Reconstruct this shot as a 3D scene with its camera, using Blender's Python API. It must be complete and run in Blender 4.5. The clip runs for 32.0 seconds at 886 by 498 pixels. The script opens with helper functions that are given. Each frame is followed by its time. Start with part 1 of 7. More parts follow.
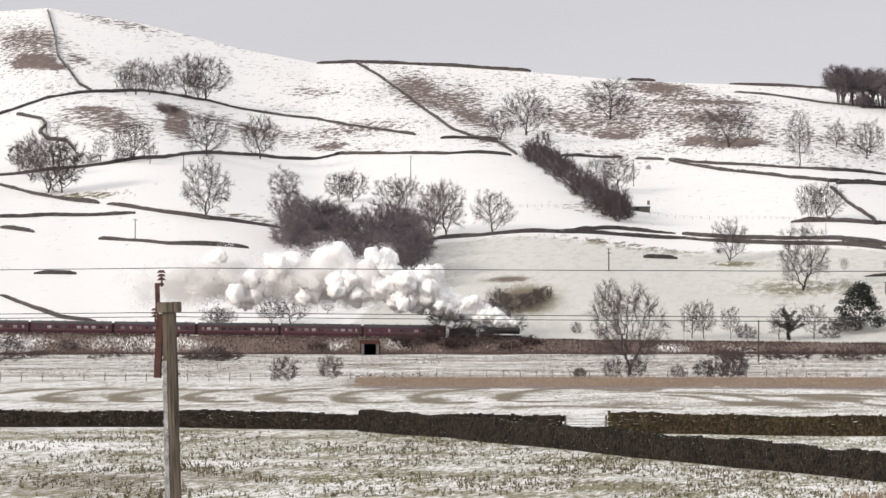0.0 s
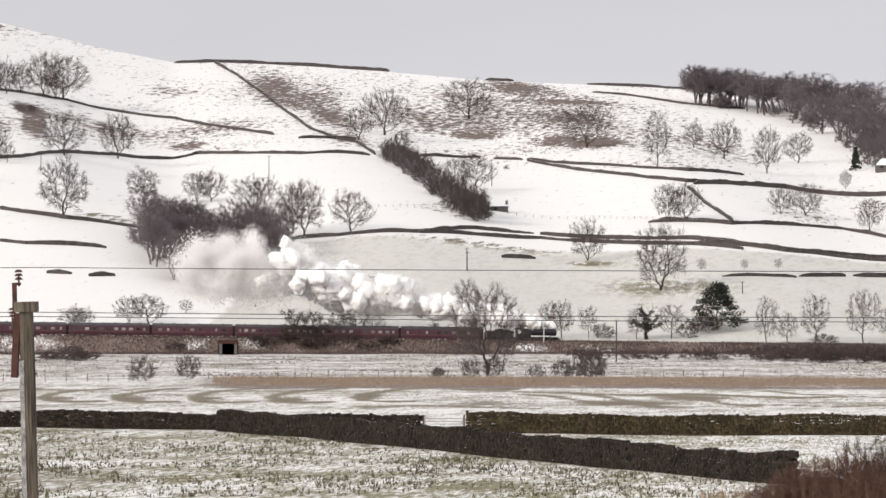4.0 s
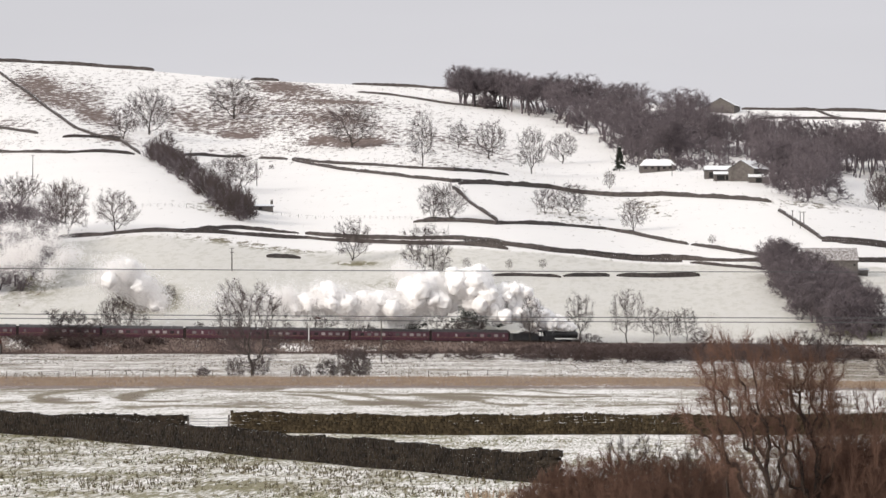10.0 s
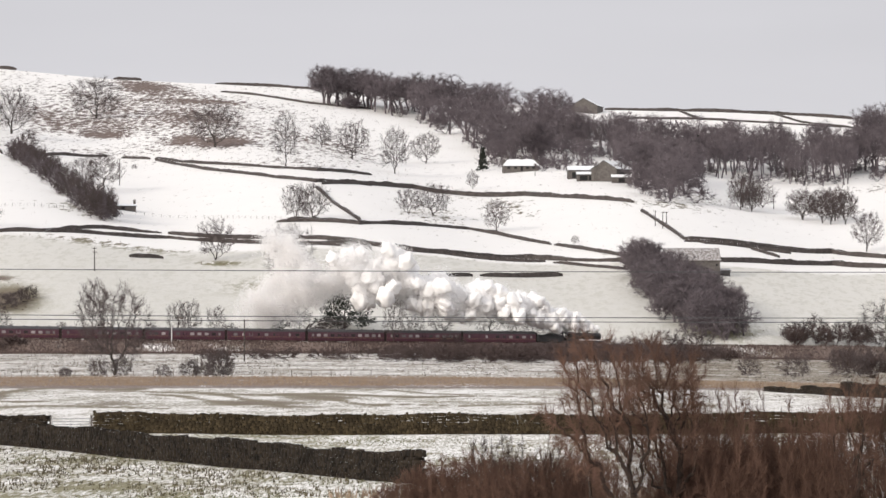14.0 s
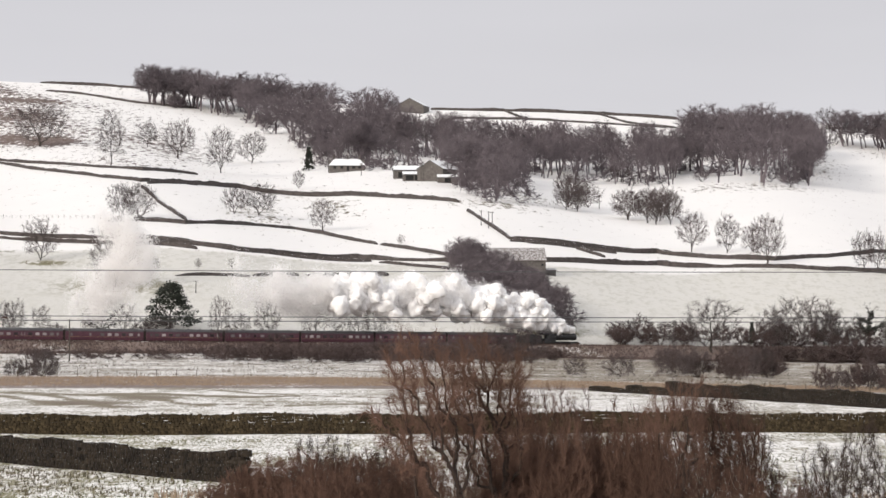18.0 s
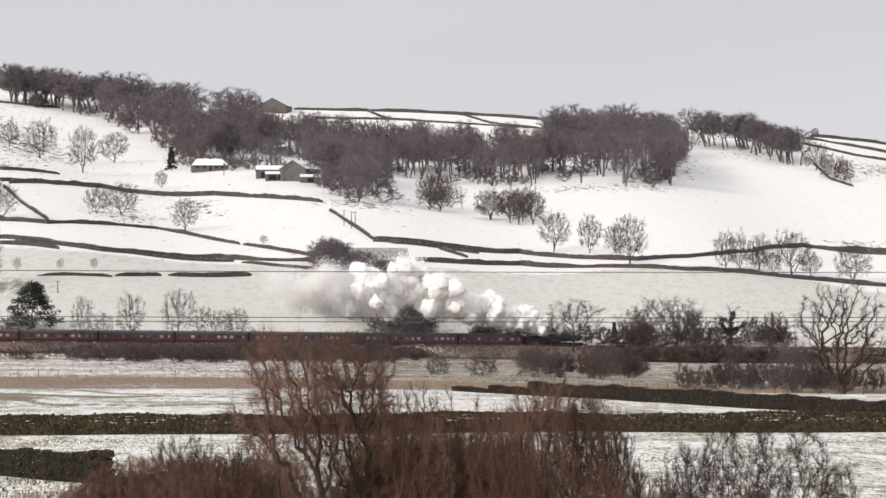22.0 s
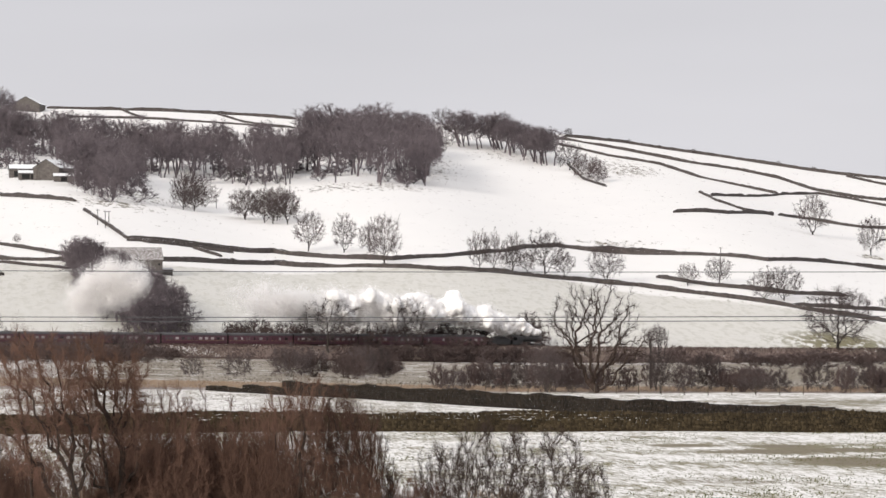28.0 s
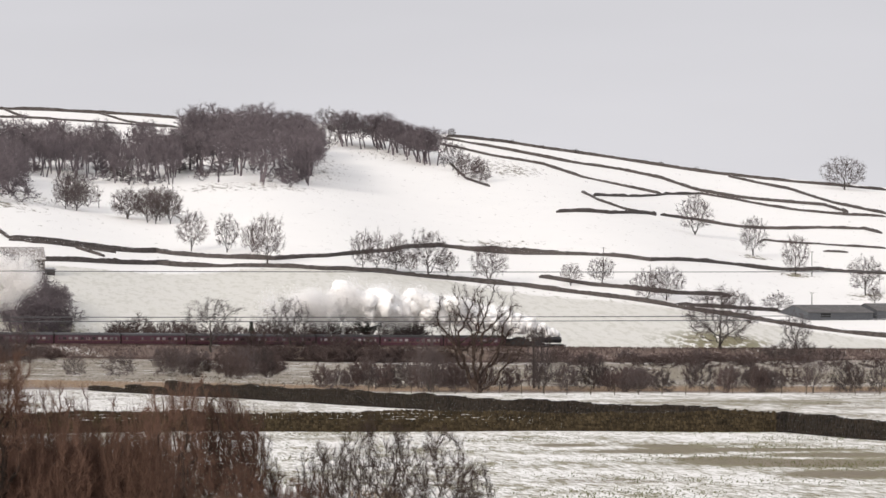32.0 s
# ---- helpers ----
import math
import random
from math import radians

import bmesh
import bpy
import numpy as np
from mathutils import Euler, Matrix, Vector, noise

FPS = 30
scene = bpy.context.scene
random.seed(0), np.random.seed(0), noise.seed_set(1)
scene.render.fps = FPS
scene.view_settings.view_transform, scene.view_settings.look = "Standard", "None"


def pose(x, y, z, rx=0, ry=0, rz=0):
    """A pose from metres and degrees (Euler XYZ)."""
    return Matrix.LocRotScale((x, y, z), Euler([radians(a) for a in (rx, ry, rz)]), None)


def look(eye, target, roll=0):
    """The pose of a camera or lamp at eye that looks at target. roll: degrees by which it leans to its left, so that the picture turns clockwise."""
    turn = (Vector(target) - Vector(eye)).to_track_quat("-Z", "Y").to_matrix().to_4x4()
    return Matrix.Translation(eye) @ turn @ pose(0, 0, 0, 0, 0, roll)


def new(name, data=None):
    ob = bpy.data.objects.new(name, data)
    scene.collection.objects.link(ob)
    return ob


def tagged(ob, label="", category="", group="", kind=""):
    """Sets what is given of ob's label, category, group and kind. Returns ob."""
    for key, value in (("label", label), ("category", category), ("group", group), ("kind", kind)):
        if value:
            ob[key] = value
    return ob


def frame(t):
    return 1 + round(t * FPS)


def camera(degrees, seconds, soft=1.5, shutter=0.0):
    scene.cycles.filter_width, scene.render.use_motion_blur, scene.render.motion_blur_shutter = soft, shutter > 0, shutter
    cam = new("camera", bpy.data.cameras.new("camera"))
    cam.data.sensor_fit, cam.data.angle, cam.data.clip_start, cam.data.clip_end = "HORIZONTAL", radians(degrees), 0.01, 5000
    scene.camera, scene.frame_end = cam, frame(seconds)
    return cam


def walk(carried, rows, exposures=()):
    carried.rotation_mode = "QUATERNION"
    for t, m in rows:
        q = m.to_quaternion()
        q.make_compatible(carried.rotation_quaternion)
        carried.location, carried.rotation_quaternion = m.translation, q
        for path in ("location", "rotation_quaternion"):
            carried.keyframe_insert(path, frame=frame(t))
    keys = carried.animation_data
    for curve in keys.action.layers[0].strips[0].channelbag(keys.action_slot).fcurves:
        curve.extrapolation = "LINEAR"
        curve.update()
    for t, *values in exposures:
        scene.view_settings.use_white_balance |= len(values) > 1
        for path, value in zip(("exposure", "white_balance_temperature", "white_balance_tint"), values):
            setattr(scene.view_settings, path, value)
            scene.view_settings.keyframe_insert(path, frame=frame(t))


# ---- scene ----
# The valley: metres, z up, y the middle of the sweep; the flood plain lies at z = 0.
EYE = 10.0
# bearing in degrees from the middle of the view, height angle of the skyline in degrees
CREST = ((-40, 2.9), (-22, 4.0), (-15.1, 4.33), (-14.36, 4.39), (-13.0, 4.18), (-11.53, 3.81), (-10.47, 3.61), (-9.88, 3.62),
         (-8.67, 3.57), (-7.44, 3.49), (-5.97, 3.36), (-3.0, 3.23), (0.9, 2.93), (2.8, 2.89), (4.8, 2.79), (7.0, 2.71),
         (8.75, 2.55), (10.1, 2.34), (12.27, 2.03), (15.05, 1.77), (22, 1.1), (40, 0.9))
CREST_B, CREST_A = [c[0] for c in CREST], [c[1] for c in CREST]
FAR = 2030.0


def smooth(lo, hi, v):
    s = np.clip((v - lo) / (hi - lo), 0, 1)
    return s * s * (3 - 2 * s)


def rail_reach(b):
    """Distance of the railway at a bearing in degrees."""
    q = np.radians(b) + 0.1341
    return 967 + 1630 * np.clip(q, 0, 0.2) ** 2 + 652 * np.clip(q - 0.2, 0, 0.5)


def rail_height(b):
    return 3.35 - 3.8 * np.clip((np.radians(b) + 0.177) / 0.3286, -0.3, 1.5)


def plain(b, d):
    near = 8.2 * np.clip(1 - d / 150, 0, 1) ** 1.3
    return near - 4.0 * smooth(-3, 10, b) * smooth(420, 950, d)


def land(b, d):
    """Height of the ground by bearing and distance."""
    b, d = np.asarray(b, float), np.asarray(d, float)
    r, h = rail_reach(b), rail_height(b)
    low = plain(b, d)
    bank = h - 0.5
    top = EYE + FAR * np.tan(np.radians(np.interp(b, CREST_B, CREST_A)))
    foot = r + 7
    s = (d - foot) / (FAR - foot)
    roll = 3.0 * np.sin(b * 1.3 + d * 0.004) * np.clip(s * 3, 0, 1) * np.clip((1 - s) * 3, 0, 1)
    hill = bank + (top - bank) * np.where(s < 1, np.clip(s, 0, 1) + 0.03 * np.sin(2 * np.pi * np.clip(s, 0, 1)), 1 - 0.35 * (s - 1)) + roll
    crest = h + 0.6
    z = low + (crest - low) * smooth(r - 17, r - 6.5, d) - (crest - bank) * smooth(r - 5.5, r - 3, d)
    return np.where(d > foot, hill, z)


def ground_at(x, y):
    return float(land(math.degrees(math.atan2(x, y)), math.hypot(x, y)))


def aim(bearing, tilt):
    return pose(0, 0, EYE, 90 + tilt, 0, -bearing)


# ---- camera ----
cam = camera(12.78, 32.0, soft=1.5)
walk(cam, [
    (0, aim(-8.6353, 0.9185)),
    (0.5, aim(-8.3582, 0.9165)),
    (1, aim(-8.0858, 0.9176)),
    (1.5, aim(-7.8473, 0.9167)),
    (2, aim(-7.5736, 0.9167)),
    (2.5, aim(-7.3612, 0.9158)),
    (3, aim(-7.1310, 0.9159)),
    (3.5, aim(-6.8675, 0.9149)),
    (5.5, aim(-5.7145, 0.9138)),
    (6, aim(-5.4344, 0.9128)),
    (6.5, aim(-5.1015, 0.9128)),
    (7, aim(-4.8094, 0.9125)),
    (7.5, aim(-4.5377, 0.9116)),
    (8, aim(-4.2165, 0.9119)),
    (8.5, aim(-3.8765, 0.9116)),
    (9, aim(-3.6663, 0.9113)),
    (9.5, aim(-3.4487, 0.9111)),
    (10, aim(-3.1802, 0.9119)),
    (10.5, aim(-2.9066, 0.9119)),
    (11, aim(-2.6980, 0.9118)),
    (11.5, aim(-2.5003, 0.9118)),
    (12, aim(-2.2832, 0.9118)),
    (12.5, aim(-1.9888, 0.9105)),
    (13, aim(-1.7719, 0.9112)),
    (13.5, aim(-1.5227, 0.9105)),
    (14, aim(-1.2000, 0.9106)),
    (14.5, aim(-0.9382, 0.9112)),
    (16.5, aim(0.1913, 0.9104)),
    (17, aim(0.5720, 0.9090)),
    (17.5, aim(0.9342, 0.9095)),
    (18, aim(1.3192, 0.9065)),
    (18.5, aim(1.6445, 0.9066)),
    (19, aim(1.9198, 0.9060)),
    (19.5, aim(2.1269, 0.9068)),
    (20, aim(2.3340, 0.9068)),
    (20.5, aim(2.4940, 0.9069)),
    (21, aim(2.7556, 0.9073)),
    (21.5, aim(3.0211, 0.9071)),
    (22, aim(3.3061, 0.9067)),
    (22.5, aim(3.5791, 0.9067)),
    (23, aim(3.8681, 0.9063)),
    (23.5, aim(4.2543, 0.9054)),
    (24, aim(4.5824, 0.9044)),
    (24.5, aim(4.8777, 0.9049)),
    (25, aim(5.1446, 0.9039)),
    (25.5, aim(5.3463, 0.9023)),
    (26, aim(5.7767, 0.9032)),
    (26.5, aim(6.2240, 0.9020)),
    (28.5, aim(7.0719, 0.9005)),
    (29, aim(7.3443, 0.8999)),
    (29.5, aim(7.5109, 0.8988)),
    (30, aim(7.6842, 0.8988)),
    (30.5, aim(7.8657, 0.8988)),
    (31, aim(8.0307, 0.8992)),
    (31.5, aim(8.2548, 0.8989)),
    (32, aim(8.5558, 0.8987)),
])

# ---- light ----
SUN_UP, SUN_TURN = 21, 218
world = bpy.data.worlds.new("overcast")
scene.world = world
world.use_nodes = True
wt = world.node_tree
wt.nodes.clear()


def link_new(tree, kind, **values):
    n = tree.nodes.new(kind)
    for key, value in values.items():
        n.inputs[key].default_value = value
    return n


w_out = wt.nodes.new("ShaderNodeOutputWorld")
w_bg = wt.nodes.new("ShaderNodeBackground")
w_sky = wt.nodes.new("ShaderNodeTexSky")
w_sky.sky_type, w_sky.sun_disc = "NISHITA", False
w_sky.sun_elevation, w_sky.sun_rotation = radians(SUN_UP), radians(SUN_TURN)
w_sky.dust_density, w_sky.air_density = 4.0, 1.0
w_co = wt.nodes.new("ShaderNodeTexCoord")
w_sep = wt.nodes.new("ShaderNodeSeparateXYZ")
w_ramp = wt.nodes.new("ShaderNodeValToRGB")
w_ramp.color_ramp.elements[0].position, w_ramp.color_ramp.elements[0].color = 0.0, (0.785, 0.775, 0.81, 1)
w_ramp.color_ramp.elements[1].position, w_ramp.color_ramp.elements[1].color = 1.0, (0.9, 0.9, 0.93, 1)
mid = w_ramp.color_ramp.elements.new(0.09)
mid.color = (0.665, 0.657, 0.695, 1)
w_noise = link_new(wt, "ShaderNodeTexNoise", Scale=7.0, Detail=3.0)
w_map = wt.nodes.new("ShaderNodeMapping")
w_map.inputs["Scale"].default_value = (1, 1, 5)
w_var = wt.nodes.new("ShaderNodeMapRange")
w_var.inputs["To Min"].default_value, w_var.inputs["To Max"].default_value = 0.93, 1.07
w_mul = wt.nodes.new("ShaderNodeVectorMath")
w_mul.operation = "SCALE"
w_mix = wt.nodes.new("ShaderNodeMix")
w_mix.data_type = "RGBA"
w_mix.inputs["Factor"].default_value = 0.94
w_skyscale = wt.nodes.new("ShaderNodeVectorMath")
w_skyscale.operation = "SCALE"
w_skyscale.inputs["Scale"].default_value = 0.1
wt.links.new(w_co.outputs["Generated"], w_sep.inputs[0])
wt.links.new(w_sep.outputs["Z"], w_ramp.inputs["Fac"])
wt.links.new(w_co.outputs["Generated"], w_map.inputs["Vector"])
wt.links.new(w_map.outputs["Vector"], w_noise.inputs["Vector"])
wt.links.new(w_noise.outputs["Fac"], w_var.inputs["Value"])
wt.links.new(w_ramp.outputs["Color"], w_mul.inputs[0])
wt.links.new(w_var.outputs["Result"], w_mul.inputs["Scale"])
wt.links.new(w_sky.outputs["Color"], w_skyscale.inputs[0])
wt.links.new(w_skyscale.outputs["Vector"], w_mix.inputs["A"])
wt.links.new(w_mul.outputs["Vector"], w_mix.inputs["B"])
wt.links.new(w_mix.outputs["Result"], w_bg.inputs["Color"])
wt.links.new(w_bg.outputs["Background"], w_out.inputs["Surface"])

sun = new("sun", bpy.data.lights.new("sun", "SUN"))
sun.data.energy, sun.data.angle, sun.data.color = 2.5, radians(12), (1.0, 0.925, 0.84)
sun.matrix_world = look((0, 0, 0), (-math.sin(radians(SUN_TURN)) * math.cos(radians(SUN_UP)),
                                    -math.cos(radians(SUN_TURN)) * math.cos(radians(SUN_UP)), -math.sin(radians(SUN_UP))))


# ---- materials ----
def surface(name, dark, light, scale=3.0, rough=0.85, metal=0.0, bump=0.0, fine=0.0, vary=0.0, space="Object", detail=5.0, stretch=(1, 1, 1)):
    """A material that wanders between two colours at two scales, with optional relief and change from object to object."""
    m = bpy.data.materials.new(name)
    m.use_nodes = True
    nt = m.node_tree
    b = nt.nodes["Principled BSDF"]
    b.inputs["Roughness"].default_value, b.inputs["Metallic"].default_value = rough, metal
    if rough > 0.7:
        b.inputs["Specular IOR Level"].default_value = 0.2
    co = nt.nodes.new("ShaderNodeTexCoord")
    mp = nt.nodes.new("ShaderNodeMapping")
    mp.inputs["Scale"].default_value = stretch
    nt.links.new(co.outputs[space], mp.inputs["Vector"])
    n1 = link_new(nt, "ShaderNodeTexNoise", Scale=scale, Detail=detail)
    n2 = link_new(nt, "ShaderNodeTexNoise", Scale=scale * (fine or 7.0), Detail=3.0)
    for n in (n1, n2):
        nt.links.new(mp.outputs["Vector"], n.inputs["Vector"])
    add = nt.nodes.new("ShaderNodeMath")
    add.operation = "ADD"
    nt.links.new(n1.outputs["Fac"], add.inputs[0])
    nt.links.new(n2.outputs["Fac"], add.inputs[1])
    mr = nt.nodes.new("ShaderNodeMapRange")
    mr.inputs["From Min"].default_value, mr.inputs["From Max"].default_value = 0.65, 1.35
    nt.links.new(add.outputs[0], mr.inputs["Value"])
    mix = nt.nodes.new("ShaderNodeMix")
    mix.data_type = "RGBA"
    mix.inputs["A"].default_value, mix.inputs["B"].default_value = (*dark, 1), (*light, 1)
    nt.links.new(mr.outputs["Result"], mix.inputs["Factor"])
    last = mix.outputs["Result"]
    if vary:
        info = nt.nodes.new("ShaderNodeObjectInfo")
        hsv = nt.nodes.new("ShaderNodeHueSaturation")
        vr = nt.nodes.new("ShaderNodeMapRange")
        vr.inputs["To Min"].default_value, vr.inputs["To Max"].default_value = 1 - vary, 1 + vary
        nt.links.new(info.outputs["Random"], vr.inputs["Value"])
        nt.links.new(vr.outputs["Result"], hsv.inputs["Value"])
        nt.links.new(last, hsv.inputs["Color"])
        last = hsv.outputs["Color"]
    nt.links.new(last, b.inputs["Base Color"])
    if bump:
        bp = nt.nodes.new("ShaderNodeBump")
        bp.inputs["Strength"].default_value, bp.inputs["Distance"].default_value = bump, 0.1
        nt.links.new(n2.outputs["Fac"], bp.inputs["Height"])
        nt.links.new(bp.outputs["Normal"], b.inputs["Normal"])
    return m


def snowy(name, dark, light, snow_bias, scale=1.2, fine=8.0, rough=0.9, soft=0.15):
    """A rough surface with snow lying on whatever faces up; snow_bias moves its edge."""
    m = surface(name, dark, light, scale, rough, fine=fine)
    nt = m.node_tree
    b = nt.nodes["Principled BSDF"]
    geo = nt.nodes.new("ShaderNodeNewGeometry")
    sep = nt.nodes.new("ShaderNodeSeparateXYZ")
    nt.links.new(geo.outputs["Normal"], sep.inputs[0])
    n = link_new(nt, "ShaderNodeTexNoise", Scale=2.0, Detail=4.0)
    nt.links.new(geo.outputs["Position"], n.inputs["Vector"])
    s = nt.nodes.new("ShaderNodeMath")
    s.operation = "ADD"
    nt.links.new(sep.outputs["Z"], s.inputs[0])
    nt.links.new(n.outputs["Fac"], s.inputs[1])
    mr = nt.nodes.new("ShaderNodeMapRange")
    mr.inputs["From Min"].default_value, mr.inputs["From Max"].default_value = snow_bias, snow_bias + soft
    nt.links.new(s.outputs[0], mr.inputs["Value"])
    mix = nt.nodes.new("ShaderNodeMix")
    mix.data_type = "RGBA"
    mix.inputs["B"].default_value = (0.86, 0.87, 0.88, 1)
    old = b.inputs["Base Color"].links[0].from_socket
    nt.links.new(old, mix.inputs["A"])
    nt.links.new(mr.outputs["Result"], mix.inputs["Factor"])
    nt.links.new(mix.outputs["Result"], b.inputs["Base Color"])
    return m


def stone_cells(name, dark, light, cell, speck):
    """Dry stone: every stone its own shade, dark joints, specks of snow on ledges."""
    m = bpy.data.materials.new(name)
    m.use_nodes = True
    nt = m.node_tree
    b = nt.nodes["Principled BSDF"]
    b.inputs["Roughness"].default_value, b.inputs["Specular IOR Level"].default_value = 0.9, 0.2
    geo = nt.nodes.new("ShaderNodeNewGeometry")
    mp = nt.nodes.new("ShaderNodeMapping")
    mp.inputs["Scale"].default_value = (1, 1, 1.9)
    nt.links.new(geo.outputs["Position"], mp.inputs["Vector"])
    vor = link_new(nt, "ShaderNodeTexVoronoi", Scale=cell)
    n1 = link_new(nt, "ShaderNodeTexNoise", Scale=cell * 0.12, Detail=4.0)
    n2 = link_new(nt, "ShaderNodeTexNoise", Scale=cell * 2.2, Detail=4.0)
    for n in (vor, n1, n2):
        nt.links.new(mp.outputs["Vector"], n.inputs["Vector"])
    sep = nt.nodes.new("ShaderNodeSeparateColor")
    nt.links.new(vor.outputs["Color"], sep.inputs[0])
    shade = nt.nodes.new("ShaderNodeMath")
    shade.operation = "MULTIPLY"
    each = nt.nodes.new("ShaderNodeMath")
    each.operation = "MULTIPLY_ADD"
    each.inputs[1].default_value, each.inputs[2].default_value = 0.35, 0.0
    nt.links.new(sep.outputs[0], each.inputs[0])
    both = nt.nodes.new("ShaderNodeMath")
    both.operation = "MULTIPLY_ADD"
    both.inputs[1].default_value = 0.65
    nt.links.new(geo.outputs["Random Per Island"], both.inputs[0])
    nt.links.new(each.outputs[0], both.inputs[2])
    nt.links.new(both.outputs[0], shade.inputs[0])
    nt.links.new(n1.outputs["Fac"], shade.inputs[1])
    mix = nt.nodes.new("ShaderNodeMix")
    mix.data_type = "RGBA"
    mix.inputs["A"].default_value, mix.inputs["B"].default_value = (*dark, 1), (*light, 1)
    mr = nt.nodes.new("ShaderNodeMapRange")
    mr.inputs["From Min"].default_value, mr.inputs["From Max"].default_value = 0.05, 0.5
    nt.links.new(shade.outputs[0], mr.inputs["Value"])
    nt.links.new(mr.outputs["Result"], mix.inputs["Factor"])
    nz = nt.nodes.new("ShaderNodeSeparateXYZ")
    nt.links.new(geo.outputs["Normal"], nz.inputs[0])
    up = nt.nodes.new("ShaderNodeMath")
    up.operation = "MULTIPLY_ADD"
    up.inputs[1].default_value = 0.22
    nt.links.new(nz.outputs["Z"], up.inputs[0])
    nt.links.new(n2.outputs["Fac"], up.inputs[2])
    sr = nt.nodes.new("ShaderNodeMapRange")
    sr.inputs["From Min"].default_value, sr.inputs["From Max"].default_value = speck, speck + 0.05
    nt.links.new(up.outputs[0], sr.inputs["Value"])
    fin = nt.nodes.new("ShaderNodeMix")
    fin.data_type = "RGBA"
    fin.inputs["B"].default_value = (0.84, 0.84, 0.84, 1)
    nt.links.new(sr.outputs["Result"], fin.inputs["Factor"])
    nt.links.new(mix.outputs["Result"], fin.inputs["A"])
    nt.links.new(fin.outputs["Result"], b.inputs["Base Color"])
    bp = nt.nodes.new("ShaderNodeBump")
    bp.inputs["Strength"].default_value, bp.inputs["Distance"].default_value = 0.5, 0.1
    nt.links.new(vor.outputs["Distance"], bp.inputs["Height"])
    bp.invert = True
    nt.links.new(bp.outputs["Normal"], b.inputs["Normal"])
    return m


def ground_material():
    """Snow over grass: the share of snow and the kind of grass come from the land's own attributes, broken up by noise."""
    m = bpy.data.materials.new("snow_covered_ground")
    m.use_nodes = True
    nt = m.node_tree
    b = nt.nodes["Principled BSDF"]
    b.inputs["Roughness"].default_value = 0.8
    b.inputs["Specular IOR Level"].default_value = 0.15
    geo = nt.nodes.new("ShaderNodeNewGeometry")
    cov = nt.nodes.new("ShaderNodeAttribute")
    cov.attribute_name = "cover"
    hue = nt.nodes.new("ShaderNodeAttribute")
    hue.attribute_name = "hue"
    lie = nt.nodes.new("ShaderNodeAttribute")
    lie.attribute_name = "lie"
    sizes = []
    for scale, detail in ((0.06, 4.0), (0.45, 5.0), (1.7, 4.0), (5.0, 3.0)):
        n = link_new(nt, "ShaderNodeTexNoise", Scale=scale, Detail=detail)
        mp = nt.nodes.new("ShaderNodeMapping")
        mp.inputs["Scale"].default_value = (1, 0.07, 1) if scale > 3 else (1, 0.25, 1) if scale > 0.1 else (1, 0.6, 1)
        nt.links.new(lie.outputs["Vector"], mp.inputs["Vector"])
        nt.links.new(mp.outputs["Vector"], n.inputs["Vector"])
        sizes.append(n)

    def mathop(op, a, c):
        x = nt.nodes.new("ShaderNodeMath")
        x.operation = op
        for i, s in enumerate((a, c)):
            if isinstance(s, float):
                x.inputs[i].default_value = s
            else:
                nt.links.new(s, x.inputs[i])
        return x.outputs[0]
    mixed = mathop("ADD", mathop("MULTIPLY", mathop("ADD", sizes[0].outputs["Fac"], sizes[1].outputs["Fac"]), 0.3),
                   mathop("ADD", mathop("MULTIPLY", sizes[2].outputs["Fac"], 0.25), mathop("MULTIPLY", sizes[3].outputs["Fac"], 0.4)))
    # the noise lies round 0.6: snow shows where cover is above it
    even = nt.nodes.new("ShaderNodeAttribute")
    even.attribute_name = "even"
    spread = nt.nodes.new("ShaderNodeMapRange")
    spread.inputs["From Min"].default_value, spread.inputs["From Max"].default_value = 0.45, 0.8
    nt.links.new(mixed, spread.inputs["Value"])
    diff = mathop("SUBTRACT", cov.outputs["Fac"], spread.outputs["Result"])
    edge = nt.nodes.new("ShaderNodeMapRange")
    edge.inputs["From Min"].default_value, edge.inputs["From Max"].default_value = -0.14, 0.22
    nt.links.new(diff, edge.inputs["Value"])
    # heather and rough grass on the hill stand in small streaks
    hill = link_new(nt, "ShaderNodeTexNoise", Scale=1.0, Detail=7.0, Roughness=0.72)
    mp = nt.nodes.new("ShaderNodeMapping")
    mp.inputs["Scale"].default_value = (0.42, 0.06, 1)
    nt.links.new(lie.outputs["Vector"], mp.inputs["Vector"])
    nt.links.new(mp.outputs["Vector"], hill.inputs["Vector"])
    flat = nt.nodes.new("ShaderNodeMapRange")
    flat.inputs["From Min"].default_value, flat.inputs["From Max"].default_value = 0.33, 0.67
    nt.links.new(hill.outputs["Fac"], flat.inputs["Value"])
    speck = nt.nodes.new("ShaderNodeMapRange")
    speck.inputs["From Min"].default_value, speck.inputs["From Max"].default_value = -0.1, 0.14
    nt.links.new(mathop("SUBTRACT", cov.outputs["Fac"], flat.outputs["Result"]), speck.inputs["Value"])
    parts = nt.nodes.new("ShaderNodeSeparateXYZ")
    nt.links.new(lie.outputs["Vector"], parts.inputs["Vector"])
    far = nt.nodes.new("ShaderNodeMapRange")
    far.inputs["From Min"].default_value, far.inputs["From Max"].default_value = 1000.0, 1150.0
    nt.links.new(parts.outputs["Y"], far.inputs["Value"])
    either = nt.nodes.new("ShaderNodeMix")
    nt.links.new(far.outputs["Result"], either.inputs["Factor"])
    nt.links.new(edge.outputs["Result"], either.inputs["A"])
    nt.links.new(speck.outputs["Result"], either.inputs["B"])
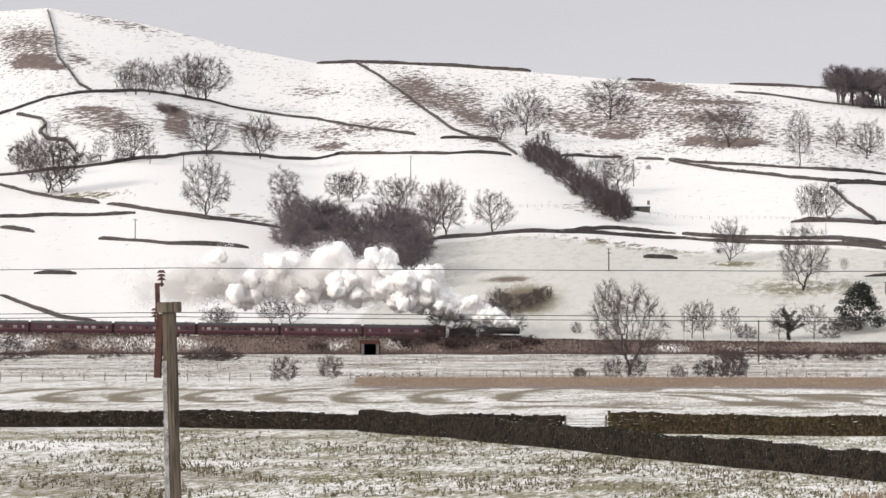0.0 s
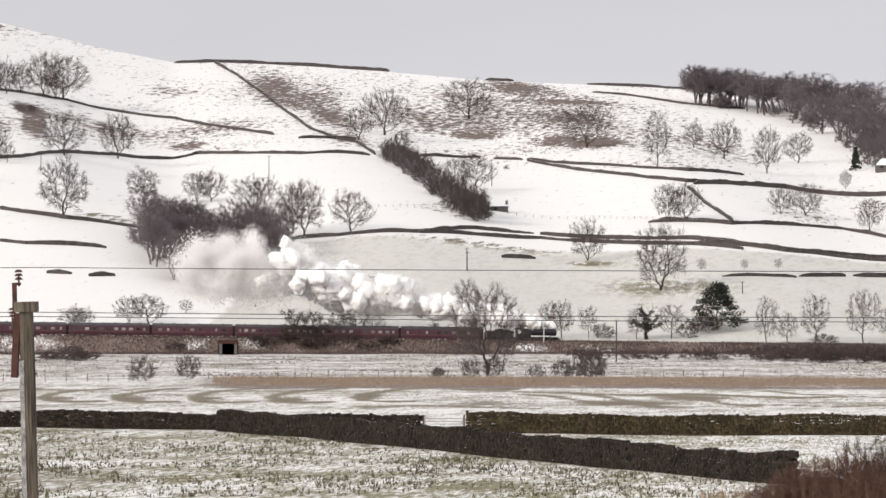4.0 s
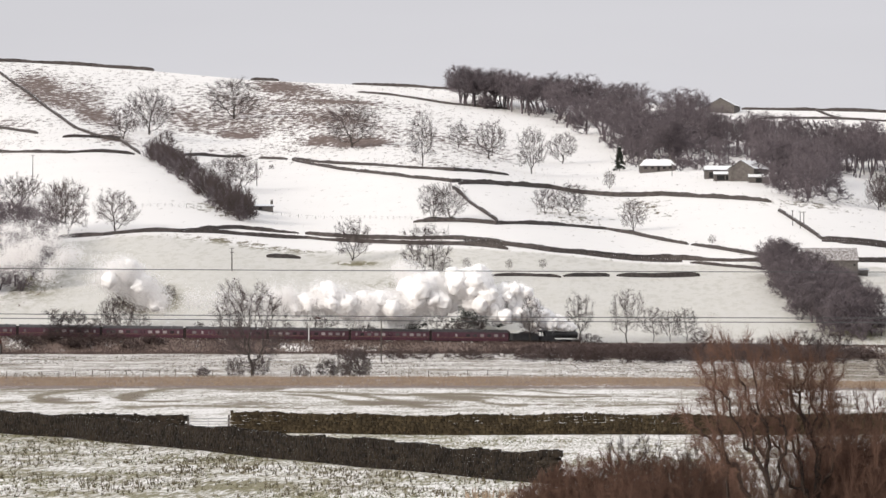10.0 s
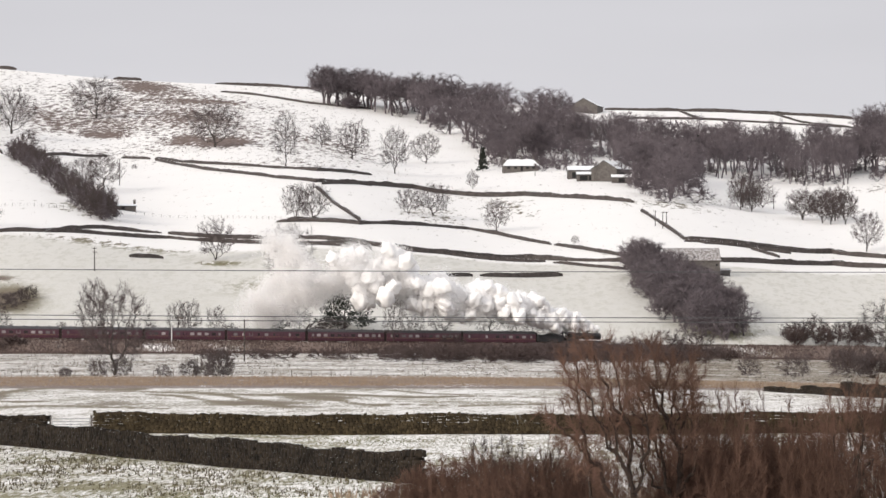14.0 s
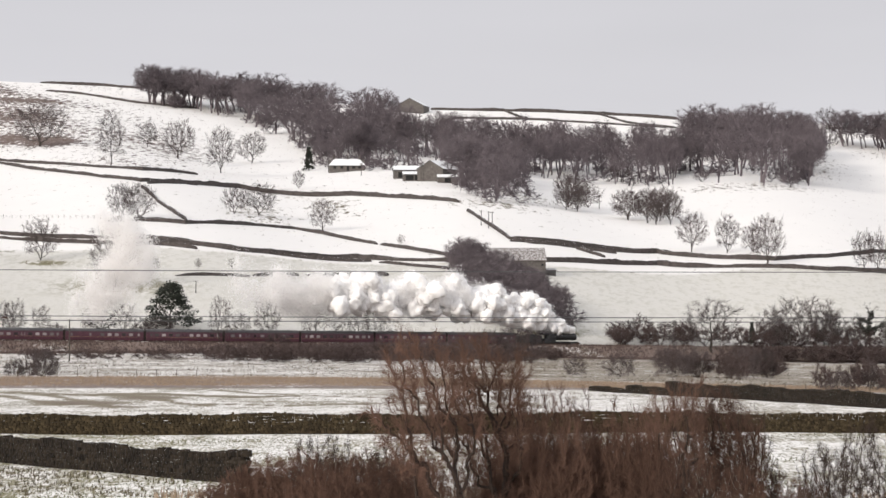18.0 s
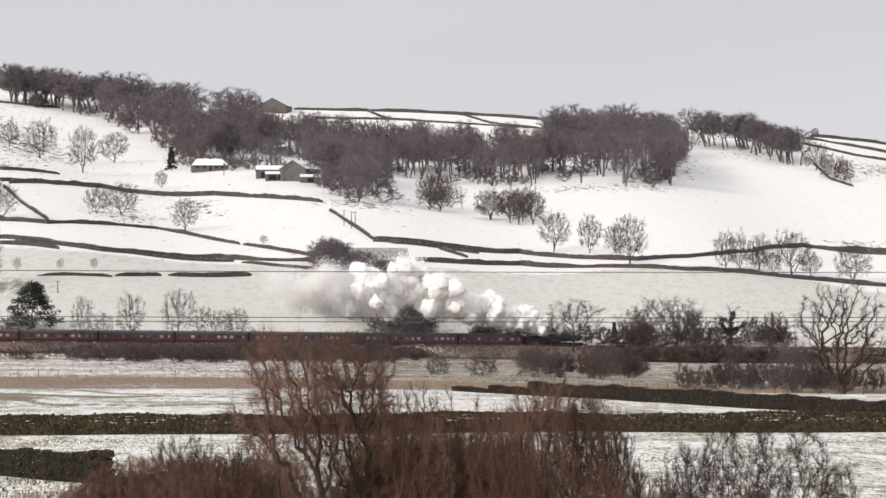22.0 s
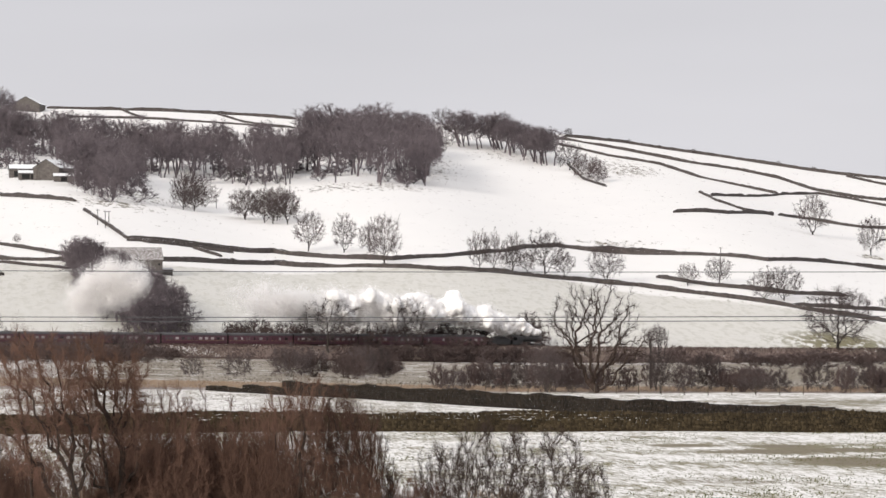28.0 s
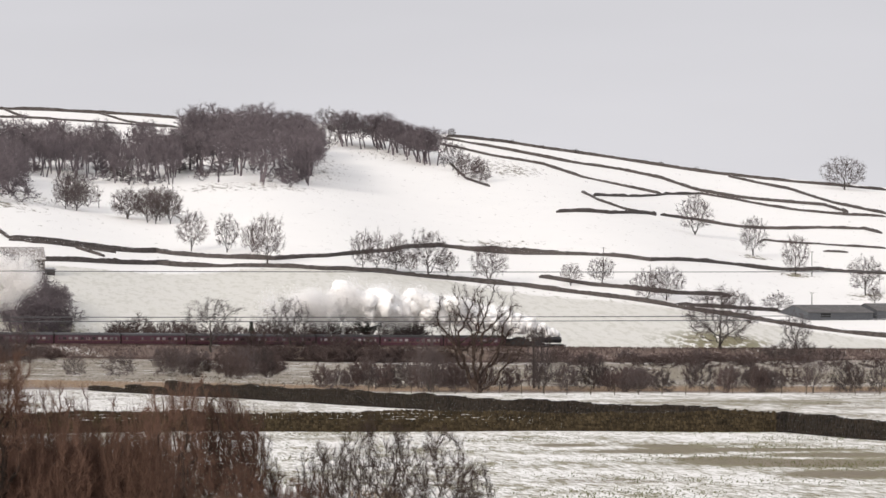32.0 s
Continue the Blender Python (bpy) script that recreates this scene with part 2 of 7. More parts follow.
    calm = nt.nodes.new("ShaderNodeMix")
    nt.links.new(even.outputs["Fac"], calm.inputs["Factor"])
    nt.links.new(either.outputs["Result"], calm.inputs["A"])
    nt.links.new(mathop("ADD", cov.outputs["Fac"], mathop("MULTIPLY", diff, 0.1)), calm.inputs["B"])
    green = nt.nodes.new("ShaderNodeMix")
    green.data_type = "RGBA"
    green.inputs["A"].default_value, green.inputs["B"].default_value = (0.17, 0.165, 0.085, 1), (0.28, 0.26, 0.14, 1)
    nt.links.new(sizes[1].outputs["Fac"], green.inputs["Factor"])
    brown = nt.nodes.new("ShaderNodeMix")
    brown.data_type = "RGBA"
    brown.inputs["A"].default_value, brown.inputs["B"].default_value = (0.08, 0.057, 0.051, 1), (0.32, 0.248, 0.215, 1)
    tone = nt.nodes.new("ShaderNodeMix")
    nt.links.new(far.outputs["Result"], tone.inputs["Factor"])
    nt.links.new(sizes[2].outputs["Fac"], tone.inputs["A"])
    nt.links.new(mathop("SUBTRACT", 1.25, mathop("MULTIPLY", hill.outputs["Fac"], 1.7)), tone.inputs["B"])
    nt.links.new(tone.outputs["Result"], brown.inputs["Factor"])
    grass = nt.nodes.new("ShaderNodeMix")
    grass.data_type = "RGBA"
    nt.links.new(hue.outputs["Fac"], grass.inputs["Factor"])
    nt.links.new(green.outputs["Result"], grass.inputs["A"])
    nt.links.new(brown.outputs["Result"], grass.inputs["B"])
    snow = nt.nodes.new("ShaderNodeMix")
    snow.data_type = "RGBA"
    snow.inputs["A"].default_value, snow.inputs["B"].default_value = (0.87, 0.85, 0.83, 1), (0.92, 0.90, 0.875, 1)
    nt.links.new(sizes[0].outputs["Fac"], snow.inputs["Factor"])
    fin = nt.nodes.new("ShaderNodeMix")
    fin.data_type = "RGBA"
    nt.links.new(calm.outputs["Result"], fin.inputs["Factor"])
    nt.links.new(grass.outputs["Result"], fin.inputs["A"])
    nt.links.new(snow.outputs["Result"], fin.inputs["B"])
    nt.links.new(fin.outputs["Result"], b.inputs["Base Color"])
    bp = nt.nodes.new("ShaderNodeBump")
    bp.inputs["Strength"].default_value, bp.inputs["Distance"].default_value = 0.35, 0.2
    nt.links.new(mixed, bp.inputs["Height"])
    nt.links.new(bp.outputs["Normal"], b.inputs["Normal"])
    return m


def steam_material(name, share):
    """Fine droplets: white, passing on a share of the light."""
    m = bpy.data.materials.new(name)
    m.use_nodes = True
    nt = m.node_tree
    nt.nodes.clear()
    out = nt.nodes.new("ShaderNodeOutputMaterial")
    white = (0.995, 0.985, 0.978, 1)
    body = link_new(nt, "ShaderNodeBsdfDiffuse", Color=white)
    if share:
        both = link_new(nt, "ShaderNodeMixShader", Fac=share)
        nt.links.new(body.outputs[0], both.inputs[1])
        nt.links.new(link_new(nt, "ShaderNodeBsdfTranslucent", Color=white).outputs[0], both.inputs[2])
        body = both
    nt.links.new(body.outputs[0], out.inputs["Surface"])
    return m


M_GROUND = ground_material()
M_STEAM = steam_material("thin_steam", 0.5)
M_BILLOW = steam_material("dense_steam", 0.0)
M_WALL = snowy("dry_stone", (0.03, 0.026, 0.025), (0.12, 0.104, 0.098), 1.42, 0.8)
M_NEARWALL = stone_cells("weathered_stone", (0.0095, 0.0072, 0.0055), (0.043, 0.033, 0.0235), 4.2, 0.8)
M_MOSS = stone_cells("mossy_stone", (0.022, 0.0165, 0.0095), (0.078, 0.058, 0.032), 4.2, 0.83)
M_BARK = surface("bark", (0.035, 0.03, 0.027), (0.11, 0.095, 0.085), 2.0, 0.95, vary=0.25)
M_DARKBARK = surface("damp_bark", (0.022, 0.016, 0.013), (0.075, 0.052, 0.042), 2.0, 0.95, vary=0.25)
M_TWIG = surface("bare_twigs", (0.05, 0.04, 0.04), (0.13, 0.104, 0.1), 0.6, 0.95, vary=0.3)
# paler and more purple than near twigs: distance haze is put into the colour
M_HAZETWIG = surface("hazy_wood_twigs", (0.09, 0.075, 0.082), (0.21, 0.178, 0.19), 0.08, 0.95, fine=4.0)
M_SCRUB = surface("lineside_scrub", (0.05, 0.036, 0.034), (0.13, 0.096, 0.09), 0.15, 0.95)
M_REDTWIG = surface("willow_twigs", (0.07, 0.04, 0.03), (0.16, 0.094, 0.069), 0.8, 0.95, vary=0.3)
M_CROOKTWIG = surface("brown_twigs", (0.045, 0.029, 0.024), (0.11, 0.07, 0.055), 0.8, 0.95, vary=0.3)
M_IVY = surface("ivy_leaves", (0.014, 0.016, 0.013), (0.045, 0.048, 0.035), 1.5, 0.7, vary=0.2)
M_NEEDLE = surface("dark_needles", (0.014, 0.02, 0.016), (0.055, 0.06, 0.045), 1.5, 0.8, vary=0.2)
M_SLATE = snowy("slate_roof", (0.05, 0.05, 0.055), (0.12, 0.12, 0.125), 1.05, 0.6)
M_SNOWROOF = snowy("snow_laden_slate", (0.1, 0.1, 0.1), (0.2, 0.2, 0.2), 0.75, 0.6)
M_STONEROOF = snowy("stone_slate_roof", (0.12, 0.105, 0.1), (0.27, 0.235, 0.225), 1.15, 0.9, soft=0.6)
M_STONE = surface("barn_stone", (0.07, 0.063, 0.058), (0.175, 0.158, 0.148), 1.0, 0.9, bump=0.4)
# near-black fill: the shade inside doorways, windows and the bridge is put into colour
M_DARK = surface("opening_shade", (0.012, 0.012, 0.013), (0.03, 0.03, 0.03), 2.0, 0.8)
M_TIN = surface("grey_sheeting", (0.05, 0.053, 0.062), (0.1, 0.105, 0.115), 0.6, 0.5, stretch=(6, 1, 1))
M_FROSTTIN = snowy("frosted_sheeting", (0.09, 0.086, 0.086), (0.17, 0.162, 0.16), 1.62, 0.4)
M_WOOD = surface("weathered_timber", (0.022, 0.018, 0.014), (0.19, 0.155, 0.118), 9.0, 0.9, bump=0.8, fine=3.0, stretch=(1, 1, 0.06))
M_IRON = surface("rusty_iron", (0.035, 0.02, 0.018), (0.11, 0.05, 0.04), 5.0, 0.75, metal=0.3)
M_CERAMIC = surface("brown_porcelain", (0.05, 0.022, 0.018), (0.1, 0.04, 0.03), 4.0, 0.3)
M_WIRE = surface("dull_wire", (0.06, 0.06, 0.065), (0.12, 0.12, 0.12), 4.0, 0.5, metal=0.6)
M_GATE = surface("galvanised_steel", (0.2, 0.205, 0.21), (0.42, 0.42, 0.42), 2.0, 0.5, metal=0.3)
M_MAROON = surface("crimson_coach_paint", (0.045, 0.015, 0.025), (0.088, 0.028, 0.042), 0.5, 0.35, vary=0.12)
M_ROOF = surface("sooty_grey_roof", (0.035, 0.034, 0.037), (0.085, 0.08, 0.085), 0.7, 0.7)
M_UNDER = surface("grimy_running_gear", (0.015, 0.013, 0.012), (0.055, 0.045, 0.04), 2.0, 0.8)
M_BLACK = surface("black_engine_paint", (0.008, 0.008, 0.009), (0.035, 0.034, 0.036), 1.0, 0.35)
M_STEEL = surface("oily_steel", (0.1, 0.1, 0.105), (0.24, 0.24, 0.24), 3.0, 0.35, metal=0.9)
M_COAL = surface("coal", (0.008, 0.008, 0.008), (0.04, 0.04, 0.042), 3.0, 0.5, bump=0.6)
M_BALLAST = snowy("ballast", (0.06, 0.05, 0.045), (0.16, 0.13, 0.12), 1.55, 2.0)
M_RAIL = surface("rusty_rail", (0.06, 0.035, 0.028), (0.14, 0.09, 0.07), 2.0, 0.5, metal=0.5)
M_WHITE = surface("white_paint", (0.62, 0.62, 0.6), (0.82, 0.82, 0.8), 2.0, 0.6)
M_TUFT = surface("dry_stubble", (0.05, 0.045, 0.03), (0.18, 0.15, 0.1), 1.0, 0.95)
M_RUSH = surface("rough_grass_blades", (0.045, 0.038, 0.024), (0.15, 0.12, 0.078), 0.3, 0.95)
M_BRACKEN = surface("bracken", (0.06, 0.044, 0.04), (0.18, 0.13, 0.115), 0.25, 0.95)
M_HEATHER = surface("heather", (0.09, 0.06, 0.05), (0.24, 0.17, 0.14), 0.2, 0.95)
M_GRASS = surface("winter_grass", (0.075, 0.08, 0.036), (0.2, 0.2, 0.1), 0.2, 0.95)
M_GUARD = surface("weathered_guard", (0.06, 0.058, 0.055), (0.42, 0.41, 0.4), 6.0, 0.8, stretch=(1, 1, 0.6))
M_STRAW = surface("dead_grass", (0.2, 0.145, 0.1), (0.44, 0.34, 0.25), 0.3, 0.95)


def glass_material():
    m = bpy.data.materials.new("coach_glass")
    m.use_nodes = True
    nt = m.node_tree
    b = nt.nodes["Principled BSDF"]
    b.inputs["Roughness"].default_value = 0.12
    info = nt.nodes.new("ShaderNodeObjectInfo")
    ramp = nt.nodes.new("ShaderNodeValToRGB")
    ramp.color_ramp.elements[0].color = (0.03, 0.022, 0.022, 1)
    ramp.color_ramp.elements[1].color = (0.36, 0.32, 0.32, 1)
    ramp.color_ramp.elements[0].position = 0.2
    nt.links.new(info.outputs["Random"], ramp.inputs["Fac"])
    nt.links.new(ramp.outputs["Color"], b.inputs["Base Color"])
    return m


M_GLASS = glass_material()


# ---- building blocks ----
def box(bm, lo, hi, turn=None):
    vs = [bm.verts.new((x, y, z)) for x in (lo[0], hi[0]) for y in (lo[1], hi[1]) for z in (lo[2], hi[2])]
    for q in ((0, 1, 3, 2), (4, 6, 7, 5), (0, 4, 5, 1), (2, 3, 7, 6), (0, 2, 6, 4), (1, 5, 7, 3)):
        bm.faces.new([vs[i] for i in q])
    if turn:
        for v in vs:
            v.co = turn @ v.co
    return vs


def rod(bm, a, b, ra, rb=None, n=8, caps=True):
    """A tapered round bar from a to b."""
    a, b = Vector(a), Vector(b)
    rb = ra if rb is None else rb
    d = (b - a).normalized()
    u = d.orthogonal().normalized()
    w = d.cross(u)
    rings = []
    for p, r in ((a, ra), (b, rb)):
        rings.append([bm.verts.new(p + r * (math.cos(k * math.tau / n) * u + math.sin(k * math.tau / n) * w)) for k in range(n)])
    for k in range(n):
        bm.faces.new((rings[0][k], rings[0][(k + 1) % n], rings[1][(k + 1) % n], rings[1][k]))
    if caps:
        bm.faces.new(rings[0][::-1])
        bm.faces.new(rings[1])
    return rings


def tube(bm, points, radii, n=8):
    """One connected round bar through points."""
    rings = []
    for k, p in enumerate(points):
        d = (Vector(points[min(k + 1, len(points) - 1)]) - Vector(points[max(k - 1, 0)])).normalized()
        u = d.cross(Vector((0.13, 0.97, 0.21))).normalized()
        w = d.cross(u)
        r = radii[k] if isinstance(radii, (list, tuple)) else radii
        rings.append([bm.verts.new(Vector(p) + r * (math.cos(a * math.tau / n) * u + math.sin(a * math.tau / n) * w)) for a in range(n)])
    for r0, r1 in zip(rings[:-1], rings[1:]):
        for a in range(n):
            bm.faces.new((r0[a], r0[(a + 1) % n], r1[(a + 1) % n], r1[a]))
    bm.faces.new(rings[0][::-1])
    bm.faces.new(rings[-1])


def extrude(bm, outline, x0, x1):
    """A prism along x of an outline of (y, z)."""
    a = [bm.verts.new((x0, y, z)) for y, z in outline]
    b = [bm.verts.new((x1, y, z)) for y, z in outline]
    n = len(outline)
    for k in range(n):
        bm.faces.new((a[k], a[(k + 1) % n], b[(k + 1) % n], b[k]))
    bm.faces.new(a[::-1])
    bm.faces.new(b)


def mesh_of(bm, material, name):
    bmesh.ops.recalc_face_normals(bm, faces=bm.faces)
    me = bpy.data.meshes.new(name)
    bm.to_mesh(me)
    bm.free()
    me.materials.append(material)
    return me


def part(name, bm, material, parent, label=""):
    ob = new(name, mesh_of(bm, material, name))
    ob.parent = parent
    return tagged(ob, label)


def shared(name, me, parent, m=None):
    ob = new(name, me)
    ob.parent = parent
    if m is not None:
        ob.matrix_basis = m
    return ob


def mesh_from(name, verts, faces, material):
    me = bpy.data.meshes.new(name)
    me.from_pydata(verts, [], faces)
    me.materials.append(material)
    return me


def tri_mesh(name, V, F, material):
    """A mesh of triangles from arrays."""
    V, F = np.asarray(V, np.float32), np.asarray(F, np.int32)
    me = bpy.data.meshes.new(name)
    me.vertices.add(len(V))
    me.vertices.foreach_set("co", V.reshape(-1))
    me.loops.add(F.size)
    me.loops.foreach_set("vertex_index", F.reshape(-1))
    me.polygons.add(len(F))
    me.polygons.foreach_set("loop_start", np.arange(0, F.size, 3, dtype=np.int32))
    me.update(calc_edges=True)
    me.materials.append(material)
    return me


def unit(v):
    return v / np.maximum(np.linalg.norm(v, axis=-1, keepdims=True), 1e-9)


# ---- the ground ----
PATCHES = []


def patch(b, d, rb, rd, snow, brown):
    """A patch of the land with its own share of snow: middle, half sizes, change of snow, brownness."""
    PATCHES.append((b, d, rb, rd, snow, brown))


def swath(line):
    """A curved streak of bare mown grass along points (bearing, distance)."""
    L = np.array(line)
    for k in np.linspace(0, len(L) - 1, 3 * len(L)):
        i = min(int(k), len(L) - 2)
        b, d = L[i] + (L[i + 1] - L[i]) * (k - i)
        PATCHES.append((b, d, 0.1, 4.0, -0.5, 0.6))


patch(-14.63, 1855, 0.507, 105.0, -0.5, 1.0)
patch(-14.55, 1769, 0.278, 30.5, -0.9, 1.0)
patch(-14.26, 1735, 0.229, 20.5, -0.9, 1.0)
patch(-13.12, 2012, 0.778, 28.0, -0.28, 1.0)
patch(-11.78, 2028, 0.491, 15.0, -0.18, 1.0)
patch(-13.90, 1790, 0.147, 31.0, -0.4, 1.0)
patch(-13.81, 1479, 0.614, 64.5, -0.42, 1.0)
patch(-13.16, 1457, 0.491, 81.0, -0.42, 1.0)
patch(-12.55, 1592, 0.262, 38.5, -0.95, 1.0)
patch(-12.50, 1506, 0.180, 50.0, -0.9, 1.0)
patch(-12.35, 1444, 0.368, 38.5, -0.4, 1.0)
patch(-13.65, 1529, 0.327, 16.5, -0.5, 1.0)
patch(-11.78, 1603, 0.737, 99.0, -0.3, 1.0)
patch(-10.47, 1629, 0.982, 62.0, -0.22, 1.0)
patch(-10.26, 1574, 0.278, 21.5, -0.55, 1.0)
patch(-9.65, 1541, 0.655, 23.5, -0.2, 1.0)
patch(-10.57, 1855, 0.377, 31.5, -0.32, 1.0)
patch(-9.81, 1658, 0.982, 42.5, -0.1, 1.0)
patch(-9.12, 1908, 0.368, 56.0, -0.55, 1.0)
patch(-8.87, 1837, 0.368, 80.5, -0.4, 1.0)
patch(-8.34, 1813, 0.368, 113.0, -0.42, 1.0)
patch(-8.09, 1710, 0.327, 83.5, -0.35, 1.0)
patch(-7.93, 1593, 0.409, 51.5, -0.4, 1.0)
patch(-5.64, 2001, 0.368, 35.5, -0.5, 1.0)
patch(-5.31, 1977, 0.491, 43.0, -0.45, 1.0)
patch(-6.38, 1843, 0.900, 116.5, -0.24, 1.0)
patch(-5.48, 1827, 1.064, 145.5, -0.3, 1.0)
patch(-4.58, 1786, 0.737, 145.5, -0.26, 1.0)
patch(-6.13, 1724, 0.295, 18.0, -0.6, 1.0)
patch(-4.93, 1677, 0.213, 26.0, -0.6, 1.0)
patch(-4.34, 1644, 0.368, 27.5, -0.7, 1.0)
patch(-4.82, 1911, 0.737, 14.5, -0.4, 1.0)
patch(-3.36, 1700, 0.982, 152.0, -0.27, 1.0)
patch(-2.47, 1673, 0.491, 94.0, -0.22, 1.0)
patch(-7.03, 1783, 0.491, 89.0, -0.3, 1.0)
patch(-5.23, 1635, 1.473, 44.0, -0.18, 1.0)
patch(-3.28, 1512, 1.064, 31.0, -0.2, 1.0)
patch(-7.44, 1047, 0.426, 24.0, -0.75, 0.75)
patch(-7.69, 1084, 0.327, 5.5, -0.5, 1.0)
patch(-6.13, 1182, 1.310, 13.0, -0.12, 0.5)
patch(-3.36, 1094, 0.9, 18.0, -0.22, 0.25)
patch(-13.73, 1231, 0.614, 11.0, -0.6, 0.3)
patch(-11.45, 1200, 0.491, 9.0, -0.5, 0.4)
patch(12.57, 1154, 0.8, 20.0, -0.22, 0.25)
patch(13.67, 1435, 0.246, 16.0, -0.7, 0.4)
patch(13.06, 1511, 0.213, 15.0, -0.6, 0.4)
patch(14.68, 1347, 0.368, 15.5, -0.5, 0.4)
patch(-0.57, 1676, 0.082, 9.5, -0.3, 0.6)
patch(-4.42, 1151, 0.327, 6.0, -0.4, 0.3)
patch(-6.46, 1274, 0.491, 22.0, -0.4, 0.4)
patch(-9.40, 1090, 0.737, 48.0, -0.25, 0.4)
patch(2.85, 1064, 0.6, 24.0, -0.25, 0.15)
patch(-1.40, 1349, 0.614, 64.0, -0.35, 0.6)
patch(-0.99, 1479, 0.573, 34.0, -0.25, 0.6)
patch(2.04, 1402, 0.737, 24.5, -0.4, 0.6)
patch(-0.33, 1426, 0.409, 32.5, -0.4, 0.6)
patch(-0.00, 1384, 0.409, 24.0, -0.2, 0.6)
patch(2.45, 1471, 0.491, 48.0, -0.35, 0.5)
patch(5.73, 1586, 1.228, 28.5, -0.35, 0.7)
patch(6.79, 1767, 0.327, 98.0, -0.3, 0.7)
patch(4.83, 1704, 0.573, 54.0, -0.2, 0.7)
patch(7.76, 1892, 0.573, 34.5, -0.25, 0.7)
patch(9.55, 1856, 0.491, 51.0, -0.22, 0.7)
patch(9.51, 1855, 0.491, 51.0, -0.2, 0.7)
patch(9.34, 1440, 0.655, 15.0, -0.35, 0.6)
patch(12.61, 1170, 0.573, 16.5, -0.2, 0.3)
patch(-14.21, 461, 0.270, 10.5, -0.50, 0.80)
patch(-13.16, 460, 0.202, 12.6, -0.50, 0.80)
patch(-12.10, 460, 0.180, 10.5, -0.50, 0.80)
patch(-11.04, 459, 0.225, 12.6, -0.50, 0.80)
patch(-9.98, 459, 0.202, 10.5, -0.50, 0.80)
patch(-8.79, 453, 0.225, 14.3, -0.50, 0.80)
patch(-7.65, 471, 0.202, 17.8, -0.50, 0.75)
patch(-5.97, 506, 0.491, 11.0, -0.3, 0.8)
patch(-6.05, 434, 0.491, 11.0, -0.3, 0.7)
patch(-3.93, 435, 0.655, 11.0, -0.6, 0.8)
patch(-2.96, 461, 0.491, 12.5, -0.6, 0.8)
patch(-3.45, 417, 0.491, 7.5, -0.3, 0.7)
patch(-12.59, 514, 1.637, 7.5, -0.25, 0.6)
patch(-9.32, 502, 2.456, 7.0, -0.2, 0.6)
patch(-14.29, 298, 0.982, 12.5, 0.25, 0.3)
patch(-13.40, 237, 2.456, 20.0, -0.12, 0.5)
patch(11.79, 294, 0.491, 4.0, -0.8, 0.6)
patch(13.01, 287, 1.391, 4.0, -0.8, 0.6)
patch(14.23, 276, 0.982, 4.0, -0.8, 0.6)
patch(12.52, 269, 0.655, 4.0, -0.7, 0.6)
patch(13.74, 262, 1.801, 5.8, -0.8, 0.65)
patch(14.39, 244, 0.982, 6.8, -0.7, 0.65)
patch(11.55, 282, 0.982, 4.0, -0.5, 0.6)
patch(10.32, 294, 0.491, 4.0, -0.5, 0.6)
patch(-10.14, 956, 0.246, 4.0, 0.5, 0.8)
patch(-9.32, 957, 0.246, 4.0, 0.45, 0.8)
patch(-5.32, 957, 0.286, 4.0, 0.7, 0.8)
patch(-4.18, 960, 0.327, 4.0, 0.5, 0.8)
patch(-13.00, 956, 0.982, 4.0, 0.6, 0.8)
patch(-14.78, 955, 0.573, 4.0, 0.6, 0.8)
patch(3.26, 1015, 0.737, 4.0, 0.4, 0.8)
patch(7.87, 1064, 2.456, 23.0, 0.15, 0.8)
patch(11.14, 234, 1.228, 4.8, -0.2, 0.6)
patch(13.18, 437, 2.128, 23.0, -0.25, 0.4)
patch(11.96, 827, 4.093, 113.0, -0.1, 0.6)
swath([(-13.44, 522.0), (-13.89, 511.0), (-14.25, 490.0), (-14.44, 467.0), (-14.34, 450.0), (-14.01, 444.0), (-13.61, 446.0)])
swath([(-12.43, 521.0), (-12.87, 510.0), (-13.24, 489.0), (-13.43, 467.0), (-13.32, 449.0), (-13.00, 443.0), (-12.59, 446.0)])
swath([(-11.37, 521.0), (-11.81, 510.0), (-12.18, 489.0), (-12.37, 466.0), (-12.26, 448.0), (-11.94, 442.0), (-11.53, 445.0)])
swath([(-10.30, 520.0), (-10.75, 509.0), (-11.12, 488.0), (-11.31, 466.0), (-11.20, 448.0), (-10.88, 442.0), (-10.47, 445.0)])
swath([(-9.20, 520.0), (-9.65, 509.0), (-10.02, 488.0), (-10.21, 465.0), (-10.10, 445.0), (-9.77, 439.0), (-9.36, 442.0)])
swath([(-8.05, 520.0), (-8.50, 509.0), (-8.87, 488.0), (-9.06, 465.0), (-8.95, 442.0), (-8.63, 436.0), (-8.22, 439.0)])
swath([(-6.83, 520.0), (-7.28, 509.0), (-7.65, 488.0), (-7.83, 465.0), (-7.73, 447.0), (-7.40, 442.0), (-6.99, 445.0)])
swath([(-6.38, 513.0), (-5.97, 509.0), (-5.56, 517.0)])
swath([(-4.67, 489.0), (-4.34, 473.0), (-4.01, 452.0), (-3.65, 427.0), (-3.45, 417.0)])
swath([(-3.53, 483.0), (-3.12, 470.0), (-2.80, 452.0), (-2.43, 431.0), (-2.07, 423.0)])
swath([(-5.40, 478.0), (-4.99, 469.0), (-4.50, 443.0), (-4.18, 427.0)])
swath([(-15.02, 491.0), (-14.70, 508.0), (-14.29, 519.0)])
swath([(-7.69, 416.0), (-6.87, 423.0), (-6.05, 418.0), (-5.24, 411.0)])
swath([(-1.90, 503.0), (-1.41, 485.0), (-0.92, 479.0)])
